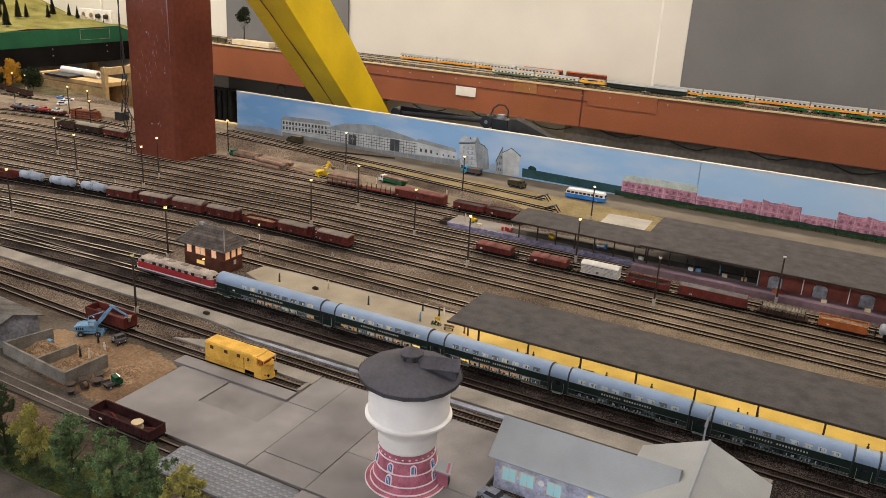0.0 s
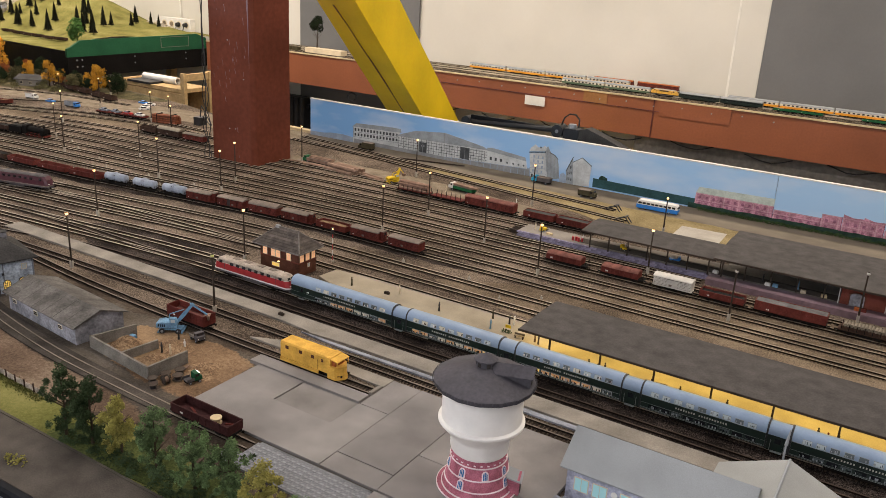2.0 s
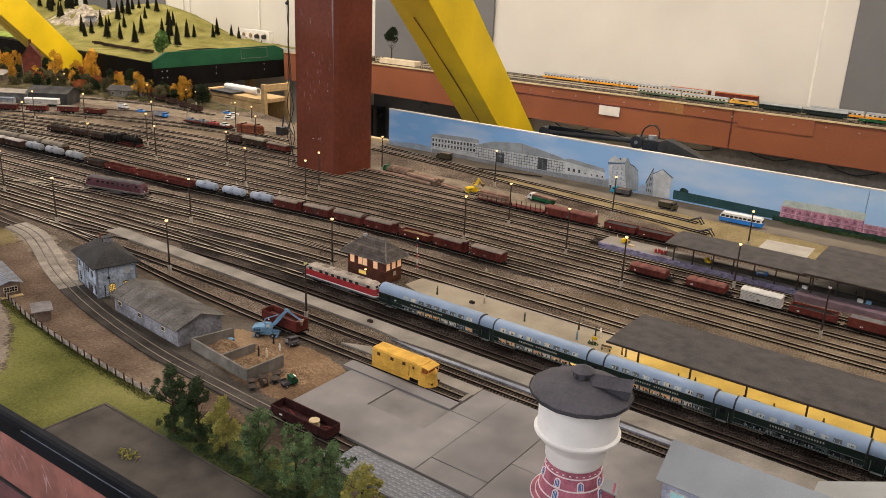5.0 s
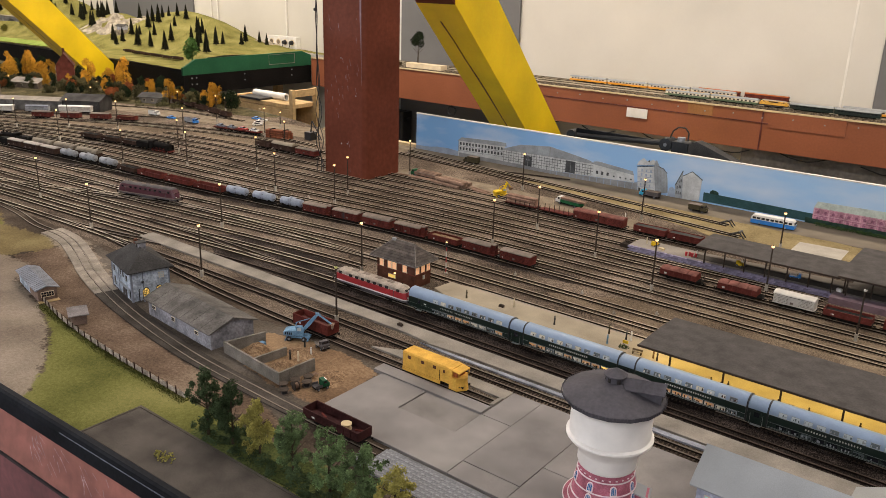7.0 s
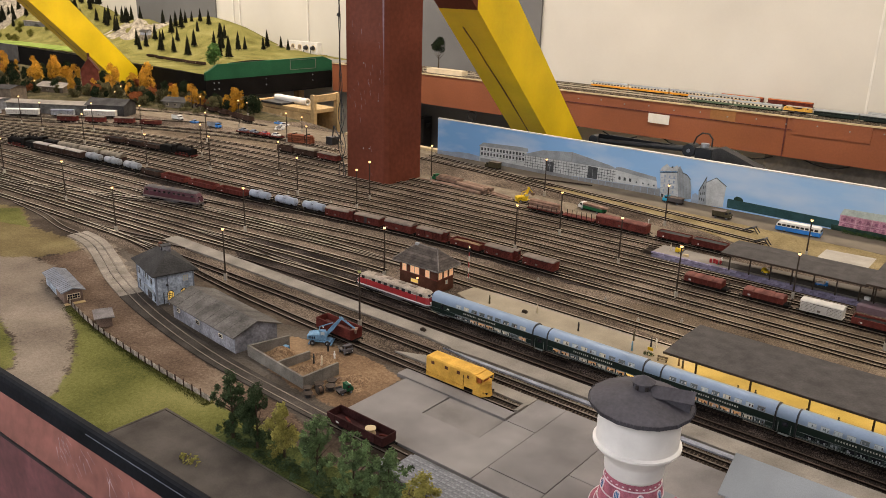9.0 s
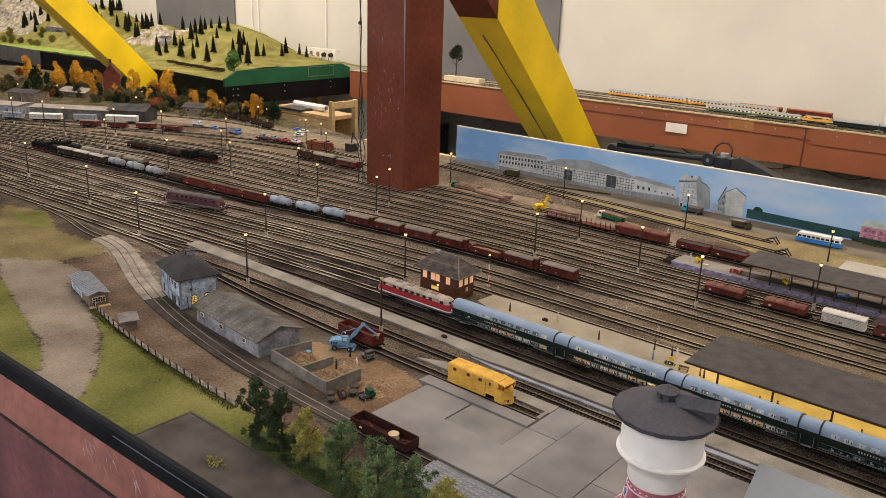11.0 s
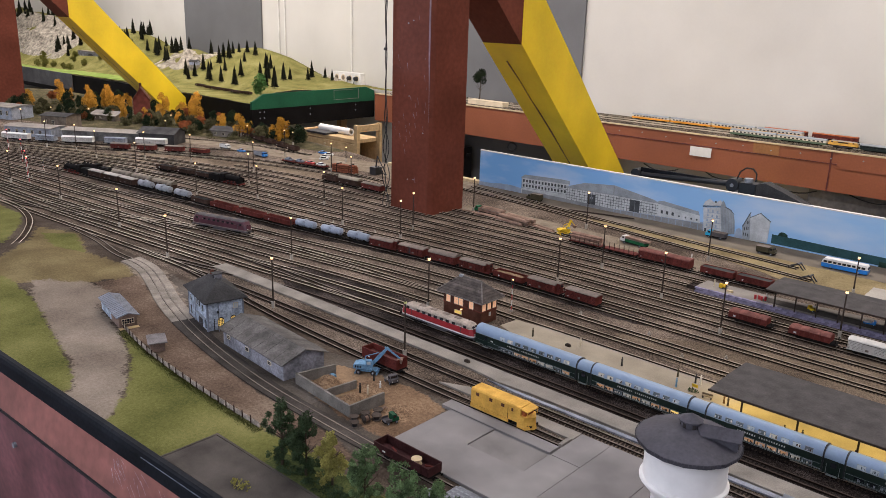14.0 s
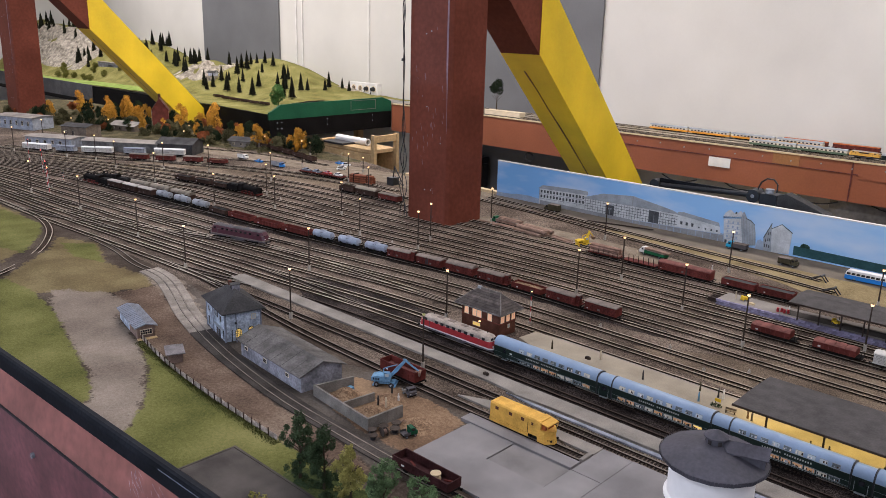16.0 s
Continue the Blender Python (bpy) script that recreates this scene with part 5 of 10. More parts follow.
def boxcar(length=0.104, color="wagon_red", roof="wagon_roof", label="brown-red covered goods wagon with a grey roof", high=0.036, crown=0.005, hutch=False, bogies=False, panels=7, door=True, group="goods wagons", deck=0.0, ajar=0.0, braces=True):
    """A covered wagon; deck: an open brake platform at one end, hutch: a cab on it, ajar: how far the door stands open."""
    w = thing("goods_wagon", label, "goods wagon", group)
    chassis(w, length, bogies)
    h = length / 2
    x0, x1 = -h + 0.002, h - 0.002 - deck
    mid = (x0 + x1) / 2
    pair = lambda s, a, b: (min(s * a, s * b), max(s * a, s * b))
    Geo().box(x0, x1, -0.0152, 0.0152, 0.0146, high).ob("body", color, w)
    Geo().box(-h, h, -0.0136, 0.0136, 0.0132, 0.0145).ob("floor_frame", color, w)
    ribs = Geo()
    posts = np.linspace(x0 + 0.0006, x1 - 0.0006, panels + 1)
    for s in (-1, 1):
        for x in posts:
            ribs.box(x - 0.0006, x + 0.0006, *pair(s, 0.0151, 0.016), 0.0145, high)
        for z in (0.0147, high - 0.0012):
            ribs.box(x0, x1, *pair(s, 0.0151, 0.0159), z, z + 0.001)
        if braces:
            for xa, xb in ((posts[1], posts[0]), (posts[-2], posts[-1])):
                ribs.add([(x + e, s * d, z) for d in (0.0152, 0.0157) for x, e, z in ((xa, -0.0005, 0.0155), (xa, 0.0005, 0.0155), (xb, 0.0005, high - 0.0015), (xb, -0.0005, high - 0.0015))], [(4, 5, 6, 7), (0, 1, 5, 4), (1, 2, 6, 5), (2, 3, 7, 6), (3, 0, 4, 7)])
    ribs.ob("ribs", color, w)
    grooves = Geo()
    for s in (-1, 1):
        for z in np.arange(0.0178, high - 0.002, 0.0034):
            grooves.box(x0 + 0.001, x1 - 0.001, *pair(s, 0.0151, 0.01523), z, z + 0.00045)
    grooves.ob("plank_joints", "underframe", w)
    sec = arc(0.0166, high, high + crown)
    Geo().along(sec + [(-0.0166, high - 0.0008), (0.0166, high - 0.0008)], x0 - 0.0012, x1 + 0.0012).ob("roof", roof, w)
    if door:
        for s in (-1, 1):
            if ajar:
                Geo().box(mid - 0.0105, mid + 0.0105, *pair(s, 0.0152, 0.0156), 0.016, high - 0.0025).ob("doorway", "black", w, label="dark open doorway")
            d = Geo().box(mid - 0.0115 + ajar, mid + 0.0115 + ajar, *pair(s, 0.0157, 0.0166), 0.015, high - 0.002).ob("door", color, w)
            for q in (0, 1):
                Geo().box(mid - 0.0115 + ajar + q * 0.0217, mid - 0.0102 + ajar + q * 0.0217, *pair(s, 0.0166, 0.017), 0.0152, high - 0.0022).ob("door_post", color, d)
            Geo().box(mid - 0.007 + ajar, mid + 0.0 + ajar, *pair(s, 0.0166, 0.0169), 0.0185, 0.0235).ob("data_panel", "wagon_roof", d, label="small pale chalk-marked panel")
            Geo().box(mid - 0.018, mid + 0.024, *pair(s, 0.016, 0.0169), high - 0.0022, high - 0.0015).ob("door_rail", "underframe", w)
            Geo().box(mid - 0.018, mid + 0.024, *pair(s, 0.0155, 0.0166), 0.0138, 0.0144).ob("door_rail", "underframe", w)
    for s in (-1, 1):
        Geo().box(x0 + 0.006, x0 + 0.01, *pair(s, 0.0152, 0.0156), 0.0175, 0.0195).ob("data_panel", "wagon_white", w, label="small white data panel")
    if deck:
        g = Geo().box(x1, h, -0.014, 0.014, 0.0146, 0.0156)
        for s in (-1, 1):
            g.box(h - 0.0012, h - 0.0002, s * 0.0132 - 0.0005, s * 0.0132 + 0.0005, 0.0156, 0.0265)
            g.box(h - 0.0012, h - 0.0002, s * 0.0045 - 0.0005, s * 0.0045 + 0.0005, 0.0156, 0.0265)
        g.box(h - 0.0014, h, -0.0137, 0.0137, 0.0262, 0.0272)
        g.ob("brake_platform", color, w)
    if hutch:
        Geo().box(x1 + 0.0006, h - 0.0018, -0.0075, 0.0075, 0.0157, 0.0402).ob("brakeman_cab", color, w)
        Geo().along(arc(0.0092, 0.0402, 0.0432, 6), x1 - 0.0006, h - 0.0006).ob("cab_roof", roof, w)
        Geo().box(h - 0.0018, h - 0.0014, -0.004, 0.004, 0.031, 0.037).ob("cab_window", "window_dark", w)
    return w


def lidded_hopper(length=0.108):
    """A goods wagon under four rounded swing lids."""
    w = thing("lidded_wagon", "red-brown wagon with four rounded swing-up roof lids", "goods wagon", "goods wagons")
    chassis(w, length)
    h = length / 2
    x0, x1 = -h + 0.002, h - 0.012
    Geo().box(x0, x1, -0.0152, 0.0152, 0.0146, 0.029).ob("body", "wagon_bright", w)
    for x in np.linspace(x0 + 0.0006, x1 - 0.0006, 9):
        for s in (-1, 1):
            Geo().box(x - 0.0006, x + 0.0006, min(s * 0.0151, s * 0.0162), max(s * 0.0151, s * 0.0162), 0.0145, 0.029).ob("rib", "wagon_bright", w)
    n = 4
    for k in range(n):
        a, b = x0 + (x1 - x0) * k / n + 0.0006, x0 + (x1 - x0) * (k + 1) / n - 0.0006
        rows = []
        for i in range(9):
            u = i / 8
            rise = 0.0042 + 0.0022 * math.sin(math.pi * u) ** 0.6
            rows.append([(a + (b - a) * u, y, z) for y, z in arc(0.0168, 0.0291, 0.0291 + rise, 8)])
        Geo().rings(rows).ob("lid", "rust_roof", w, smooth=True, label="rounded dusty red lid")
    g = Geo().box(x1, h, -0.0136, 0.0136, 0.0146, 0.0156)
    for s in (-1, 1):
        g.box(h - 0.001, h, s * 0.013 - 0.0005, s * 0.013 + 0.0005, 0.0156, 0.026)
    g.box(h - 0.001, h, -0.0135, 0.0135, 0.0255, 0.0265)
    g.ob("brake_platform", "underframe", w)
    for s in (-1, 1):
        Geo().box(x0 + 0.012, x0 + 0.018, min(s * 0.0162, s * 0.0165), max(s * 0.0162, s * 0.0165), 0.018, 0.022).ob("data_panel", "wagon_white", w, label="small white data panel")
    return w


def gondola(length=0.104, color="wagon_red", load=None, label="brown-red open goods wagon", high=0.03, bogies=False, heap=0.0, group="goods wagons", stakes=7, sink=0.0035, lump=0.0016):
    w = thing("open_wagon", label, "open wagon", group)
    chassis(w, length, bogies)
    h = length / 2
    Geo().box(-h, h, -0.0155, 0.0155, 0.0145, 0.0165).ob("deck", color, w)
    for s in (-1, 1):
        g = Geo().box(-h, h, min(s * 0.0145, s * 0.0157), max(s * 0.0145, s * 0.0157), 0.0165, high)
        for x in np.linspace(-h + 0.002, h - 0.002, stakes):
            g.box(x - 0.0007, x + 0.0007, min(s * 0.0157, s * 0.0165), max(s * 0.0157, s * 0.0165), 0.015, high)
        g.box(-h, h, min(s * 0.0157, s * 0.0163), max(s * 0.0157, s * 0.0163), high - 0.0012, high)
        sw = g.ob("side_wall", color, w)
        Geo().box(-h * 0.66, -h * 0.66 + 0.006, min(s * 0.0157, s * 0.0161), max(s * 0.0157, s * 0.0161), 0.0185, 0.0212).ob("data_panel", "paper", sw, label="small white data panel")
        Geo().box(min(s * h, s * (h - 0.0012)), max(s * h, s * (h - 0.0012)), -0.0144, 0.0144, 0.0165, high).ob("end_wall", color, w)
    if load:
        n, k = 22, 8
        rows = []
        for i in range(n + 1):
            x = -h + 0.0016 + (length - 0.0032) * i / n
            rows.append([(x, -0.0143 + 0.0286 * j / k, high - sink + heap * math.sin(math.pi * j / k) * math.sin(math.pi * i / n) ** 0.5 + lump * noise.noise((x * 160, j * 0.9, length * 50))) for j in range(k + 1)])
        Geo().rings(rows, closed=False, caps=False).ob("load", load, w, label="heaped load")
    return w


def tanker(length=0.1, color="tank_silver", label="silver-grey tank wagon with dark underframe", r=0.0125, bogies=False, group="tank wagons", bands=True):
    w = thing("tank_wagon", label, "tank wagon", group)
    chassis(w, length, bogies)
    h = length / 2 - 0.006
    zc = 0.0165 + r
    rows = [[(x, rr * math.cos(i * math.tau / 20), zc + rr * math.sin(i * math.tau / 20)) for i in range(20)]
            for x, rr in ((-h, r * 0.4), (-h + 0.0015, r * 0.8), (-h + 0.004, r), (h - 0.004, r), (h - 0.0015, r * 0.8), (h, r * 0.4))]
    t = Geo().rings(rows).ob("tank", color, w, smooth=True)
    for x in (-h * 0.55, 0, h * 0.55) if bands else (-h * 0.5, h * 0.5):
        Geo().rings([[(x + d, (r + 0.0004) * math.cos(i * math.tau / 20), zc + (r + 0.0004) * math.sin(i * math.tau / 20)) for i in range(20)] for d in (-0.0008, 0.0008)], caps=False).ob("band", color, w)
    Geo().cyl((0, 0, zc + r - 0.001), (0, 0, zc + r + 0.0035), 0.0045, n=12).ob("dome", color, w)
    Geo().box(-0.012, 0.012, -0.0065, 0.0065, zc + r + 0.0006, zc + r + 0.0012).ob("walkway", color, w)
    for s in (-1, 1):
        g = Geo()
        for q in (-0.0035, 0.0035):
            g.cyl((q, s * (r + 0.0016), 0.0146), (q, s * (r * 0.75), zc + r * 0.8), 0.0005, n=5)
        for k in range(5):
            u = (k + 0.5) / 5
            y, z = s * (r + 0.0016 - (0.25 * r + 0.0016) * u), 0.0146 + (zc + r * 0.8 - 0.0146) * u
            g.cyl((-0.0035, y, z), (0.0035, y, z), 0.0004, n=4)
        g.ob("ladder", "underframe", w)
        e = s * (length / 2 - 0.001)
        g = Geo()
        for y in (-0.012, -0.004, 0.004, 0.012):
            g.cyl((e, y, 0.0145), (e, y, 0.027), 0.0005, n=5)
        g.cyl((e, -0.012, 0.027), (e, 0.012, 0.027), 0.0005, n=5)
        g.ob("end_railing", "underframe", w)
    for x in (-h * 0.7, h * 0.7):
        Geo().box(x - 0.004, x + 0.004, -0.011, 0.011, 0.0145, zc - r * 0.5).ob("saddle", "underframe", w)
    return w


def flatcar(length=0.12, load="logs", label="dark flat wagon loaded with logs", color="wagon_red"):
    w = thing("flat_wagon", label, "flat wagon", "goods wagons")
    chassis(w, length)
    h = length / 2
    Geo().box(-h, h, -0.0155, 0.0155, 0.0145, 0.0168).ob("deck", color, w)
    for s in (-1, 1):
        for x in np.linspace(-h + 0.006, h - 0.006, 7):
            Geo().box(x - 0.0007, x + 0.0007, min(s * 0.0148, s * 0.016), max(s * 0.0148, s * 0.016), 0.0165, 0.029).ob("stake", "underframe", w)
    if load == "logs":
        for k in range(14):
            row = 0 if k < 4 else 1 if k < 7 else 2 if k < 11 else 3
            y, z = (-0.0105 + 0.007 * k, -0.007 + 0.007 * (k - 4), -0.0105 + 0.007 * (k - 7), -0.007 + 0.007 * (k - 11))[row], 0.0204 + 0.006 * row
            Geo().cyl((-h + 0.002 + 0.005 * random.random(), y, z), (h - 0.002 - 0.007 * random.random(), y, z), 0.0037, 0.0032, 9).ob("log", "log_rosy", w)
    if load == "pipes":
        for k in range(14):
            x = -h + 0.008 + k * (length - 0.016) / 13
            Geo().cyl((x, -0.014, 0.021), (x, 0.014, 0.021), 0.0038, n=8).ob("barrel", "wagon_brown", w)
            if k < 13:
                Geo().cyl((x + 0.004, -0.013, 0.027), (x + 0.004, 0.013, 0.027), 0.0034, n=8).ob("barrel", "wagon_tan", w)
    return w


def put(y0, xa, xb, key, build):
    at, a = on_track(y0, (xa + xb) / 2)
    return spawn(key, build, at, a)


# the long goods train
GT = 1.6225
RED = lambda: boxcar(0.096, crown=0.0036)
DOOR = lambda: boxcar(0.096, crown=0.0036, ajar=0.013, label="brown-red covered goods wagon with its door open")
WHITETOP = lambda: boxcar(0.096, "wagon_brown", "dusty_roof", "dark covered goods wagon with a dusty white roof", crown=0.0036)
ARCH = lambda: boxcar(0.1, crown=0.0075, label="brown-red covered wagon with an arched grey roof")
CAB = lambda: boxcar(0.105, crown=0.0036, hutch=True, deck=0.0125, label="brown-red covered wagon with a brakeman's cab")
OPEN_LOAD = lambda: gondola(0.1, load="sand", heap=0.005, sink=0.006, label="brown-red open wagon with a pale load")
SILVER = lambda: tanker(0.1, r=0.0125)
PALE = lambda: tanker(0.098, "tank_pale", "pale blue-grey tank wagon with dark underframe", r=0.0122, bands=False)
OPEN = lambda: gondola(0.128, "wagon_bright", stakes=9, label="empty brown-red open wagon")
COAL = lambda: gondola(0.1, "wagon_brown", "coal", heap=0.005, label="dark open wagon heaped with coal")
for xa, xb, key in ((-1.168, -1.056, "red"), (-1.286, -1.176, "cab"), (-1.405, -1.296, "load"), (-1.525, -1.414, "cab"), (-1.642, -1.534, "arch"), (-1.757, -1.65, "door"), (-1.867, -1.762, "cab"),
                    (-1.97, -1.872, "pale"), (-2.088, -1.984, "pale"), (-2.204, -2.1, "pale"), (-2.344, -2.21, "open"), (-2.492, -2.352, "open"), (-2.642, -2.5, "open"), (-2.754, -2.65, "coal"),
                    (-2.878, -2.766, "silver"), (-2.998, -2.886, "silver"), (-3.118, -3.006, "silver"), (-3.232, -3.128, "whitetop"), (-3.34, -3.238, "whitetop"), (-3.45, -3.348, "whitetop")):
    put(GT, xa, xb, key, {"red": RED, "arch": ARCH, "cab": CAB, "door": DOOR, "whitetop": WHITETOP, "pale": PALE, "load": OPEN_LOAD, "silver": SILVER, "open": OPEN, "coal": COAL}[key])
# dark tank cars behind it
for xa, xb in ((-3.1, -2.967), (-3.242, -3.108), (-3.378, -3.25)):
    put(1.68, xa, xb, "dark_arch", lambda: boxcar(0.128, "wagon_brown", "wagon_tan", "dark covered wagon with a rounded tan roof", high=0.03, crown=0.012, bogies=True, door=False))
# wagons beside the tower platform
for xa, xb, key, build in ((-0.795, -0.685, "hopper", lidded_hopper),
                           (-0.65, -0.535, "hopper", None),
                           (-0.516, -0.42, "reefer", lambda: boxcar(0.094, "wagon_white", "wagon_white", "off-white refrigerated goods wagon", high=0.037, crown=0.005, panels=10)),
                           (-0.404, -0.303, "dark_open", lambda: gondola(0.1, "wagon_bright", "coal", label="red open wagon loaded with coal", high=0.029, sink=0.005)),
                           (-0.283, -0.128, "long_open", lambda: gondola(0.15, "wagon_bright", "slate_load", label="long red wagon with a pale grey top", high=0.036, bogies=True, stakes=12, sink=0.0006, lump=0.0003, heap=0.002)),
                           (-0.108, -0.004, "pipes", lambda: flatcar(0.102, "pipes", "dark flat wagon stacked with barrels and wheels", "wagon_brown")),
                           (0.016, 0.112, "orange_open", lambda: gondola(0.095, "wagon_orange", "sand", label="orange-brown open wagon filled with sand", high=0.031, heap=0.002)),
                           (0.128, 0.225, "silver", SILVER), (0.24, 0.345, "red", RED), (0.36, 0.46, "red", RED)):
    put(1.8, xa, xb, key, build)
# timber siding
for xa, xb, key, build in ((-1.466, -1.345, "log_flat", lambda: flatcar(0.118)), (-1.337, -1.219, "stake_flat", lambda: flatcar(0.116, "", "brown flat wagon with upright stakes")),
                           (-1.212, -1.04, "long_red", lambda: boxcar(0.17, "wagon_bright", "rust_roof", "long red-brown covered wagon", high=0.036, crown=0.006, bogies=True, panels=12)),
                           (-1.008, -0.91, "slate_open", lambda: gondola(0.098, "wagon_red", "roof_grey", label="brown-red open wagon with a slate-grey load", high=0.032, sink=0.002, lump=0.0005)),
                           (-0.905, -0.8, "slate_open", None)):
    put(2.0975, xa, xb, key, build)
# wagons near the column
put(2.16, -2.75, -2.665, "brown_open", lambda: gondola(0.085, "wagon_brown", label="small dark brown open wagon", high=0.032))
put(2.16, -2.66, -2.53, "brown_arch", lambda: boxcar(0.12, "wagon_brown", "shelf_top", "dark brown covered wagon with an arched roof", crown=0.009))
put(2.16, -2.525, -2.4, "crimson", lambda: boxcar(0.112, "wagon_bright", "wagon_roof", "red covered wagon with a pale roof", high=0.034, crown=0.003))
# rake in front of the warehouses
for k, xx in enumerate((-4.0, -3.885, -3.77, -3.655)):
    at, a = on_line(smooth_line([(-2.6, 2.31), (-2.9, 2.31), (-3.3, 2.21), (-3.68, 2.05), (-3.95, 1.86), (-4.3, 1.64), (-5.0, 1.4)]), xx)
    spawn("red" if k < 3 else "load", RED, at, a)
SILVERCAR = lambda: boxcar(0.112, "tank_silver", "roof_tin", "silver-grey covered wagon with a grey roof", high=0.037, crown=0.005, bogies=True, panels=14)
WHITECAR = lambda: boxcar(0.165, "wagon_white", "white", "long white refrigerated wagon with white roof", high=0.037, crown=0.006, bogies=True, panels=14)
FARLINE = smooth_line([(-3.5, 2.36), (-3.97, 2.06), (-4.15, 1.91), (-4.29, 1.78), (-4.45, 1.655), (-4.75, 1.5), (-5.2, 1.36)])
track(FARLINE, "far sidings")
for xx, key, build in ((-4.62, "whitecar", WHITECAR), (-4.46, "silvercar", SILVERCAR), (-4.32, "whitecar", WHITECAR), (-4.175, "silvercar", SILVERCAR), (-4.035, "whitecar", WHITECAR)):
    at, a = on_line(FARLINE, xx)
    spawn(key, build, at, a)
for k, xx in enumerate((-3.95, -3.82, -3.69, -3.56, -3.44)):
    spawn("brown_open", None, (xx, 2.52 - 0.02 * k + 0.035, 0.0), -6)
for k in range(3):
    spawn("car_flat", lambda: gondola(0.085, "wagon_bright", label="low dark red wagon carrying model cars", high=0.02), (-3.17 + k * 0.092, 2.255 + 0.014 * k, 0.0), 8)


def lathe_x(profile, n=16, zc=0.0):
    rows = [[(x, r * math.cos(i * math.tau / n), zc + r * math.sin(i * math.tau / n)) for i in range(n)] for x, r in profile]
    return Geo().rings(rows)


def steam_loco(label, body="underframe"):
    l = thing("steam_locomotive", label, "locomotive", "locomotives")
    lathe_x([(0.062, 0.006), (0.063, 0.0115), (0.02, 0.012), (-0.01, 0.0125), (-0.03, 0.0125)], zc=0.03).ob("boiler", body, l, smooth=True)
    Geo().box(-0.048, -0.026, -0.0155, 0.0155, 0.016, 0.043).ob("cab", body, l)
    Geo().along(arc(0.0168, 0.043, 0.0475), -0.051, -0.024).ob("cab_roof", body, l)
    Geo().cyl((0.054, 0, 0.04), (0.054, 0, 0.05), 0.0035, 0.0042, 10).ob("chimney", body, l)
    for x in (0.03, 0.008):
        Geo().cyl((x, 0, 0.04), (x, 0, 0.046), 0.005, 0.0035, 10).ob("dome", body, l)
    Geo().box(-0.048, 0.068, -0.0145, 0.0145, 0.0145, 0.0165).ob("running_board", body, l)
    for s in (-1, 1):
        Geo().box(0.045, 0.066, s * 0.0152 - 0.0005, s * 0.0152 + 0.0005, 0.0165, 0.036).ob("smoke_deflector", body, l)
    for x in (-0.03, -0.008, 0.014, 0.036):
        g = Geo()
        for s in (-1, 1):
            g.cyl((x, s * 0.0085, 0.0125), (x, s * 0.0115, 0.0125), 0.008, n=14)
        g.ob("driving_wheel", "wagon_bright", l)
    Geo().box(0.064, 0.07, -0.015, 0.015, 0.009, 0.015).ob("buffer_beam", "wagon_bright", l)
    t = Geo().box(-0.125, -0.056, -0.015, 0.015, 0.014, 0.034).ob("tender", body, l)
    Geo().box(-0.12, -0.062, -0.012, 0.012, 0.0342, 0.038).ob("coal_load", "coal", t)
    for x in (-0.112, -0.092, -0.07):
        wheelset(l, x)
    return l


at, a = on_track(1.9, -2.95)
spawn("steam", lambda: steam_loco("black steam locomotive with tender in the yard"), at, a)
for xa, xb in ((-3.18, -3.075), (-3.295, -3.19), (-3.43, -3.3)):
    at, a = on_track(1.9, (xa + xb) / 2)
    spawn("coal", COAL, at, a)
at, a = on_track(GT, -3.56)
copy_thing(BUILT["steam"], pose(*at, 0, 0, a + 180))
at, a = on_track(1.68, -3.53)
copy_thing(BUILT["steam"], pose(*at, 0, 0, a + 180))


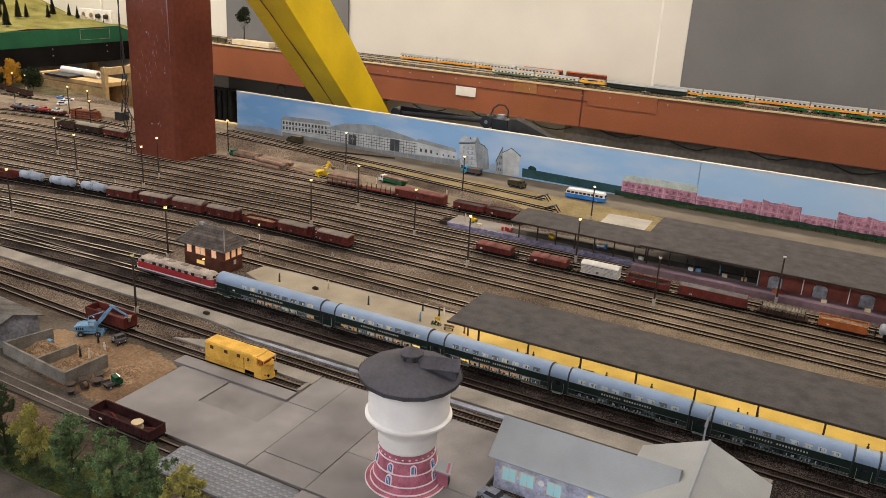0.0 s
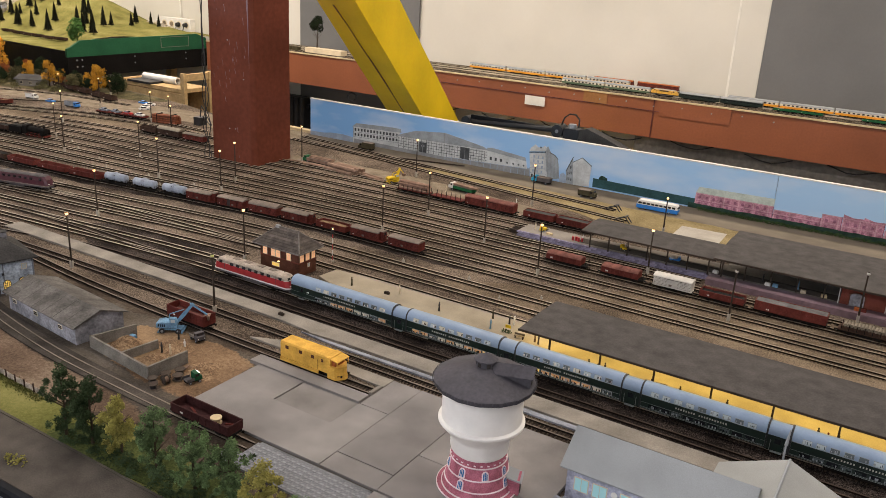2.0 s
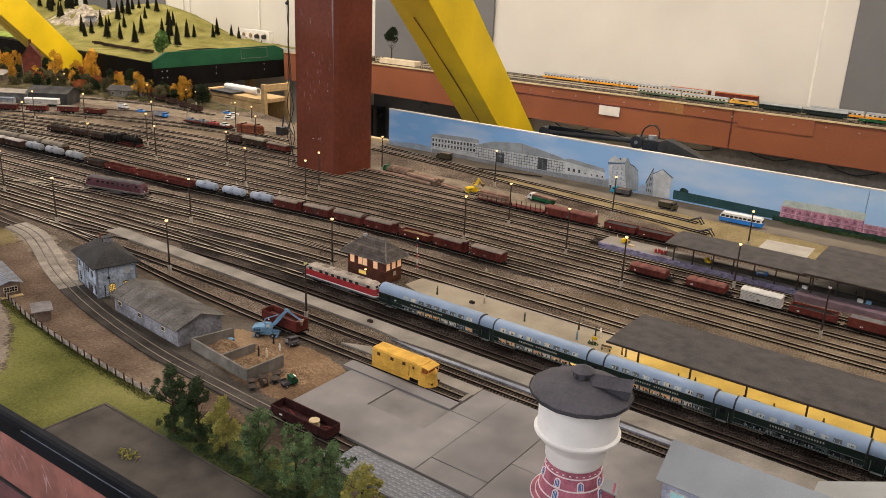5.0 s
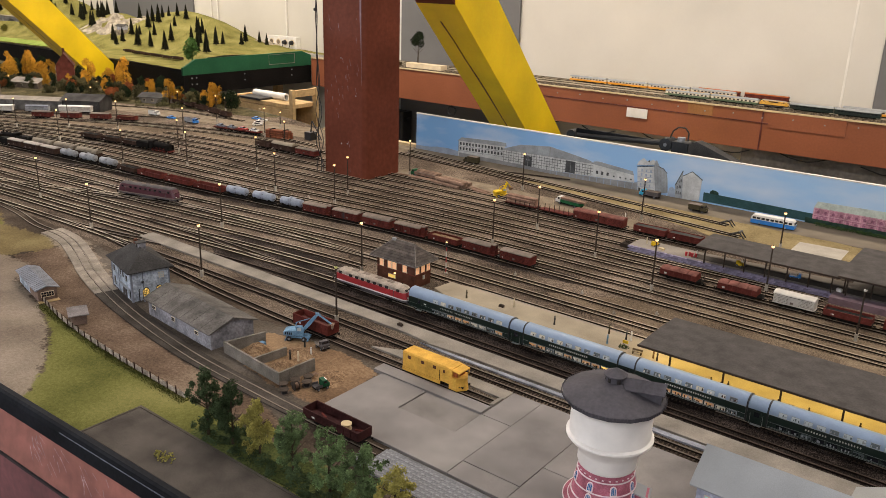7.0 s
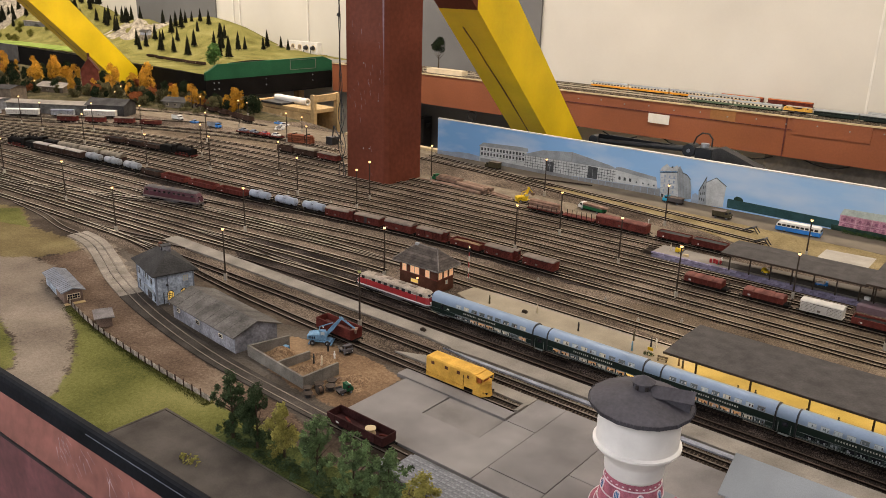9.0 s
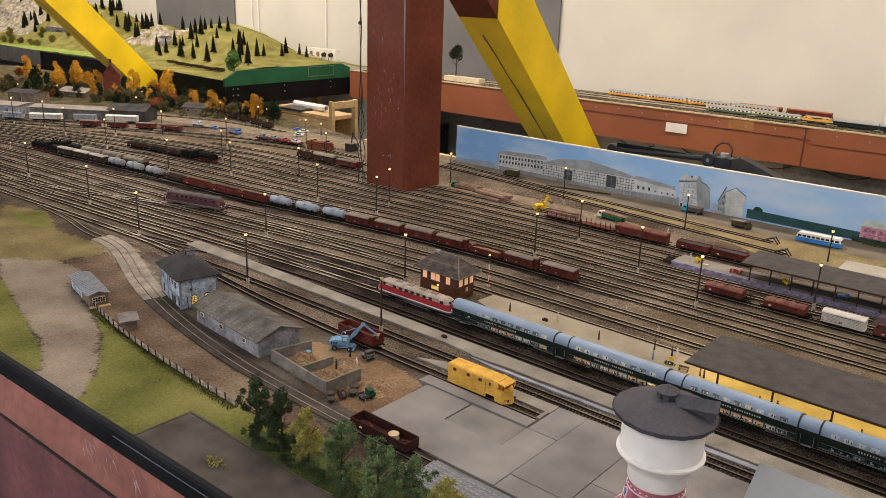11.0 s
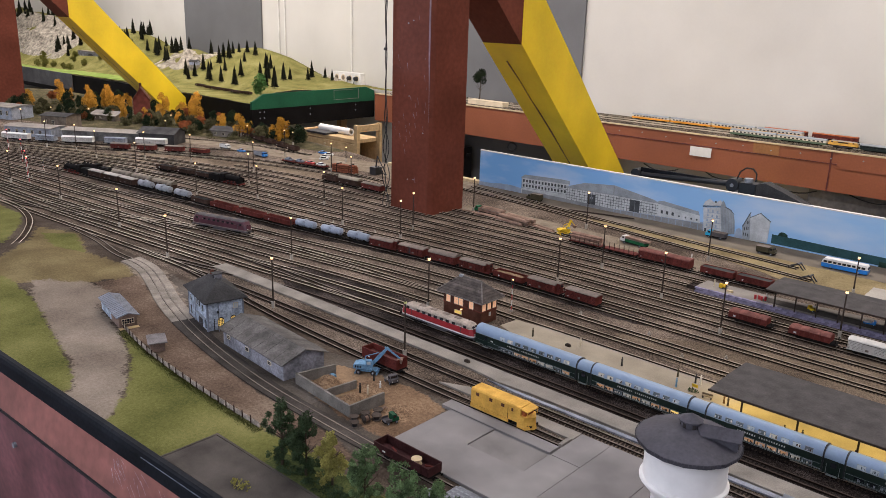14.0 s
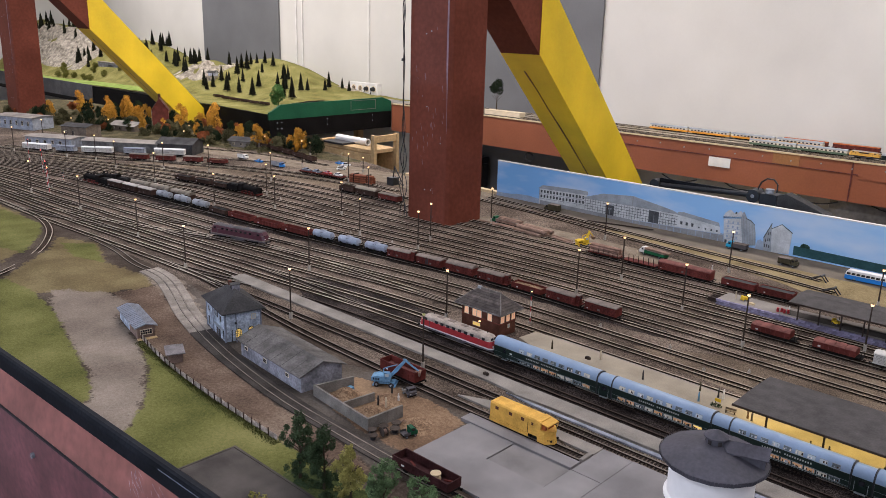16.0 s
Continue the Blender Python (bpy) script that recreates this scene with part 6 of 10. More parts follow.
def diesel(length, main, roof, stripe, label, high=0.0455, nose=0.016, pale=None):
    """A bogie diesel with sloping cab ends."""
    l = thing("diesel_locomotive", label, "locomotive", "locomotives")
    h = length / 2
    half = 0.0165
    pale = pale or roof

    def shell(z0, z1, w0, w1, k0, k1):
        """A band of the body between two heights; k: how far the ends draw back."""
        rows = []
        for z, w, k in ((z0, w0, k0), (z1, w1, k1)):
            e = h - k
            rows.append([(-e, -w * 0.7, z), (-e + 0.007, -w, z), (e - 0.007, -w, z), (e, -w * 0.7, z), (e, w * 0.7, z), (e - 0.007, w, z), (-e + 0.007, w, z), (-e, w * 0.7, z)])
        return Geo().rings(rows)

    shell(0.0125, 0.0165, half - 0.0005, half, 0.001, 0.0005).ob("skirt", "loco_grey", l)
    shell(0.0166, 0.0195, half + 0.0002, half + 0.0002, 0.0, 0.0).ob("lower_stripe", stripe, l)
    shell(0.0196, 0.0344, half, half, 0.0005, 0.0045).ob("body", main, l)
    shell(0.0345, 0.0349, half, half, 0.0046, 0.0048).ob("waist_stripe", stripe, l)
    shell(0.035, high - 0.0045, half - 0.0002, half - 0.0012, 0.0044, nose * 0.75).ob("upper_body", pale, l)
    top = []
    for z, w, k in ((high - 0.0044, half - 0.0012, nose * 0.75), (high - 0.0016, half - 0.0045, nose * 0.95), (high, half - 0.0105, nose * 1.2)):
        e = h - k
        top.append([(-e, -w * 0.7, z), (-e + 0.007, -w, z), (e - 0.007, -w, z), (e, -w * 0.7, z), (e, w * 0.7, z), (e - 0.007, w, z), (-e + 0.007, w, z), (-e, w * 0.7, z)])
    r = Geo().rings(top).ob("roof", roof, l)
    for x in (-0.055, -0.02, 0.02, 0.055):
        Geo().box(x - 0.009, x + 0.009, -0.005, 0.005, high, high + 0.0012).ob("roof_hatch", "wagon_roof", r)
    for s in (-1, 1):
        for x in np.linspace(-h + 0.058, h - 0.058, 7):
            Geo().box(x - 0.0046, x + 0.0046, min(s * (half - 0.001), s * (half + 0.0006)), max(s * (half - 0.001), s * (half + 0.0006)), 0.0335, 0.0396).ob("window", "window_dark", l)
        for e in (-1, 1):
            x = e * (h - 0.024)
            Geo().box(x - 0.004, x + 0.004, min(s * (half - 0.001), s * (half + 0.0007)), max(s * (half - 0.001), s * (half + 0.0007)), 0.0342, 0.04).ob("cab_window", "window_dark", l)
            Geo().box(x - e * 0.012 - 0.0005, x - e * 0.012 + 0.0005, min(s * half, s * (half + 0.0005)), max(s * half, s * (half + 0.0005)), 0.019, 0.035).ob("door_rail", "loco_grey", l)
    for e in (-1, 1):
        for s in (-1, 1):
            x0, x1 = e * (h - 0.0052), e * (h - nose * 0.62)
            Geo().add([(x0 + e * 0.0012, s * 0.0012, 0.0338), (x0 + e * 0.0012, s * 0.0102, 0.0338), (x1 + e * 0.0012, s * 0.0095, 0.0402), (x1 + e * 0.0012, s * 0.0012, 0.0402)], [(0, 1, 2, 3)]).ob("windscreen", "window_dark", l)
            Geo().cyl((e * (h - 0.001), s * 0.009, 0.0235), (e * (h + 0.0012), s * 0.009, 0.0235), 0.0016, n=10).ob("headlight", "paper", l)
            b = Geo().cyl((e * h, s * 0.01, 0.0138), (e * (h + 0.006), s * 0.01, 0.0138), 0.0008, n=6)
            b.cyl((e * (h + 0.0055), s * 0.01, 0.0138), (e * (h + 0.0068), s * 0.01, 0.0138), 0.0024, n=10)
            b.ob("buffer", "underframe", l)
        Geo().box(min(e * (h - 0.0005), e * (h + 0.0012)), max(e * (h - 0.0005), e * (h + 0.0012)), -0.014, 0.014, 0.0095, 0.0136).ob("buffer_beam", "loco_grey", l)
        bogie(l, e * (h - 0.048))
        Geo().cyl((e * (h - 0.03), 0.006, high - 0.003), (e * (h - 0.03), 0.006, high + 0.003), 0.0012, n=8).ob("horn", "underframe", l)
    Geo().box(-0.028, 0.028, -0.013, 0.013, 0.0065, 0.0124).ob("fuel_tank", "loco_grey", l)
    return l


at, a = on_track(1.225, -1.2535)
spawn("red_diesel", lambda: diesel(0.228, "loco_red", "loco_cream", "white", "bright red diesel locomotive with cream roof and white stripe"), at, a)
(gx, gy, _), ga = on_line(LINE_G, -2.35)
spawn("purple_diesel", lambda: diesel(0.236, "loco_purple", "loco_grey", "wagon_roof", "dark wine-red diesel locomotive with grey roof", pale="loco_purple", high=0.05), (gx, gy, 0), ga)


# double-deck train
M["frame_grey"] = mat("frame_grey", (0.3, 0.32, 0.33), 0.5, 0.2, 300, 30, 0.03)
def letter_bars(words, pitch, high, name, material, parent, at, label):
    """A line of writing as plain upright bars, one for each character."""
    g = Geo()
    total = (sum(words) + len(words) - 1) * pitch
    x = -total / 2
    for n_ in words:
        for k in range(n_):
            g.box(x + 0.14 * pitch, x + 0.62 * pitch, -0.0003, 0, -high / 2, high / 2)
            x += pitch
        x += pitch
    return g.ob(name, material, parent, at, label=label)


def coach_roof(z0, z1, half):
    """Rounded roof section, from one eave over the crown to the other."""
    arc = [math.pi * k / 26 for k in range(27)]
    return [(half * math.copysign(abs(math.cos(a_)) ** 0.82, math.cos(a_)), z0 + (z1 - z0) * max(0.0, math.sin(a_)) ** 0.82) for a_ in arc]


def double_decker(length, lit, seed, lead=0.012):
    """lead: how far the first window stands from the coach's front end."""
    rnd = random.Random(seed)
    c = thing("double_deck_coach", "dark green double-deck passenger coach with pale blue roof" + (" and lit windows" if lit else ""), "passenger coach", "double-deck train")
    h, half = length / 2, 0.0162
    side = lambda s, a, b: (min(s * (half + a), s * (half + b)), max(s * (half + a), s * (half + b)))
    Geo().box(-h, h, -half, half, 0.0105, 0.0352).ob("body", "coach_green", c)
    Geo().along(coach_roof(0.0353, 0.0525, half + 0.0002), -h, h).ob("roof", "coach_roof", c, label="pale blue roof", smooth=False)
    Geo().box(-h, h, -half - 0.0006, half + 0.0006, 0.0348, 0.0354).ob("gutter", "trim_pale", c)
    lines = Geo()
    for z in (0.0107, 0.0125, 0.0212):
        for s in (-1, 1):
            lines.box(-h, h, *side(s, 0, 0.0003), z, z + 0.0004)
    lines.ob("trim_line", "trim_pale", c, label="thin pale trim lines")
    n = 9
    pitch = (length - lead - 0.012) / n
    for s in (-1, 1):
        for i in range(n):
            x = -h + lead + pitch * (i + 0.5)
            w2 = pitch * 0.4
            pick = rnd.random()
            lo_mat = ("lit_orange" if pick < 0.4 else "yellow_window" if pick < 0.52 else "lit_window" if pick < 0.72 else "window_grey") if lit else ("window_dark" if pick < 0.8 else "window_grey")
            f = Geo().box(x - w2 - 0.0007, x + w2 + 0.0007, *side(s, -0.0002, 0.0003), 0.0135, 0.0205).ob("window_frame", "coach_green" if not lit else "frame_grey", c)
            Geo().box(x - w2, x + w2, *side(s, 0, 0.0006), 0.0141, 0.0199).ob("lower_window", lo_mat, f)
            if s < 0:
                for q_ in rnd.sample((-0.85, -0.6, -0.2, 0.1, 0.4, 0.7), 5):
                    w_ = rnd.uniform(0.0007, 0.0014)
                    Geo().box(x + q_ * w2 - w_, x + q_ * w2 + w_, -half - 0.0009, -half, 0.0142, 0.0142 + rnd.uniform(0.0018, 0.0046)).ob("seat", rnd.choice(("frame_grey", "window_dark", "wagon_brown", "coach_green", "coach_cream") if lit else ("window_dark", "frame_grey", "coach_green")), f)
            up_mat = rnd.choice(("lit_window", "window_pale", "window_grey")) if lit else rnd.choice(("window_pale", "window_grey", "window_grey"))
            y0, z0, y1, z1 = half + 0.0007, 0.0368, half * 0.905 + 0.0006, 0.0432
            f = None
            for grow, off, mm, nm in ((0.0007, 0.0, "trim_pale", "window_frame"), (0.0, 0.0004, up_mat, "upper_window")):
                q = [(x - w2 * 0.8 - grow, s * (y0 + off), z0 - grow), (x + w2 * 0.8 + grow, s * (y0 + off), z0 - grow), (x + w2 * 0.8 + grow, s * (y1 + off), z1 + grow), (x - w2 * 0.8 - grow, s * (y1 + off), z1 + grow)]
                inner = [(p[0], p[1] - s * 0.0008, p[2]) for p in q]
                o = Geo().add(q + inner, [(0, 1, 2, 3), (0, 4, 5, 1), (1, 5, 6, 2), (2, 6, 7, 3), (3, 7, 4, 0)]).ob(nm, mm, f or c)
                f = f or o
            if s < 0:
                for q_ in rnd.sample((-0.62, -0.3, 0.05, 0.35, 0.62), 3):
                    w_ = rnd.uniform(0.0006, 0.0012)
                    t0, t1 = rnd.uniform(0.05, 0.2), rnd.uniform(0.4, 0.85)
                    edge = [(x + q_ * w2 + e * w_, -(y0 + (y1 - y0) * u + d), z0 + (z1 - z0) * u) for d in (0.0003, 0.0008) for e, u in ((-1, t0), (1, t0), (1, t1), (-1, t1))]
                    Geo().add(edge, [(4, 5, 6, 7), (0, 1, 5, 4), (1, 2, 6, 5), (2, 3, 7, 6), (3, 0, 4, 7)]).ob("seat_top", rnd.choice(("coach_cream", "frame_grey", "wagon_brown") if lit else ("trim_pale", "frame_grey", "window_grey")), f)
    if lead > 0.03:
        for s in (-1, 1):
            d = Geo().box(-h + 0.024, -h + 0.036, *side(s, 0, 0.0005), 0.0115, 0.033).ob("door", "coach_green", c)
            Geo().box(-h + 0.027, -h + 0.033, *side(s, 0.0005, 0.0008), 0.0235, 0.031).ob("door_window", "window_dark", d)
            Geo().box(-h + 0.0225, -h + 0.0375, *side(s, -0.002, 0.003), 0.007, 0.0078).ob("step", "trim_pale", c, label="pale folding step")
            Geo().box(-h + 0.044, -h + 0.05, *side(s, 0, 0.0004), 0.0245, 0.0275).ob("data_panel", "white", c, label="small white panel")
    letter_bars((8, 11), 0.0043, 0.003, "lettering", "wagon_white", c, (0, -half - 0.0003, 0.0285), "line of pale lettering")
    Geo().box(-h + 0.05, h - 0.05, -half + 0.002, half - 0.002, 0.0062, 0.0104).ob("skirt", "underframe", c)
    return c


def joint_section(x):
    """The entrance section with gangway between two coaches."""
    c = thing("coach_vestibule", "low entrance section with folding steps between the double-deck coaches", "coach vestibule", "double-deck train", on_track(1.225, x)[0])
    Geo().box(-0.0165, 0.0165, -0.0155, 0.0155, 0.009, 0.0345).ob("body", "coach_green", c)
    Geo().along(coach_roof(0.0346, 0.0505, 0.0156), -0.0165, 0.0165).ob("roof", "coach_roof", c, label="pale blue roof")
    for s in (-1, 1):
        sec = coach_roof(0.0346, 0.0528, 0.0168)
        Geo().along(sec + [(-0.0168, 0.0095), (0.0168, 0.0095)], s * 0.0172 - 0.0014, s * 0.0172 + 0.0014).ob("bellows", "black", c, label="black rubber bellows")
        d = Geo().box(-0.0075, 0.0075, min(s * 0.0155, s * 0.0161), max(s * 0.0155, s * 0.0161), 0.0105, 0.032).ob("door", "coach_green", c)
        Geo().box(-0.0045, 0.0045, min(s * 0.0161, s * 0.0164), max(s * 0.0161, s * 0.0164), 0.022, 0.03).ob("door_window", "window_dark", d)
        Geo().box(-0.0085, 0.0085, min(s * 0.014, s * 0.019), max(s * 0.014, s * 0.019), 0.0068, 0.0078).ob("step", "trim_pale", c, label="pale folding step")
        for q in (-0.0105, 0.0105):
            Geo().cyl((q, s * 0.0168, 0.0085), (q, s * 0.0168, 0.027), 0.0004, n=5).ob("handrail", "trim_pale", c)
    bogie(c, 0)
    return c


JOINTS = [-0.846, -0.6035, -0.3635, -0.1235, 0.1165, 0.3565]
edges = [-1.131] + JOINTS
for k in range(len(edges) - 1):
    xa = edges[k] if k == 0 else edges[k] + 0.019
    xb = edges[k + 1] - 0.019
    c = double_decker(xb - xa, k < 3, k, 0.066 if k == 0 else 0.012)
    c.matrix_basis = pose((xa + xb) / 2, 1.225, 0)
    if k == 0:
        bogie(c, -(xb - xa) / 2 + 0.03)
for x in JOINTS:
    joint_section(x)

# yellow snow plough and the wagon on the siding
plow = thing("snow_plough", "bright yellow railway snow plough with a folding blade", "snow plough", at=(-0.872, 0.988, 0))
chassis(plow, 0.12)
Geo().along([(-0.0165, 0.0145), (0.0165, 0.0145), (0.0165, 0.043), (0.0145, 0.0458), (-0.0145, 0.0458), (-0.0165, 0.043)], -0.07, 0.046).ob("cabin", "plow_yellow", plow)
Geo().along([(-0.0178, 0.008), (-0.0166, 0.008), (-0.0166, 0.0144), (-0.0178, 0.0144)], -0.07, 0.02).ob("side_skirt", "plow_yellow", plow)
for s in (-1, 1):
    for x in (-0.054, -0.022, 0.006):
        Geo().box(x - 0.0035, x + 0.0035, min(s * 0.0165, s * 0.0172), max(s * 0.0165, s * 0.0172), 0.034, 0.04).ob("window", "brick_dark", plow)
    Geo().box(0.018, 0.0184, min(s * 0.0165, s * 0.0174), max(s * 0.0165, s * 0.0174), 0.016, 0.036).ob("handrail", "underframe", plow)
    Geo().box(0.026, 0.03, min(s * 0.0165, s * 0.0172), max(s * 0.0165, s * 0.0172), 0.033, 0.0385).ob("window", "brick_dark", plow)
nose = []
for z, k in ((0.006, 0.0), (0.012, 0.0015), (0.022, 0.003), (0.03, 0.0022)):
    nose.append([(0.04, -0.0172, z), (0.058 - k, -0.0175, z), (0.069 - k, -0.004, z), (0.069 - k, 0.004, z), (0.058 - k, 0.0175, z), (0.04, 0.0172, z)])
Geo().rings(nose).ob("blade", "plow_yellow", plow, label="boxy yellow plough blade")
Geo().add([(0.034, -0.0168, 0.0462), (0.062, -0.0165, 0.042), (0.062, 0.0165, 0.042), (0.034, 0.0168, 0.0462), (0.034, -0.0168, 0.0445), (0.062, -0.0165, 0.0403), (0.062, 0.0165, 0.0403), (0.034, 0.0168, 0.0445)], [(0, 1, 2, 3), (7, 6, 5, 4), (0, 4, 5, 1), (1, 5, 6, 2), (2, 6, 7, 3), (3, 7, 4, 0)]).ob("hood", "plow_yellow", plow)
Geo().box(0.0462, 0.0545, -0.0125, 0.0125, 0.0301, 0.0402).ob("blade_drive", "wagon_orange", plow, label="rust-red drive under the hood")
for s in (-1, 1):
    Geo().cyl((0.06, s * 0.0155, 0.0301), (0.061, s * 0.0155, 0.0405), 0.0008, n=6).ob("hood_post", "plow_yellow", plow)
spawn("siding_open", lambda: gondola(0.104, "wagon_red", "rust_roof", label="brown-red open wagon being loaded with scrap", high=0.036, sink=0.013), (-1.192, 0.985, 0), 0)
M["near_wagon"] = mat("near_wagon", (0.052, 0.02, 0.019), 0.7, 0.35, 300, 50, 0.1)
spawn("near_open", lambda: gondola(0.126, "near_wagon", label="dark red-brown low open wagon on the near siding", high=0.03, stakes=9), (-0.884, 0.742, 0), 0)
reel = thing("cable_reel", "pale wooden cable reel lying in the open wagon", "cable reel", at=(-0.862, 0.742, 0.0165))
Geo().cyl((0, 0, 0), (0, 0, 0.0015), 0.009, n=20).ob("flange", "pale_wood", reel)
Geo().cyl((0, 0, 0.0015), (0, 0, 0.0085), 0.0055, n=16).ob("drum", "pale_wood", reel)
Geo().cyl((0, 0, 0.0085), (0, 0, 0.01), 0.009, n=20).ob("flange", "pale_wood", reel)
for x, y in ((-0.918, 0.746), (-0.9, 0.738), (-0.84, 0.75)):
    single(Geo().box(-0.008, 0.008, -0.0015, 0.0015, 0, 0.002), "crate_slat", "wagon_bright", "red-brown plank lying on the wagon's floor", "plank", "planks in the wagon", (x, y, 0.0166), random.uniform(-30, 30))


# trains stabled on the back shelf
def shelf_coach(length, low, high_, roof, label):
    c = thing("passenger_coach", label, "passenger coach", "trains on the shelf")
    h = length / 2
    Geo().box(-h, h, -0.0162, 0.0162, 0.011, 0.0225).ob("lower_body", low, c)
    Geo().box(-h, h, -0.016, 0.016, 0.0226, 0.034).ob("upper_body", high_, c)
    Geo().along(arc(0.0165, 0.0341, 0.0445, 10), -h, h).ob("roof", roof, c)
    Geo().box(-h + 0.06, h - 0.06, -0.013, 0.013, 0.005, 0.011).ob("equipment_box", "underframe", c)
    for i in range(11):
        x = -h + 0.022 + (length - 0.044) * i / 10
        Geo().box(x - 0.006, x + 0.006, -0.0168, -0.016, 0.0243, 0.0318).ob("window", "window_dark", c)
    for s in (-1, 1):
        bogie(c, s * (h - 0.04))
    return c


SHELF = 0.0493
for xs, y, key, args in (((-2.72, -2.43, -2.14, -1.85), 4.94, "orange_coach", ("coach_orange", "coach_cream", "roof_pale", "orange and cream express coach with grey roof")),
                         ((-1.935, -1.65), 4.74, "green_coach", ("coach_sage", "coach_cream", "roof_pale", "green and cream passenger coach")),
                         ((-1.22, -0.985), 4.74, "dark_green_coach", ("coach_green", "coach_green", "roof_pale", "dark green passenger coach with grey roof")),
                         ((-0.945, -0.66, -0.375, -0.09, 0.195, 0.48), 4.84, "orange_coach", None)):
    for x in xs:
        ln = 0.23 if key == "dark_green_coach" else 0.275
        spawn(key, (lambda: shelf_coach(ln, *args)), (x, y, SHELF), 0)
spawn("yellow_engine", lambda: diesel(0.16, "plow_yellow", "loco_cream", "underframe", "yellow diesel locomotive on the back shelf", pale="plow_yellow"), (-1.425, 4.74, SHELF), 0)
for x, y in ((-0.74, 4.7), (-0.14, 4.7), (-0.3, 4.7), (0.02, 4.68), (-0.62, 4.7), (0.18, 4.69)):
    spawn("low_green", lambda: gondola(0.13, "machine_green", "coal", label="low dark green wagon on the back shelf", high=0.022), (x, y, SHELF), 0)
spawn("rust_long", lambda: boxcar(0.26, "wagon_bright", "wagon_orange", "long rust-red covered wagon against the wall", bogies=True, panels=14), (-1.84, 5.005, SHELF), 0)
copy_thing(BUILT["rust_long"], pose(-1.55, 5.005, SHELF))
for k, y in enumerate((4.66, 4.7, 4.74, 4.84, 4.94, 5.005)):
    t = track([(-5.0 + i * 0.5, y) for i in range(15)], "shelf tracks", sleepers=False, label="plain rails along the back shelf")
    t.location.z = SHELF

# ---- platforms ----
path_top = smooth_line([(-2.02, 1.098), (-1.6, 1.103), (-1.05, 1.105), (-0.98, 1.093), (-0.9, 1.1), (-0.4, 1.1), (-0.01, 1.1)])
walkway = thing("track_walkway", "pale concrete walkway between the running tracks", "walkway", kind="structure")
Geo().prism(path_top + [(0.0, 1.143), (-2.02, 1.143)], -0.003, 0.005).ob("paving", "kerb", walkway)
Geo().prism([(-0.93, 1.084), (-0.05, 1.084), (-0.05, 1.0985), (-1.0, 1.0915)], -0.003, 0.0035).ob("kerbstone", "kerb_blue", walkway, label="bluish kerb along the walkway")

island = thing("island_platform", "beige sanded station platform beside the passenger train", "platform", kind="structure")
Geo().prism([(-1.155, 1.33), (-1.15, 1.385), (-1.1, 1.392), (1.25, 1.392), (1.25, 1.2685), (-1.0, 1.2685)], -0.003, 0.011).ob("surface", "platform", island)
Geo().box(-1.09, 1.25, 1.3925, 1.3955, -0.003, 0.0112).ob("kerbstone", "kerb", island)
Geo().box(-1.0, 1.25, 1.2645, 1.268, -0.003, 0.0112).ob("kerbstone", "kerb", island)

canopy = thing("platform_canopy", "long grey felt roof on dark posts over the platform", "platform canopy", at=(0, 0, 0.011))
Geo().along([(1.256, 0.0505), (1.256, 0.053), (1.34, 0.0555), (1.424, 0.053), (1.424, 0.0505), (1.34, 0.0525)], -0.604, 1.25).ob("roof", "canopy_roof", canopy, label="worn dark grey felt roof")
for k in range(20):
    x = -0.6045 + k * 0.0927
    Geo().add([(x + dx, y, z + 0.0003 + 0.00012 * dx / 0.094) for dx in (0, 0.094) for y, z in ((1.2555, 0.053), (1.34, 0.0555), (1.4245, 0.053))], [(0, 3, 4, 1), (1, 4, 5, 2)]).ob("felt_strip", "canopy_roof", canopy)
Geo().box(-0.6055, 1.25, 1.2538, 1.2558, 0.0495, 0.0535).ob("fascia_board", "post", canopy)
for k in range(17):
    x = -0.548 + k * 0.1005
    p = Geo().box(x - 0.0015, x + 0.0015, 1.2755, 1.2785, 0, 0.0505).ob("post", "post", canopy)
    Geo().add([(x - 0.001, 1.258, 0.0503), (x + 0.001, 1.258, 0.0503), (x + 0.001, 1.2755, 0.0503), (x - 0.001, 1.2755, 0.0503), (x - 0.001, 1.2755, 0.039), (x + 0.001, 1.2755, 0.039)],
              [(0, 1, 2, 3), (2, 3, 4, 5), (0, 1, 5, 4), (0, 3, 4), (1, 2, 5)]).ob("bracket", "post", p)
for lx in (-0.42, -0.02, 0.38, 0.78):
    tube_ = Geo().box(lx - 0.18, lx + 0.18, 1.339, 1.341, 0.0505, 0.0522)
    tube_.ob("light_tube", "yellow_window", canopy, label="warm yellow light tube under the roof")

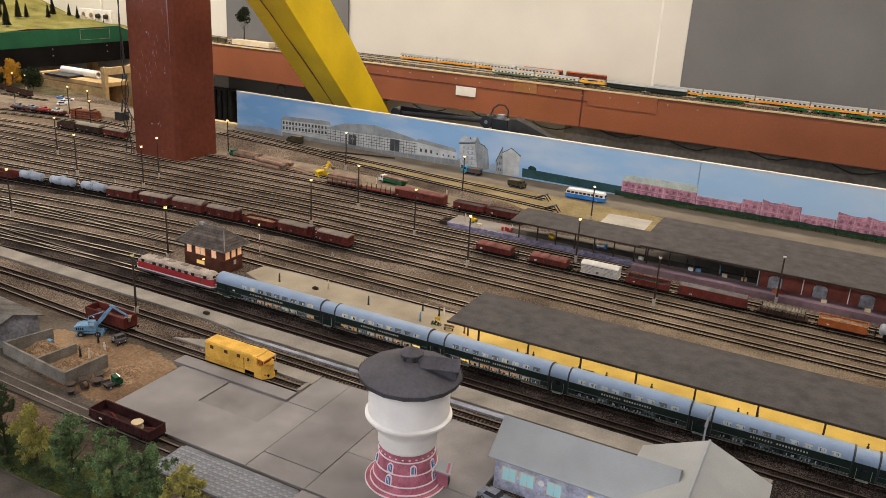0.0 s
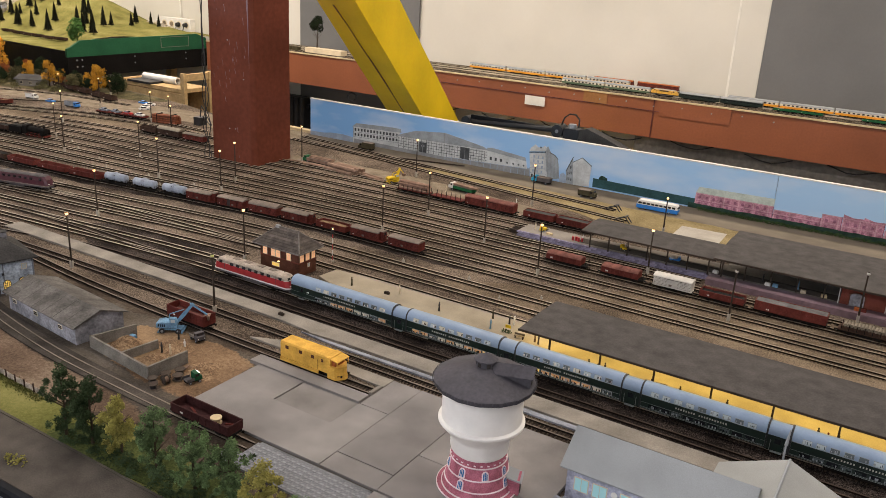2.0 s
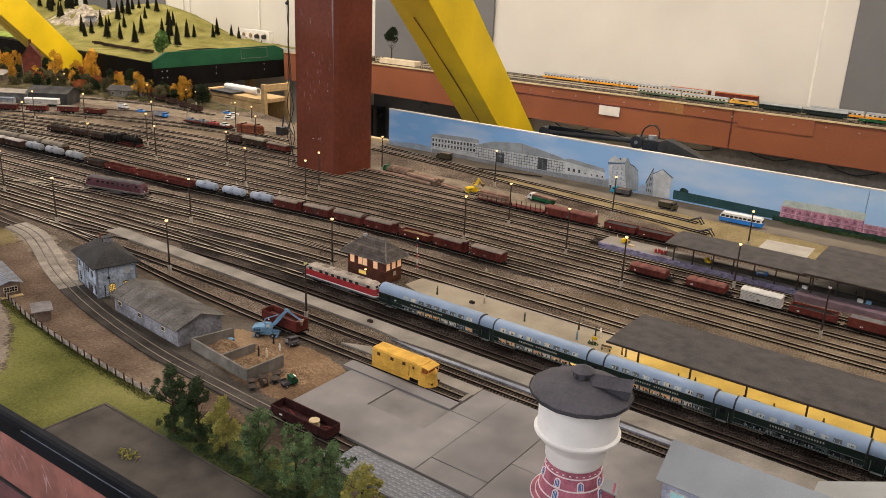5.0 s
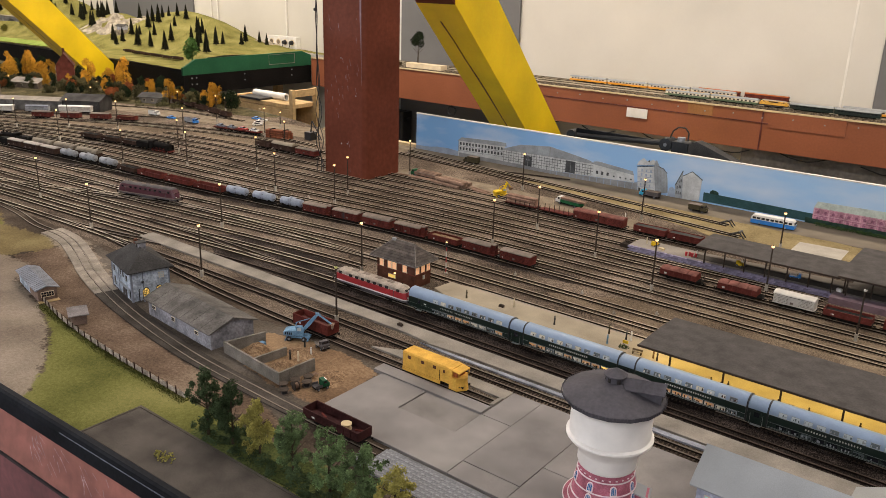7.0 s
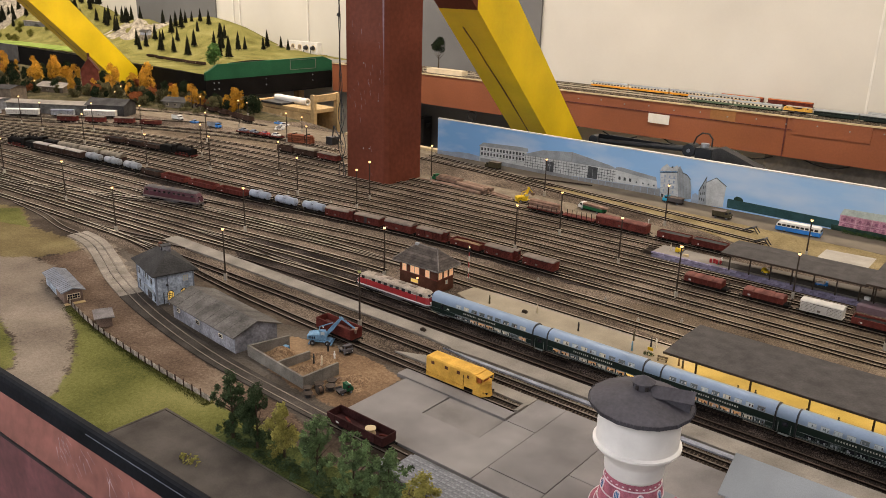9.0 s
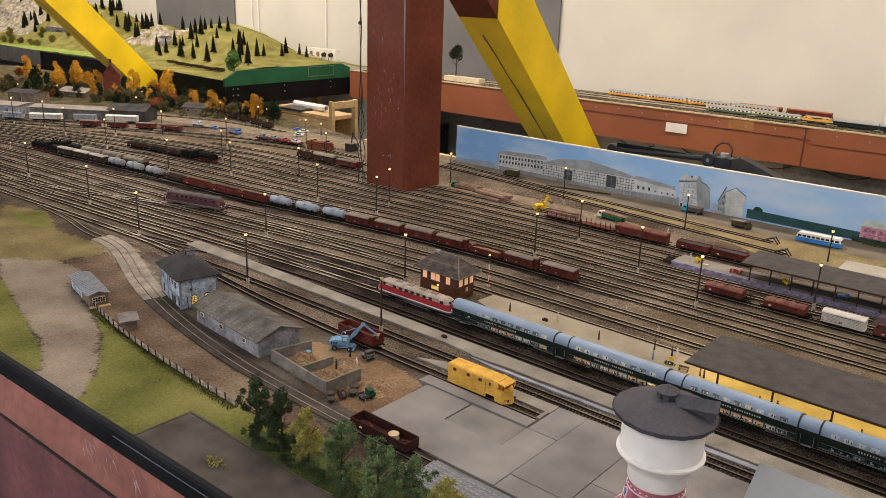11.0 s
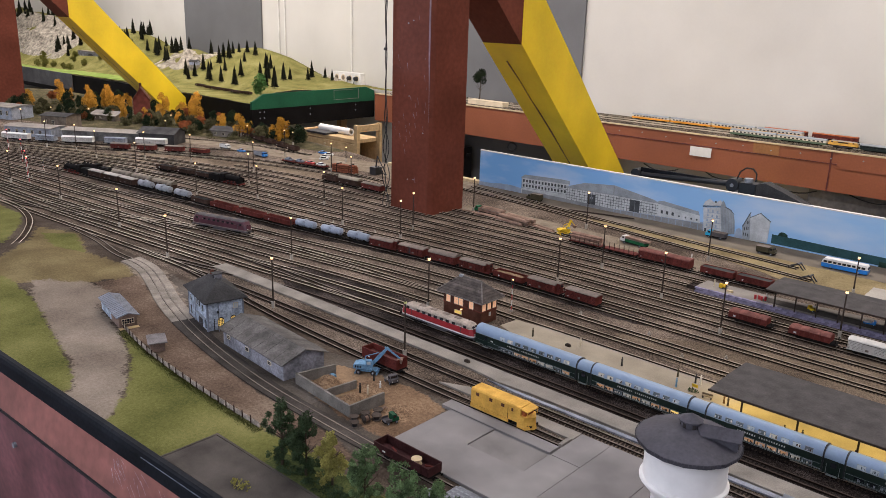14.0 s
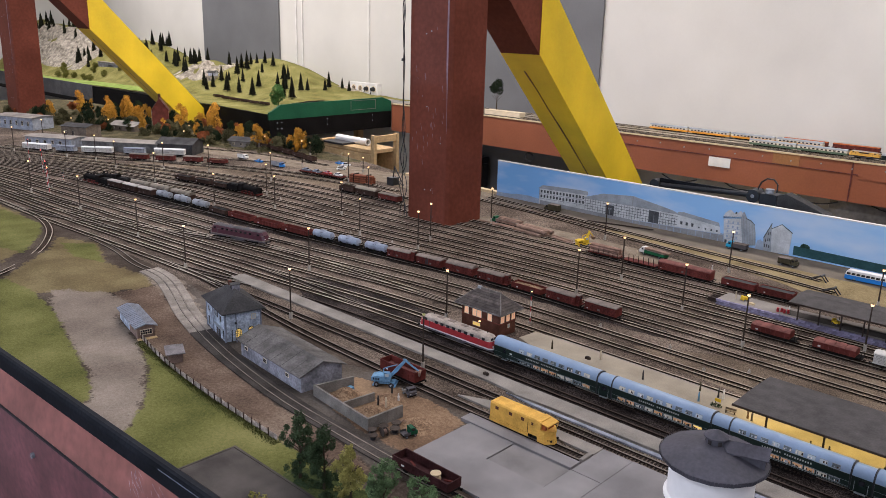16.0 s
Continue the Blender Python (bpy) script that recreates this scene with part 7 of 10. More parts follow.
# goods platform with stone edge
gp = thing("goods_platform", "goods platform with a violet-grey rough stone edge", "platform", kind="structure")
Geo().prism([(-0.955, 1.948), (1.25, 1.948), (1.25, 2.25), (-0.4, 2.25), (-0.4, 2.05), (-0.78, 2.02), (-0.955, 2.02)], -0.003, 0.0148).ob("surface", "concrete", gp)
Geo().box(-0.42, 1.25, 1.905, 1.9475, -0.003, 0.016).ob("smooth_edge", "column_edge", gp, label="plum-coloured smooth platform edge")
Geo().box(-0.78, -0.13, 1.9605, 2.0, 0.0149, 0.0153).ob("paving_strip", "asphalt", gp)
stone = []
for v in range(4):
    rnd = random.Random(40 + v)
    j = lambda: rnd.uniform(-0.0006, 0.0006)
    g = Geo().add([(x + j(), y + j(), z + j()) for z in (0, 0.0046) for x, y in ((-0.0044, -0.001), (0.0044, -0.001), (0.0044, 0.006), (-0.0044, 0.006))],
                  [(3, 2, 1, 0), (4, 5, 6, 7), (0, 1, 5, 4), (1, 2, 6, 5), (2, 3, 7, 6), (3, 0, 4, 7)])
    me = bpy.data.meshes.new("stone")
    me.from_pydata(g.v, [], g.f)
    me.materials.append(M["blue_stone"])
    stone.append(me)
for row in range(3):
    for k in range(56):
        o = new("stone", stone[(k * 7 + row * 3) % 4])
        o.parent = gp
        o.location = (-0.951 + k * 0.0095 + 0.004 * (row % 2), 1.9415 - random.uniform(0, 0.0009), 0.0002 + row * 0.005)
ramp_ = Geo()
for k in range(2):
    ramp_.box(-0.985, -0.957, 1.952 + 0.03 * k, 1.955 + 0.03 * k, 0.001, 0.012)
for k in range(4):
    ramp_.box(-0.983 + k * 0.007, -0.981 + k * 0.007, 1.952, 1.985, 0.002, 0.011)
single(ramp_, "buffer_stop", "post", "dark steel buffer stop frame at the siding's end", "buffer stop", "buffer stops")


def flat_roof(x0, x1, y0, y1, z, posts, label):
    c = thing("goods_canopy", label, "canopy", "goods canopies", ((x0 + x1) / 2, (y0 + y1) / 2, 0.015))
    hx, hy = (x1 - x0) / 2, (y1 - y0) / 2
    z -= 0.015
    Geo().along([(-hy, z - 0.003), (-hy, z), (hy * 0.2, z + 0.006), (hy, z + 0.003), (hy, z)], -hx, hx).ob("roof", "canopy_roof", c, label="weathered grey felt roof")
    n_ = max(3, int(hx * 2 / 0.06))
    for k in range(n_):
        xa, xb = -hx + 2 * hx * k / n_, -hx + 2 * hx * (k + 1) / n_ + 0.001
        Geo().add([(x, y, zz + d_) for x, d_ in ((xa, 0.0003), (xb, 0.00042)) for y, zz in ((-hy, z), (hy * 0.2, z + 0.006), (hy, z + 0.003))], [(0, 3, 4, 1), (1, 4, 5, 2)]).ob("felt_strip", "canopy_roof", c)
    Geo().box(-hx, hx, -hy - 0.0022, -hy - 0.0004, z - 0.004, z + 0.0004).ob("gutter", "post", c)
    for k in range(posts):
        x = -hx + 0.02 + (2 * hx - 0.04) * k / (posts - 1)
        p = Geo().box(x - 0.0015, x + 0.0015, -hy + 0.018, -hy + 0.021, 0, z - 0.002).ob("post", "post", c)
        br = Geo()
        for s in (-1, 1):
            br.cyl((x, -hy + 0.0195, z - 0.013), (x + s * 0.01, -hy + 0.0195, z - 0.003), 0.0009, n=5)
        br.ob("strut", "post", p)
    return c


flat_roof(-0.757, -0.405, 1.918, 2.045, 0.064, 7, "low grey felt canopy over the goods platform")
flat_roof(-0.412, 1.25, 1.92, 2.19, 0.067, 4, "wide grey felt roof of the goods shed")
for k in range(5):
    x = -0.4 + k * 0.06
    single(Geo().box(-0.0014, 0.0014, -0.0014, 0.0014, 0, 0.048), "roof_post", "post", "dark timber post under the goods shed roof", "post", "goods shed posts", (x, 1.955, 0.015))
shed = thing("goods_shed", "dark red brick goods shed with arched grey doors", "goods shed", at=(-0.125, 1.948, 0.015))
Geo().box(0, 1.35, 0, 0.2, 0, 0.0485).ob("brick_wall", "brick_red", shed)
for k in range(9):
    x = 0.035 + k * 0.098
    pts = [(x - 0.015, 0.001), (x + 0.015, 0.001), (x + 0.015, 0.025)] + [(x + 0.015 * math.cos(u), 0.025 + 0.008 * math.sin(u)) for u in np.linspace(0.3, math.pi - 0.3, 6)] + [(x - 0.015, 0.025)]
    n = len(pts)
    for grow, d, mm, nm in ((1.16, 0.0008, "brick_dark", "arch"), (1.0, 0.0016, "render_grey", "door")):
        q = [(x + (px - x) * grow, pz * (1.06 if grow > 1 else 1)) for px, pz in pts]
        Geo().add([(px, -d, pz) for px, pz in q] + [(px, 0.0, pz) for px, pz in q], [tuple(range(n))] + [(i, n + i, n + (i + 1) % n, (i + 1) % n) for i in range(n)]).ob(nm, mm, shed)
    Geo().tube([(x - 0.038, -0.002, 0.0), (x - 0.038, -0.002, 0.044), (x - 0.03, -0.012, 0.048)], 0.0011, 6).ob("downpipe", "white", shed, label="pale downpipe")
for x, y, mm in ((-0.285, 1.972, "white"), (-0.268, 1.974, "machine_blue"), (-0.205, 1.975, "cream"), (-0.16, 1.978, "pale_wood"), (-0.085, 1.974, "wagon_orange"), (-0.072, 1.975, "wagon_bright"), (-0.41, 1.975, "white"), (0.02, 1.974, "cream"), (0.11, 1.973, "pale_wood")):
    single(Geo().box(-0.006, 0.006, -0.004, 0.004, 0, 0.0075).box(-0.0062, 0.0062, -0.0042, 0.0042, 0.0025, 0.003).box(-0.0062, 0.0062, -0.0042, 0.0042, 0.005, 0.0055), "freight_crate", mm, "small packed freight crate on the goods platform", "crate", "freight on the platform", (x, y - 0.017 if x < -0.13 else 1.925, 0.0153 if x < -0.42 else 0.0161), random.uniform(-15, 15))
for k in range(4):
    single(Geo().cyl((0, 0, 0), (0, 0, 0.011), 0.0034, n=10).cyl((0, 0, 0.004), (0, 0, 0.0045), 0.0037, n=10).cyl((0, 0, 0.008), (0, 0, 0.0085), 0.0037, n=10), "oil_drum", "loco_red", "upright red oil drum on the goods platform", "drum", "red drums", (-0.797 + 0.0085 * k, 1.965 + 0.004 * (k % 2), 0.0148))

# ---- signal box ----


def hip_roof(hx, hy, z0, z1, ridge, over=0.01):
    a, b = hx + over, hy + over
    return Geo().add([(-a, -b, z0), (a, -b, z0), (a, b, z0), (-a, b, z0), (-ridge, 0, z1), (ridge, 0, z1), (-a, -b, z0 - 0.002), (a, -b, z0 - 0.002), (a, b, z0 - 0.002), (-a, b, z0 - 0.002)],
                     [(0, 1, 5, 4), (1, 2, 5), (2, 3, 4, 5), (3, 0, 4), (6, 7, 1, 0), (7, 8, 2, 1), (8, 9, 3, 2), (9, 6, 0, 3), (9, 8, 7, 6)])


def shingle_rows(hx, hy, z0, z1, ridge, over, parent, rows=7):
    """Overlapping slate courses on the two long and two short slopes of a hip roof."""
    a, b = hx + over, hy + over
    for k in range(rows):
        u0, u1 = k / rows, (k + 1) / rows + 0.02
        g = Geo()
        for s in (-1, 1):
            lo = [(-a + (a - ridge) * u0, s * b * (1 - u0)), (a - (a - ridge) * u0, s * b * (1 - u0))]
            hi_ = [(-a + (a - ridge) * u1, s * b * (1 - u1)), (a - (a - ridge) * u1, s * b * (1 - u1))]
            za, zb = z0 + (z1 - z0) * u0 + 0.0017, z0 + (z1 - z0) * min(u1, 1) + 0.0003
            g.add([(*lo[0], za), (*lo[1], za), (*hi_[1], zb), (*hi_[0], zb), (*lo[0], za - 0.0018), (*lo[1], za - 0.0018)], [(0, 1, 2, 3), (4, 5, 1, 0)])
            e0, e1 = a - (a - ridge) * u0, a - (a - ridge) * u1
            g.add([(s * e0, -b * (1 - u0), za), (s * e0, b * (1 - u0), za), (s * e1, b * (1 - u1), zb), (s * e1, -b * (1 - u1), zb), (s * e0, -b * (1 - u0), za - 0.0018), (s * e0, b * (1 - u0), za - 0.0018)], [(0, 1, 2, 3), (4, 5, 1, 0)])
        g.ob("slate_course", "box_slate", parent)


box = thing("signal_box", "dark brick signal box with slate roof and lit amber windows", "signal box", at=(-1.262, 1.343, 0))
bx, by = 0.06, 0.03
Geo().box(-bx, bx, -by, by, -0.001, 0.062).ob("brick_wall", "brick_dark", box)
Geo().box(-bx - 0.001, bx + 0.001, -by - 0.001, by + 0.001, 0.032, 0.0345).ob("sill_band", "brick_red", box)
roof = hip_roof(bx, by, 0.0615, 0.098, 0.034, 0.012).ob("roof", "box_slate", box, label="dark slate hip roof")
shingle_rows(bx, by, 0.0615, 0.098, 0.034, 0.012, roof)
Geo().box(-0.036, -0.026, -0.003, 0.004, 0.094, 0.102).ob("roof_cap", "roof_pale", roof)
Geo().cyl((-0.036, 0, 0.0992), (0.036, 0, 0.0992), 0.0018, n=6).ob("ridge", "hip_cap", roof)
for sx in (-1, 1):
    for sy in (-1, 1):
        Geo().cyl((sx * (bx + 0.0125), sy * (by + 0.0125), 0.0628), (sx * 0.034, 0, 0.099), 0.0013, n=5).ob("hip_cap", "hip_cap", roof)
Geo().box(-bx - 0.0128, bx + 0.0128, -by - 0.0132, -by - 0.0122, 0.0588, 0.0622).ob("gutter", "hip_cap", roof)
Geo().box(bx + 0.0122, bx + 0.0132, -by - 0.0128, by + 0.0128, 0.0588, 0.0622).ob("gutter", "hip_cap", roof)


def lit_window(parent, x, y, z, w, h, axis, material="amber_window", panes=2, rows=2):
    """A glazed window proud of a wall facing -y (axis y) or +x (axis x)."""
    P = (lambda u, d, v: (x + u, y - d, z + v)) if axis == "y" else (lambda u, d, v: (x + d, y + u, z + v))

    def slab(u0, u1, v0, v1, d):
        q = [(u0, v0), (u1, v0), (u1, v1), (u0, v1)]
        return Geo().add([P(u, d, v) for u, v in q] + [P(u, -0.0002, v) for u, v in q], [(0, 1, 2, 3), (0, 4, 5, 1), (1, 5, 6, 2), (2, 6, 7, 3), (3, 7, 4, 0)])

    f = slab(-w / 2 - 0.001, w / 2 + 0.001, -0.001, h + 0.001, 0.0006).ob("window_frame", "cream", parent)
    for i in range(panes):
        for j in range(rows):
            pw, ph = w / panes, h / rows
            slab(-w / 2 + i * pw + 0.0004, -w / 2 + (i + 1) * pw - 0.0004, j * ph + 0.0004, (j + 1) * ph - 0.0004, 0.001).ob("pane", material, f)


for x in (-0.045, -0.019, -0.004, 0.029):
    lit_window(box, x, -by, 0.0355, 0.012, 0.023, "y")
for y in (-0.02, 0.0, 0.02):
    lit_window(box, bx, y, 0.0355, 0.012, 0.023, "x")
lit_window(box, -0.012, -by, 0.012, 0.022, 0.008, "y", "yellow_window", 5, 1)
lit_window(box, bx, 0.004, 0.018, 0.006, 0.008, "x", "window_pale", 1, 2)
Geo().cyl((0.0, -by - 0.001, 0.026), (0.0, -by - 0.005, 0.027), 0.0019, n=10).ob("outside_lamp", "bulb", box, label="round glowing lamp on the wall")

# ---- grey station house, goods sheds and huts ----
house = thing("station_house", "two-storey weathered grey-blue house with dark hip roof", "house", at=(-1.661, 0.881, 0), rz=-14)
hx, hy = 0.069, 0.043
Geo().box(-hx, hx, -hy, hy, -0.001, 0.076).ob("plaster_wall", "house_wall", house)
r_ = hip_roof(hx, hy, 0.0755, 0.112, 0.026, 0.009).ob("roof", "roof_grey", house, label="dark grey tin roof")
seam = Geo()
for s in (-1, 1):
    for k in range(7):
        x = -0.066 + 0.022 * k
        u = 1.0 if abs(x) <= 0.026 else max(0.1, (hx + 0.009 - abs(x)) / (hx + 0.009 - 0.026))
        seam.add([(x - 0.0005, s * 0.052, 0.0762), (x + 0.0005, s * 0.052, 0.0762), (x + 0.0005, s * 0.052 * (1 - u), 0.0762 + 0.0363 * u), (x - 0.0005, s * 0.052 * (1 - u), 0.0762 + 0.0363 * u)], [(0, 1, 2, 3)])
seam.ob("roof_seams", "roof_slate", r_)
Geo().box(-0.024, -0.017, -0.002, 0.005, 0.1, 0.121).ob("chimney", "brick_dark", house)
d_ = Geo().box(-0.004, 0.012, -0.004, 0.014, 0.1, 0.119).ob("dormer", "render_grey", house)
Geo().box(-0.006, 0.014, -0.006, 0.016, 0.1192, 0.1205).ob("dormer_roof", "roof_grey", d_)
Geo().box(-0.001, 0.009, -0.0046, -0.004, 0.109, 0.1175).ob("dormer_window", "window_dark", d_)
plinth = Geo().box(-hx - 0.001, hx + 0.001, -hy - 0.001, hy + 0.001, -0.001, 0.005).ob("plinth", "asphalt", house)
for x in (-hx, -0.02, hx - 0.003):
    Geo().box(x, x + 0.003, -hy - 0.0012, -hy, 0.0, 0.076).ob("pilaster", "roof_tin", house)
for x, z, w_, h_ in ((-0.05, 0.046, 0.009, 0.013), (-0.002, 0.05, 0.008, 0.015), (0.014, 0.05, 0.008, 0.015), (0.038, 0.046, 0.009, 0.013), (0.056, 0.01, 0.006, 0.02), (-0.05, 0.012, 0.009, 0.02)):
    f_ = Geo().box(x - w_ / 2, x + w_ / 2, -hy - 0.0009, -hy, z, z + h_).ob("window", "window_dark", house)
    Geo().box(x - 0.0004, x + 0.0004, -hy - 0.0014, -hy - 0.0009, z, z + h_).ob("glazing_bar", "frame_grey", f_)
    Geo().box(x - w_ / 2 - 0.001, x + w_ / 2 + 0.001, -hy - 0.002, -hy, z - 0.001, z).ob("sill", "frame_grey", f_)
for x in (0.012, 0.028):
    Geo().box(x - 0.005, x + 0.005, -hy - 0.0012, -hy, 0.001, 0.026).ob("door", "roof_slate", house)
Geo().box(-0.002, 0.062, -hy - 0.006, -hy, 0.0315, 0.033).ob("ledge", "frame_grey", house)
for y in (-0.012, 0.018):
    arch = [(-0.0065, 0.0), (0.0065, 0.0), (0.0065, 0.015), (0.004, 0.0185), (0, 0.0198), (-0.004, 0.0185), (-0.0065, 0.015)]
    sheet = lambda k_, d_: Geo().add([(hx + d_, y + u_ * k_, 0.013 + 0.0095 + (v_ - 0.0095) * k_) for u_, v_ in arch] + [(hx - 0.001, y + u_ * k_, 0.013 + 0.0095 + (v_ - 0.0095) * k_) for u_, v_ in arch], [tuple(range(7))] + [(i, 7 + i, 7 + (i + 1) % 7, (i + 1) % 7) for i in range(7)])
    f_ = sheet(1.16, 0.0008).ob("window_surround", "roof_slate", house)
    sheet(0.98, 0.0012).ob("pane", "yellow_window", f_)
    for q_ in (-0.0033, 0.0, 0.0033):
        Geo().box(hx + 0.0012, hx + 0.0017, y + q_ - 0.0005, y + q_ + 0.0005, 0.013, 0.0315).ob("glazing_bar", "coach_green", f_)
    for q_ in (0.0175, 0.022, 0.0265):
        Geo().box(hx + 0.0012, hx + 0.0017, y - 0.006, y + 0.006, q_, q_ + 0.001).ob("glazing_bar", "coach_green", f_)
lit_window(house, hx, 0.024, 0.052, 0.009, 0.011, "x", "window_pale", 2, 2)
for y0_, y1_ in ((-hy, -hy + 0.003), (-0.018, -0.016), (hy - 0.003, hy)):
    Geo().box(hx, hx + 0.0012, y0_, y1_, 0, 0.075).ob("pilaster", "roof_tin", house)
Geo().box(hx, hx + 0.004, -0.0205, -0.0165, 0.046, 0.0505).ob("wall_lamp", "black", house)
Geo().tube([(hx + 0.002, -0.028, 0.004), (hx + 0.002, -0.028, 0.03), (hx + 0.006, -0.028, 0.034)], 0.0012, 6).ob("downpipe", "black", house)


def gable_shed(name, label, at, rz, length, depth, eave, ridge, wall_m, roof_m, over=0.008, sheets=10, category="shed", windows=()):
    t = thing(name, label, category, at=at, rz=rz)
    h, d = length / 2, depth / 2
    Geo().along([(-d, -0.001), (d, -0.001), (d, eave), (0, ridge), (-d, eave)], -h, h).ob("wall", wall_m, t)
    k = (ridge - eave) / d
    r = Geo().add([(x, y, z) for x in (-h - over, h + over) for y, z in ((-d - over, eave - over * k + 0.001), (0, ridge + 0.001), (d + over, eave - over * k + 0.001), (d + over, eave - over * k + 0.0028), (0, ridge + 0.003), (-d - over, eave - over * k + 0.0028))],
                  [(0, 1, 4, 5), (1, 2, 3, 4), (6, 11, 10, 7), (7, 10, 9, 8), (5, 4, 10, 11), (4, 3, 9, 10), (0, 6, 7, 1), (1, 7, 8, 2), (0, 5, 11, 6), (2, 8, 9, 3)]).ob("roof", roof_m, t)
    for i in range(sheets + 1):
        x = -h - over + (length + 2 * over) * i / sheets
        ze = eave - over * k + 0.0032
        Geo().add([(x + e, y, z) for e in (-0.0007, 0.0007) for y, z in ((-d - over, ze), (0, ridge + 0.0034), (d + over, ze))], [(0, 3, 4, 1), (1, 4, 5, 2)]).ob("roof_batten", "roof_slate" if roof_m in ("roof_brown", "roof_tin") else roof_m, r)
    for wx, wz, ww, wh in windows:
        lit_window(t, wx, -d, wz, ww, wh, "y", "window_dark", 2, 2)
    return t


gable_shed("goods_store", "long low grey weathered shed with a felt roof", (-1.402, 0.853, 0), -5, 0.246, 0.098, 0.038, 0.056, "render_grey", "roof_brown", sheets=7,
                windows=((-0.1, 0.02, 0.012, 0.007), (-0.02, 0.018, 0.012, 0.008), (0.07, 0.018, 0.012, 0.007)))
bunker = thing("gravel_bunker", "open concrete bunker for sand and gravel", "bunker")
for (xa, ya), (xb, yb), hgt in (((-1.257, 0.806), (-1.077, 0.788), 0.024), ((-1.077, 0.788), (-1.073, 0.868), 0.025), ((-1.257, 0.806), (-1.237, 0.888), 0.023), ((-1.169, 0.801), (-1.16, 0.875), 0.018)):
    v = Vector((xb - xa, yb - ya, 0))
    g = Geo().box(-0.002, v.length + 0.002, -0.002, 0.002, -0.001, hgt)
    for k in range(int(v.length / 0.022) + 1):
        g.box(k * 0.022 - 0.0007, k * 0.022 + 0.0005, -0.0023, 0.0023, -0.001, hgt)
    g.ob("concrete_wall", "bunker_wall", bunker, (xa, ya, 0), math.degrees(math.atan2(v.y, v.x)))


def heap(name, material, at, rx, ry, rz_, label, seed=0):
    rows = []
    n = 28
    for k in range(8):
        u = k / 7
        rows.append([((rx * (1 - u) + 1e-4) * math.cos(i * math.tau / n) * (1 + 0.22 * noise.noise((math.cos(i * math.tau / n) * 1.4, math.sin(i * math.tau / n) * 1.4, seed))),
                      (ry * (1 - u) + 1e-4) * math.sin(i * math.tau / n) * (1 + 0.22 * noise.noise((math.cos(i * math.tau / n) * 1.4, math.sin(i * math.tau / n) * 1.4, seed))),
                      rz_ * (1 - math.cos(math.pi * u)) / 2 + (0.0012 * noise.noise((i * 0.8, k * 1.1, seed)) if k else -0.001)) for i in range(n)])
    return single(Geo().rings(rows), name, material, label, "mound", "", at, smooth=True)


heap("sand_mound", "sand", (-1.207, 0.845, 0), 0.042, 0.04, 0.023, "heap of orange-brown sand in the bunker", 1)
heap("sand_mound", "sand", (-1.118, 0.832, 0), 0.041, 0.038, 0.019, "heap of orange-brown sand in the bunker", 2)
heap("sand_mound", "sand", (-1.14, 0.9, 0), 0.05, 0.03, 0.009, "heap of orange-brown sand in the bunker", 3)
heap("sand_mound", "sand", (-1.03, 0.86, 0), 0.04, 0.05, 0.006, "low heap of spilled sand", 4)

M["hut_brick"] = mat("hut_brick", (0.2, 0.14, 0.11), 0.85, 0.3, 400, 60, 0.3)
hut = gable_shed("garden_hut", "small brick and plaster hut with a blue-grey corrugated roof", (-1.838, 0.728, 0), -12, 0.155, 0.04, 0.028, 0.034, "hut_brick", "roof_tin", 0.006, 16, "hut")
Geo().box(-0.0777, 0.01, -0.0206, -0.02, 0.0, 0.028).ob("white_wall", "house_wall", hut)
Geo().box(0.0777, 0.09, -0.022, 0.022, -0.001, 0.002).ob("porch", "wood", hut)
lit_window(hut, 0.0776, 0.0, 0.01, 0.026, 0.011, "x", "window_dark", 5, 2)
M["roof_felt_pale"] = mat("roof_felt_pale", (0.21, 0.19, 0.185), 0.85, 0.3, 300, 30, 0.2)
gable_shed("tool_shed", "tiny grey shed beside the fence", (-1.607, 0.698, 0), -24, 0.045, 0.03, 0.02, 0.0205, "hut_brick", "roof_felt_pale", 0.005, 3, "hut")

# blue station building near the water tower
st = gable_shed("service_building", "pale blue plastered building with a light grey roof", (-0.235, 0.96, 0), 0, 0.235, 0.09, 0.055, 0.088, "wall_blue", "roof_pale", 0.008, 1, "building")
for k, x in enumerate((-0.095, -0.068, -0.028, 0.025, 0.07)):
    lit_window(st, x, -0.045, 0.018, 0.02 if k < 3 else 0.012, 0.02, "y", "turquoise_glass" if k < 3 else "yellow_window", 2, 1)
Geo().cyl((-0.047, -0.0452, 0.032), (-0.047, -0.0468, 0.032), 0.0045, n=16).ob("round_sign", "white", st, label="round white wall sign")
wing = thing("service_wing", "cross wing with pale grey gable roof", "building", at=(-0.09, 0.93, 0))
Geo().add([(x, y, z) for y in (-0.13, 0.12) for x, z in ((-0.08, -0.001), (0.08, -0.001), (0.08, 0.05), (0, 0.085), (-0.08, 0.05))],
          [(0, 1, 2, 3, 4), (9, 8, 7, 6, 5), (0, 5, 6, 1), (1, 6, 7, 2), (0, 4, 9, 5)]).ob("wall", "wall_blue", wing)
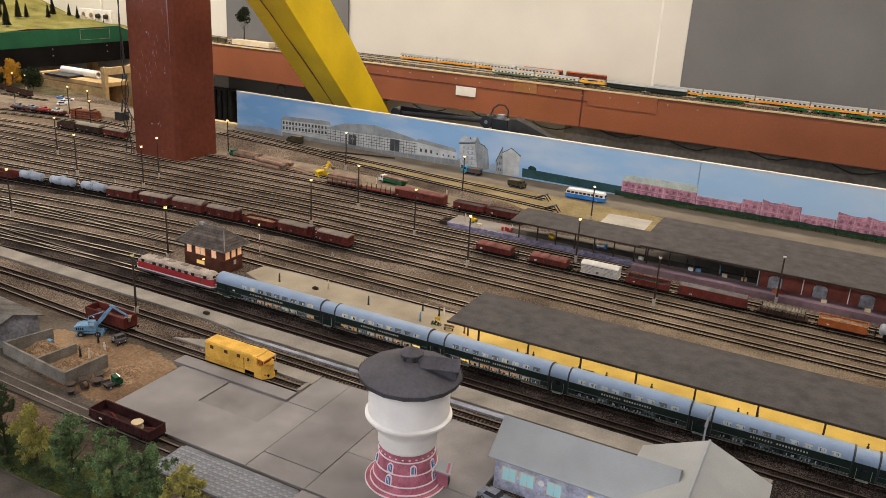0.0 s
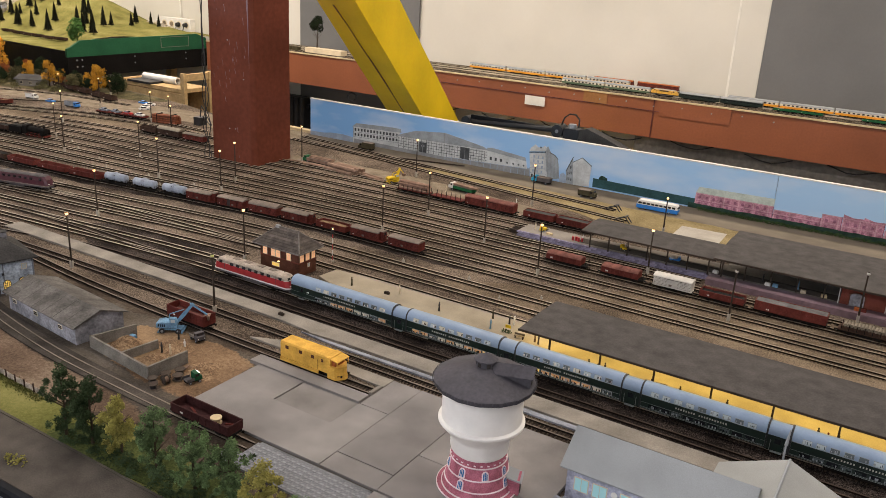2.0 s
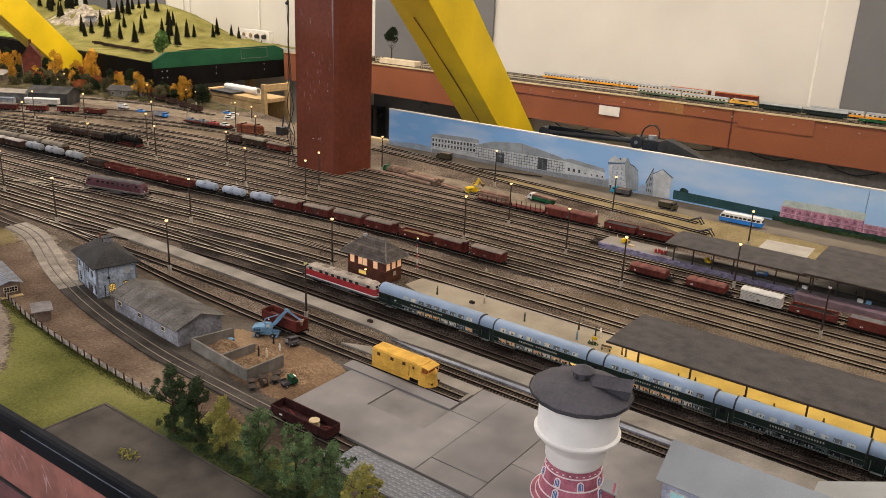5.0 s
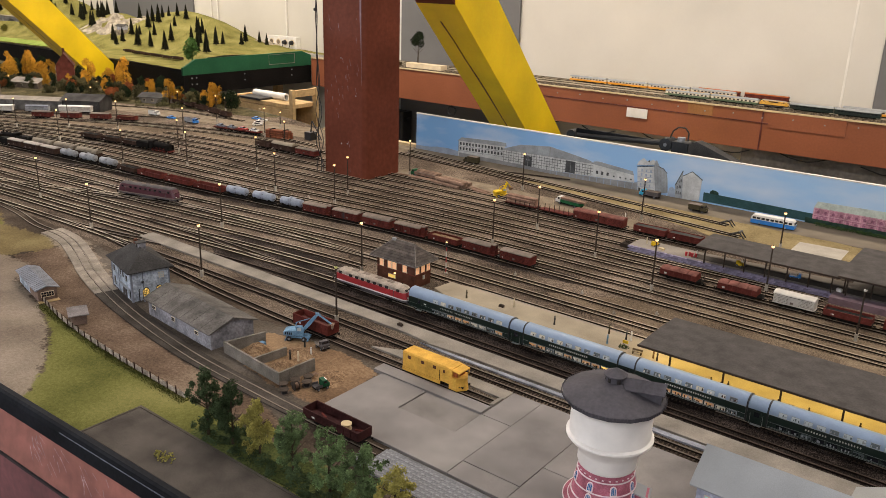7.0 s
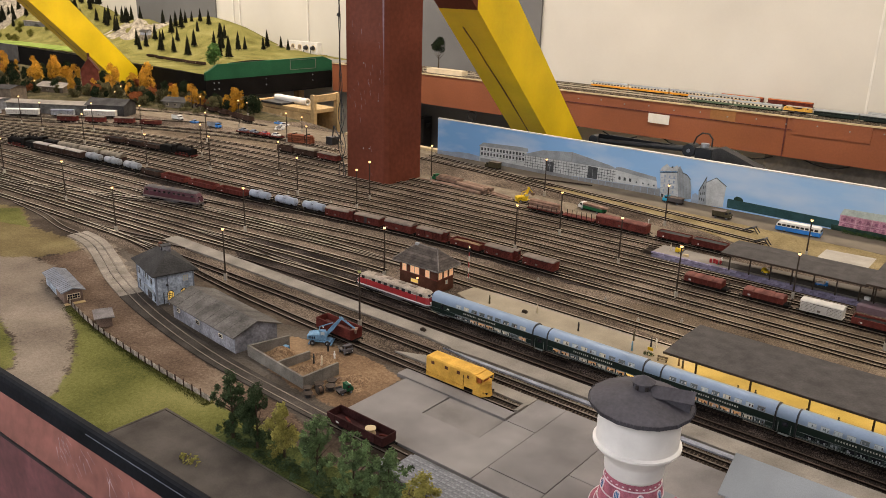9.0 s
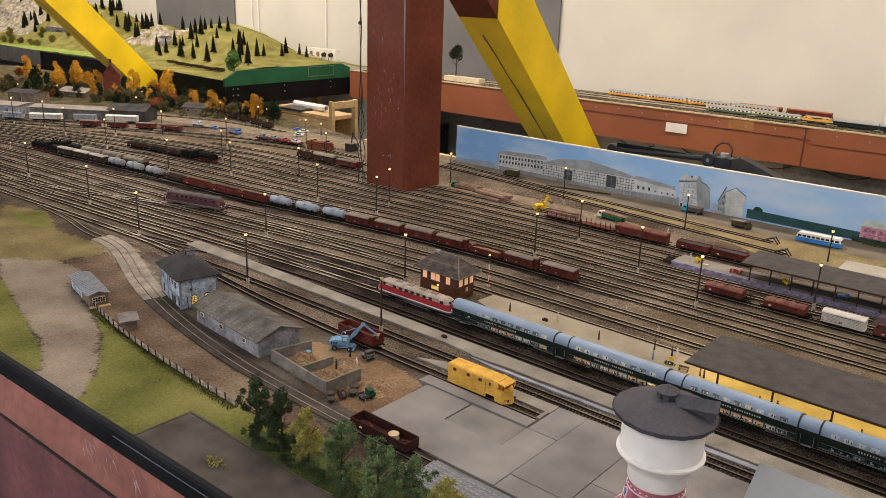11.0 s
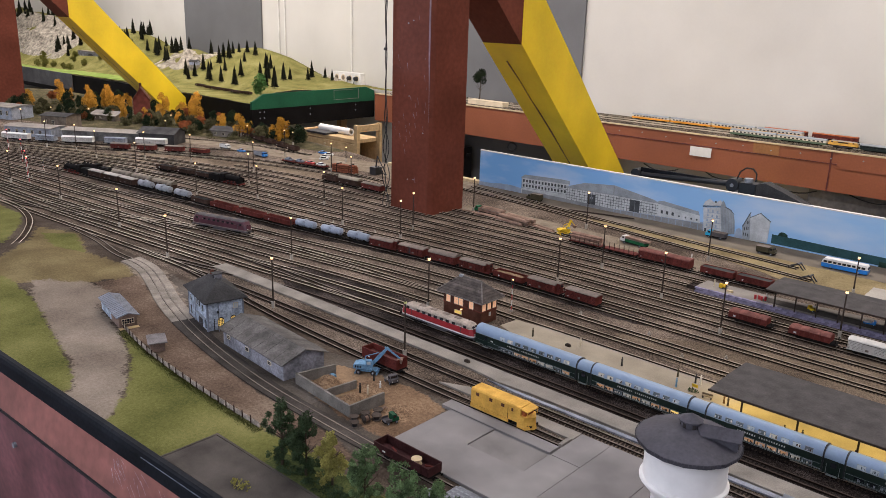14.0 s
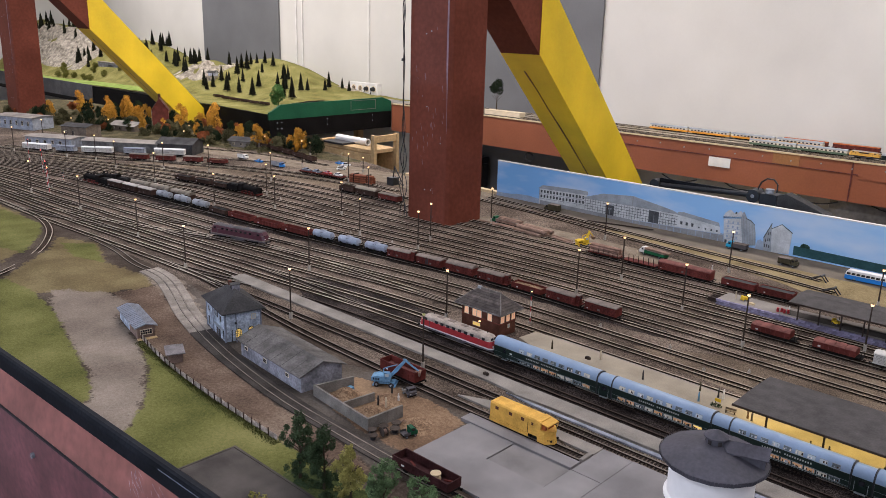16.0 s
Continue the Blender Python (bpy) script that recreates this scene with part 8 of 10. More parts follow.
for s in (-1, 1):
    Geo().add([(0, -0.14, 0.0885), (s * 0.09, -0.14, 0.049), (s * 0.09, 0.128, 0.049), (0, 0.128, 0.0885), (0, -0.14, 0.0865), (s * 0.09, -0.14, 0.047), (s * 0.09, 0.128, 0.047), (0, 0.128, 0.0865)],
              [(0, 1, 2, 3), (7, 6, 5, 4), (0, 4, 5, 1), (1, 5, 6, 2), (2, 6, 7, 3)]).ob("roof", "roof_wing", wing, label="pale grey roof slope")
Geo().cyl((0, -0.14, 0.0887), (0, 0.128, 0.0887), 0.0018, n=6).ob("ridge_cap", "roof_pale", wing)

# ---- water tower ----
tw = thing("water_tower", "white round water tower on a pink brick base with grey roof", "water tower", at=(-0.466, 0.862, 0))
Geo().lathe([(0.058, -0.001), (0.058, 0.006), (0.055, 0.008), (0.0505, 0.008)], 48).ob("foot_ring", "tower_brick", tw, smooth=True)
Geo().lathe([(0.0505, 0.008), (0.0485, 0.013), (0.0465, 0.018), (0.038, 0.064)], 48).ob("brick_base", "tower_brick", tw, smooth=True, label="pink-red brick base")
for r0, z in ((0.0575, 0.006), (0.0505, 0.0085), (0.0466, 0.0185), (0.0434, 0.0355), (0.0401, 0.0535)):
    Geo().lathe([(r0, z), (r0 + 0.0009, z + 0.0003), (r0 + 0.0007, z + 0.0015), (r0 - 0.0006, z + 0.0018)], 48).ob("trim_ring", "pink_trim", tw, smooth=True)
for k in range(26):
    u = k * math.tau / 26
    Geo().box(-0.0014, 0.0014, -0.0007, 0.0007, -0.0006, 0.0006).ob("trim_block", "pink_trim", tw, (0.0393 * math.cos(u), 0.0393 * math.sin(u), 0.0585), math.degrees(u) + 90)
Geo().lathe([(0.0385, 0.064), (0.04, 0.0655), (0.0415, 0.07), (0.0415, 0.086), (0.044, 0.091), (0.0585, 0.108), (0.0605, 0.1105), (0.0605, 0.1135), (0.0562, 0.1155), (0.056, 0.172)], 56).ob("tank", "tower_white", tw, smooth=True, label="smooth white tank drum")
n = 16
ringp = lambda r, z: [(r * math.cos(i * math.tau / n), r * math.sin(i * math.tau / n), z) for i in range(n)]
tr = Geo().rings([ringp(0.054, 0.1685), ringp(0.0695, 0.167), ringp(0.0705, 0.1695), ringp(0.0705, 0.1735), ringp(0.0685, 0.175), ringp(0.015, 0.193)]).ob("roof", "tower_roof", tw, label="dark grey faceted roof", smooth=True)
rimb = Geo()
for i in range(96):
    u = i * math.tau / 96
    rimb.cyl((0.071 * math.cos(u), 0.071 * math.sin(u), 0.1705), (0.071 * math.cos(u), 0.071 * math.sin(u), 0.174), 0.0006, n=4)
tagged(rimb.ob("rim_studs", "tower_roof", tr), kind="stuff")
Geo().lathe([(0.0126, 0.189), (0.0126, 0.2025)], 12).ob("lantern", "tower_roof", tw)
Geo().lathe([(0.0165, 0.2015), (0.0165, 0.2035), (0.0002, 0.2125)], 12).ob("lantern_roof", "tower_roof", tw)
for k in range(6):
    u = k * math.tau / 6 + 0.3
    Geo().box(-0.0024, 0.0024, -0.0004, 0.0004, 0.1935, 0.2005).ob("louvre", "roof_slate", tw, (0.0129 * math.cos(u), 0.0129 * math.sin(u), 0), math.degrees(u) + 90)
Geo().add([(0.02, -0.012, 0.185), (0.0645, -0.012, 0.174), (0.0645, 0.012, 0.174), (0.02, 0.012, 0.185), (0.0645, -0.012, 0.193), (0.0645, 0.012, 0.193), (0.0645, 0, 0.2005), (0.012, 0, 0.1985)],
               [(0, 1, 4), (2, 3, 5), (1, 2, 5, 6, 4), (0, 4, 6, 7), (3, 7, 6, 5)]).ob("dormer", "tower_roof", tw, (0, 0, 0), 16)
for s_ in (-1, 1):
    Geo().add([(0.006, 0, 0.2005), (0.0685, 0, 0.203), (0.0685, s_ * 0.0165, 0.192), (0.017, s_ * 0.0165, 0.1905), (0.006, 0, 0.199), (0.0685, 0, 0.2015), (0.0685, s_ * 0.0165, 0.1905), (0.017, s_ * 0.0165, 0.189)],
              [(0, 1, 2, 3), (7, 6, 5, 4), (1, 5, 6, 2), (2, 6, 7, 3), (3, 7, 4, 0)]).ob("dormer_roof", "tower_roof", tw, (0, 0, 0), 16)
Geo().box(0.0646, 0.0654, -0.0075, 0.0075, 0.178, 0.1905).ob("dormer_hatch", "roof_slate", tw, (0, 0, 0), 16)


def tower_window(deg, z, w, h):
    u = math.radians(deg)
    r = 0.0465 - (z - 0.018) * (0.0085 / 0.046)
    for grow, d, mm, nm in ((0.0016, 0.0010, "pink_trim", "window_surround"), (0.0, 0.0016, "blue_glass", "window")):
        pts = [(-w / 2 - grow, -grow), (w / 2 + grow, -grow), (w / 2 + grow, h * 0.7)] + [((w / 2 + grow) * math.cos(a_), h * 0.7 + (h * 0.3 + grow) * math.sin(a_)) for a_ in np.linspace(0.4, math.pi - 0.4, 5)] + [(-w / 2 - grow, h * 0.7)]
        m_ = len(pts)
        lean = -0.185
        Geo().add([(r + d + lean * v, q, v) for q, v in pts] + [(r - 0.003 + lean * v, q, v) for q, v in pts], [tuple(range(m_))] + [(i, m_ + i, m_ + (i + 1) % m_, (i + 1) % m_) for i in range(m_)]).ob(nm, mm, tw, (0, 0, z - 0.0), deg)
    for q in (-w / 6, w / 6):
        Geo().add([(r + 0.002, q - 0.0003, 0), (r + 0.002, q + 0.0003, 0), (r + 0.002 - 0.185 * h, q + 0.0003, h), (r + 0.002 - 0.185 * h, q - 0.0003, h)], [(0, 1, 2, 3)]).ob("glazing_bar", "pink_trim", tw, (0, 0, z), deg)


for k in range(8):
    tower_window(-92.6 + k * 45, 0.0395, 0.0062, 0.0105)
    if k % 2 == 0:
        tower_window(-92.6 + k * 45, 0.0212, 0.0064, 0.012)
pc = thing("tower_porch", "pink brick porch with pale sloping roof at the tower", "porch", at=(-0.466, 0.862, 0), rz=18)
Geo().box(0.042, 0.062, -0.012, 0.012, -0.001, 0.03).ob("wall", "tower_brick", pc)
Geo().add([(0.04, -0.0145, 0.0345), (0.065, -0.0145, 0.0285), (0.065, 0.0145, 0.0285), (0.04, 0.0145, 0.0345), (0.04, -0.0145, 0.0325), (0.065, -0.0145, 0.0265), (0.065, 0.0145, 0.0265), (0.04, 0.0145, 0.0325)], [(0, 1, 2, 3), (7, 6, 5, 4), (0, 4, 5, 1), (1, 5, 6, 2), (2, 6, 7, 3)]).ob("roof", "roof_pale", pc)
Geo().box(0.062, 0.0628, -0.006, 0.006, 0.001, 0.021).ob("door", "roof_slate", pc)

M["path_slab"] = mat("path_slab", (0.29, 0.25, 0.205), 0.85, 0.3, 400, 22, 0.2, each=0.05)
M["street_dark"] = mat("street_dark", (0.062, 0.052, 0.044), 0.85, 0.4, 400, 14, 0.3)
# ---- paved yard round the tower ----
plaza = thing("paved_yard", "grey concrete slab yard around the water tower", "pavement", kind="structure")
for pts, z in (([(-0.962, 0.764), (-0.6758, 0.764), (-0.6758, 0.936), (-0.735, 0.936), (-0.735, 0.862), (-0.857, 0.862), (-0.857, 0.936), (-0.962, 0.936)], 0.0055), (strip_(0.864, 0.936, -0.855, -0.737), 0.004),
               (strip_(0.938, 0.966, -0.985, -0.737), 0.0075),
               (strip_(0.764, 0.8046, -0.6745, -0.5718), 0.005), (strip_(0.806, 1.035, -0.6745, -0.5718), 0.0058), (strip_(0.764, 0.8682, -0.5702, -0.35), 0.0056), (strip_(0.8694, 1.035, -0.5702, -0.36), 0.006),
               (strip_(0.938, 1.035, -0.734, -0.6758), 0.0052), (strip_(0.6, 0.76, -0.572, 0.3), 0.0053), (strip_(0.76, 0.9, -0.347, 0.3), 0.0051)):
    Geo().prism(pts, -0.003, z).ob("slab", "slab_dark" if z == 0.004 else "slab", plaza)
Geo().prism([(-1.06, 1.012), (-0.96, 1.012), (-0.737, 1.008), (-0.737, 1.038), (-1.0, 1.038)], -0.003, 0.004).ob("slab", "kerb", plaza, label="pale concrete strip between the tracks")
Geo().box(-0.742, -0.735, 0.972, 1.0, 0.001, 0.009).ob("kerb_block", "concrete", plaza)
setts = thing("cobbled_ramp", "pale bluish cobbled ramp beside the siding", "pavement", kind="structure")
Geo().prism([(-0.812, 0.69), (-0.575, 0.69), (-0.575, 0.7585), (-0.782, 0.7585), (-0.782, 0.72), (-0.812, 0.72)], -0.003, 0.0042).ob("bedding", "cobble_bed", setts)
cb = bpy.data.meshes.new("cobble")
g = Geo().box(-0.0047, 0.0047, -0.0042, 0.0042, -0.001, 0.0004)
cb.from_pydata(g.v, [], g.f)
cb.materials.append(M["cobble"])
for i in range(24):
    for j in range(7):
        x, y = -0.8 + i * 0.0098, 0.697 + j * 0.0088
        if x < -0.782 and y > 0.715:
            continue
        o = new("cobble", cb)
        o.parent = setts
        o.location = (x + random.uniform(-0.0004, 0.0004), y, 0.0042 + random.uniform(0, 0.0004))
kb = thing("parking_kerb", "dark low kerb round the parking ground", "kerb", kind="structure")
Geo().box(-1.19, 1.25, 0.5795, 0.5835, -0.002, 0.0032).ob("kerbstone", "asphalt", kb, rz=0)
Geo().box(-1.1935, -1.1898, 0.47, 0.5835, -0.002, 0.0032).ob("kerbstone", "asphalt", kb)
# the curved siding: concrete slabs near its far end, dark street further on
crossing = thing("siding_paving", "pale concrete slabs and dark street set round the curved siding", "pavement", kind="structure")
pave = smooth_line(LINE_D, 0.024)
for (xa, ya), (xb, yb) in zip(pave, pave[1:]):
    if xa < -2.24 or xb > -0.95 and xa > -0.95:
        continue
    d = Vector((xb - xa, yb - ya, 0)).normalized()
    nrm_ = Vector((-d.y, d.x, 0))
    slabs = min(xa, xb) < -1.72
    wide = interp(xa, (-1.75, -1.55, -1.2, -0.95), (0.03, 0.025, 0.02, 0.017))
    for u0, u1 in ((-wide, -0.0112), (-0.0072, 0.0072), (0.0112, wide)):
        gap = 0.0004 if slabs else -0.0001
        q = [Vector((xa, ya, 0)) + d * gap + nrm_ * u0, Vector((xb, yb, 0)) - d * gap + nrm_ * u0, Vector((xb, yb, 0)) - d * gap + nrm_ * u1, Vector((xa, ya, 0)) + d * gap + nrm_ * u1]
        z_ = 0.0034 + (random.uniform(-0.0002, 0.0002) if slabs else 0)
        Geo().add([(p.x, p.y, z) for z in (0.0, z_) for p in q], [(4, 5, 6, 7), (0, 1, 5, 4), (1, 2, 6, 5), (2, 3, 7, 6), (3, 0, 4, 7)]).ob("slab" if slabs else "street_piece", "path_slab" if slabs else "street_dark", crossing)

# ---- far buildings on the left ----
for x, y, rz_, ln, dp, ev, rd, wm, rm, nm, lb in ((-4.37, 1.93, 33, 0.44, 0.12, 0.05, 0.058, "wall_drab", "roof_tan", "warehouse", "long warehouse with tan flat-pitched roof"),
                                                  (-4.1, 2.11, 33, 0.2, 0.13, 0.058, 0.082, "roof_grey", "roof_grey", "warehouse", "dark shed with black felt roof"),
                                                  (-4.75, 1.71, 28, 0.3, 0.12, 0.05, 0.056, "wall_pale", "roof_tan", "warehouse", "pale blue-grey store with flat tan roof"),
                                                  (-4.9, 1.92, 28, 0.17, 0.13, 0.08, 0.092, "wood_old", "roof_grey", "workshop", "grey timbered workshop with dark roof"),
                                                  (-5.6, 1.86, 20, 0.32, 0.16, 0.075, 0.083, "wall_pale", "roof_tan", "factory_hall", "pale blue-grey hall with flat tan roof"),
                                                  (-5.12, 2.32, 20, 0.2, 0.12, 0.035, 0.055, "wood_old", "roof_tan", "barn", "low wooden barn with tan roof"),
                                                  (-4.1, 2.52, 25, 0.16, 0.1, 0.035, 0.052, "concrete", "roof_grey", "barn", "small grey barn among the bushes")):
    t = gable_shed(nm, lb, (x, y, 0), rz_, ln, dp, ev, rd, wm, rm, 0.008, 5, "building")
    for k in range(int(ln / 0.05) if wm == "wall_pale" else 0 if nm == "warehouse" else 2):
        lit_window(t, -ln / 2 + 0.03 + k * 0.05, -dp / 2, ev * 0.35, 0.014, ev * 0.35, "y", "window_dark", 2, 2)
rh = gable_shed("brick_house", "tall dark red brick house with steep roof", (-5.1, 2.53, 0), -30, 0.12, 0.1, 0.125, 0.195, "brick_red", "brick_dark", 0.008, 3, "house")
for k in range(3):
    for z in (0.02, 0.055, 0.09):
        lit_window(rh, -0.042 + k * 0.042, -0.055, z, 0.014, 0.022, "y", "window_dark", 2, 2)
Geo().box(-0.04, -0.026, -0.01, 0.005, 0.16, 0.22).ob("chimney", "brick_dark", rh)

# ---- lamps and signals ----


def yard_lamp(height=0.132, label="tall thin yard lamp with a glowing head", bulb_m="bulb"):
    l = thing("yard_lamp", label, "street lamp", "yard lamps")
    Geo().cyl((0, 0, 0.015), (0, 0, height), 0.0022, 0.0016, 8).ob("mast", "post", l)
    Geo().box(-0.0032, 0.0032, -0.0032, 0.0032, -0.001, 0.017).ob("base", "post_base", l, label="pale concrete base")
    Geo().cyl((0, 0, height + 0.0006), (0, 0, height + 0.0024), 0.003, 0.0012, 10).ob("shade", "post", l)
    Geo().lathe([(0.0036 * math.sin(u) + 0.0001, height - 0.0022 - 0.0036 * math.cos(u)) for u in np.linspace(0, math.pi, 9)], 12).ob("bulb", bulb_m, l, smooth=True)
    return l


LAMPS = ((-1.64, 1.03), (-2.19, 1.055), (-2.61, 1.118), (-3.12, 1.144), (-3.56, 1.131), (-1.372, 1.31), (-1.93, 1.31), (-1.26, 1.72), (-0.77, 1.69), (-0.99, 1.815), (-1.248, 1.935),
         (-1.537, 2.3), (-1.06, 2.25), (-1.967, 2.19), (-1.875, 1.71), (-1.93, 1.825), (-2.145, 1.694), (-2.41, 1.832), (-2.858, 1.559), (-2.666, 1.709), (-2.907, 1.837), (-3.15, 2.03),
         (-2.909, 2.288), (-2.591, 2.128), (-3.363, 2.367), (-3.51, 1.927), (-3.45, 1.62), (-3.709, 1.8), (-3.876, 1.64), (-4.13, 1.658), (-4.33, 1.595), (-4.67, 1.46), (-4.9, 1.7))
for x, y in LAMPS:
    spawn("lamp", yard_lamp, (x, y, 0), random.uniform(0, 90))
spawn("lamp_mid", lambda: yard_lamp(0.116), (-0.558, 1.885, 0), 0)
spawn("lamp_grey", lambda: yard_lamp(0.118, "tall thin yard lamp with an unlit white head", "bulb_grey"), (-0.078, 1.893, 0), 0)
spawn("lamp_grey", None, (-0.317, 1.712, 0), 0)
spawn("lamp_low", lambda: yard_lamp(0.108), (-0.634, 2.249, 0), 0)
spawn("lamp_off", lambda: yard_lamp(0.128, "tall thin yard lamp with an unlit yellowish head", "bulb_off"), (-1.2, 1.053, 0), 0)
tall = thing("station_lamp", "pale curved lamp post behind the service building", "street lamp", at=(-0.1, 1.072, 0))
Geo().cyl((0, 0, 0), (0, 0, 0.1), 0.0022, 0.0014, 8).ob("mast", "roof_pale", tall)
Geo().cyl((0, 0, 0.1), (0.002, 0, 0.125), 0.0024, 0.0008, 8).ob("head", "roof_pale", tall)
for k, (x, y) in enumerate(((-4.4, 2.3), (-5.15, 2.2), (-4.6, 2.45), (-3.6, 2.6), (-3.95, 2.55), (-5.35, 2.05), (-3.05, 2.5))):
    spawn("lamp_short", lambda: yard_lamp(0.075, "short street lamp with a warm glowing head"), (x, y, 0), 0)


def signal(colors, height=0.1):
    s = thing("railway_signal", "slender railway signal mast with coloured light", "railway signal", "signals")
    for k in range(5):
        Geo().cyl((0, 0, height * k / 5), (0, 0, height * (k + 1) / 5), 0.0014, n=8).ob("mast_band", "white" if k % 2 else "loco_red", s)
    Geo().box(-0.0035, 0.0035, -0.002, 0.002, height - 0.004, height + 0.012).ob("signal_head", "black", s)
    for k, c in enumerate(colors):
        Geo().cyl((0.0, -0.002, height + 0.009 - 0.005 * k), (0, -0.0038, height + 0.009 - 0.005 * k), 0.0018, n=10).ob("light", c, s)
    Geo().box(-0.004, 0.004, -0.004, 0.004, -0.001, 0.004).ob("base", "post_base", s)
    return s


for x, y, key, cols, hh in ((-3.64, 1.228, "sig_red", ("bulb_red",), 0.1), (-3.95, 1.33, "sig_red", None, 0), (-4.3, 1.4, "sig_red", None, 0), (-3.72, 1.327, "sig_low", ("bulb_off",), 0.035), (-3.5, 1.18, "sig_amber", ("bulb_yellow", "bulb_red"), 0.1), (-1.213, 1.448, "sig_band", ("bulb",), 0.075)):
    spawn(key, lambda: signal(cols, hh), (x, y, 0), 45)

# ---- trees ----


def leaf_crown(name, material, parent, shape, count, size, seed, at=(0, 0, 0), clump=0.0, hubs=20):
    """A crown of many small leaf clumps; shape gives a centre and a radius for each lobe."""
    rnd = random.Random(seed)
    g = Geo()
    total = sum(r ** 2 for *_, r in shape)
    for cx, cy, cz, r in shape:
        centres = [Vector((rnd.gauss(0, 1), rnd.gauss(0, 1), rnd.gauss(0, 1))).normalized() * rnd.uniform(0.6, 1.05) for _ in range(hubs)]
        for _ in range(int(count * r * r / total)):
            d = Vector((rnd.gauss(0, 1), rnd.gauss(0, 1), rnd.gauss(0, 1))).normalized()
            if clump:
                hub = Vector((cx, cy, cz)) + rnd.choice(centres) * r
                p = hub + d * clump * rnd.uniform(0.3, 1.0)
            else:
                p = Vector((cx, cy, cz)) + d * r * (rnd.uniform(0.45, 1.0) ** 0.6) * (1 + 0.3 * noise.noise(d * 2.3 + Vector((seed, cx * 50, cz * 50))))
            u = Vector((rnd.gauss(0, 1), rnd.gauss(0, 1), rnd.gauss(0, 1))).normalized()
            v = u.orthogonal().normalized()
            w = u.cross(v)
            s = size * rnd.uniform(0.6, 1.25)
            k = len(g.v)
            g.v += [tuple(p + v * s), tuple(p + w * s * 0.8), tuple(p - v * s), tuple(p - w * s * 0.8), tuple(p + u * s * 0.7)]
            g.f += [(k, k + 1, k + 4), (k + 1, k + 2, k + 4), (k + 2, k + 3, k + 4), (k + 3, k, k + 4), (k + 3, k + 2, k + 1, k)]
    return g.ob(name, material, parent, at)


def broadleaf(label, height, spread, material, seed, count=900, size=0.0022, slim=1.0, group="trees", clump=0.0, low=0.22, hubs=20):
    t = thing("tree", label, "tree", group)
    rnd = random.Random(seed)
    g = Geo().cyl((0, 0, -0.002), (0.001, 0.001, height * 0.35), height * 0.022, height * 0.014, 7)
    g.cyl((0.001, 0.001, height * 0.35), (0, 0, height * 0.8), height * 0.014, height * 0.004, 6)
    for k in range(7):
        u = rnd.uniform(0, math.tau)
        z0 = height * rnd.uniform(0.25, 0.6)
        g.cyl((0, 0, z0), (spread * 0.7 * math.cos(u), spread * 0.7 * math.sin(u), z0 + height * 0.16), height * 0.008, height * 0.003, 5)
    g.ob("trunk", "trunk", t)
    lobes = []
    for k in range(11):
        z = height * (low + (0.9 - low) * (k / 10) ** 0.9)
        taper = math.sin(math.pi * min(1, (0.25 + 0.68 * (k / 10)))) * slim
        u = rnd.uniform(0, math.tau)
        lobes.append((spread * 0.55 * taper * math.cos(u), spread * 0.55 * taper * math.sin(u), z, spread * (0.28 + 0.34 * taper)))
    leaf_crown("crown", material, t, lobes, count, size, seed, clump=clump, hubs=hubs)
    return t


def spruce(height, seed, label="small dark green model spruce"):
    t = thing("spruce", label, "tree", "spruces")
    rnd = random.Random(seed)
    Geo().cyl((0, 0, -0.004), (0, 0, height * 0.9), height * 0.02, height * 0.004, 6).ob("trunk", "trunk", t)
    g = Geo()
    tiers = 9
    for k in range(tiers):
        z = height * (0.1 + 0.86 * k / tiers)
        r = height * 0.175 * (1 - k / tiers) ** 0.85 + height * 0.015
        m_ = 11
        off = rnd.uniform(0, 1)
        tip = (rnd.uniform(-1, 1) * height * 0.006, rnd.uniform(-1, 1) * height * 0.006, z + height * 0.2)
        ring = [((r * (1.1 if i % 2 else 0.62) * rnd.uniform(0.8, 1.15)) * math.cos((i + off) * math.tau / (2 * m_)), (r * (1.1 if i % 2 else 0.62) * rnd.uniform(0.8, 1.15)) * math.sin((i + off) * math.tau / (2 * m_)),
                 z - (height * 0.022 if i % 2 else 0)) for i in range(2 * m_)]
        n_ = len(ring)
        g.add(ring + [tip, (0, 0, z + height * 0.03)], [(i, (i + 1) % n_, n_) for i in range(n_)] + [((i + 1) % n_, i, n_ + 1) for i in range(n_)])
    g.ob("crown", "needles", t)
    return t


NEAR = ((-1.033, 0.602, 0.126, 0.027, "leaf_dark", 1), (-0.98, 0.609, 0.118, 0.026, "leaf_dark", 1), (-0.928, 0.62, 0.098, 0.025, "leaf_olive", 0), (-0.853, 0.621, 0.107, 0.031, "leaf_pale", 0), (-0.776, 0.622, 0.112, 0.033, "leaf_pale", 0),
        (-0.722, 0.635, 0.09, 0.032, "leaf_pale", 0), (-0.655, 0.625, 0.092, 0.028, "leaf_olive", 0), (-0.585, 0.615, 0.08, 0.03, "leaf_pale", 0))
labels = {"leaf_dark": "dark green bushy model tree by the parking ground", "leaf_olive": "yellow-olive autumn model tree by the siding", "leaf_pale": "grey-green leafy model tree by the siding", "leaf_green": "green leafy model tree by the siding"}
for k, (x, y, hgt, sp, mm, _) in enumerate(NEAR):
    t = broadleaf(labels[mm], hgt * 0.98, sp, mm, 100 + k, 6200, 0.0015, group="trees by the parking ground", clump=0.0062, low=0.16, hubs=8)
    t.matrix_basis = pose(x, y, 0, 0, 0, 40 * k)
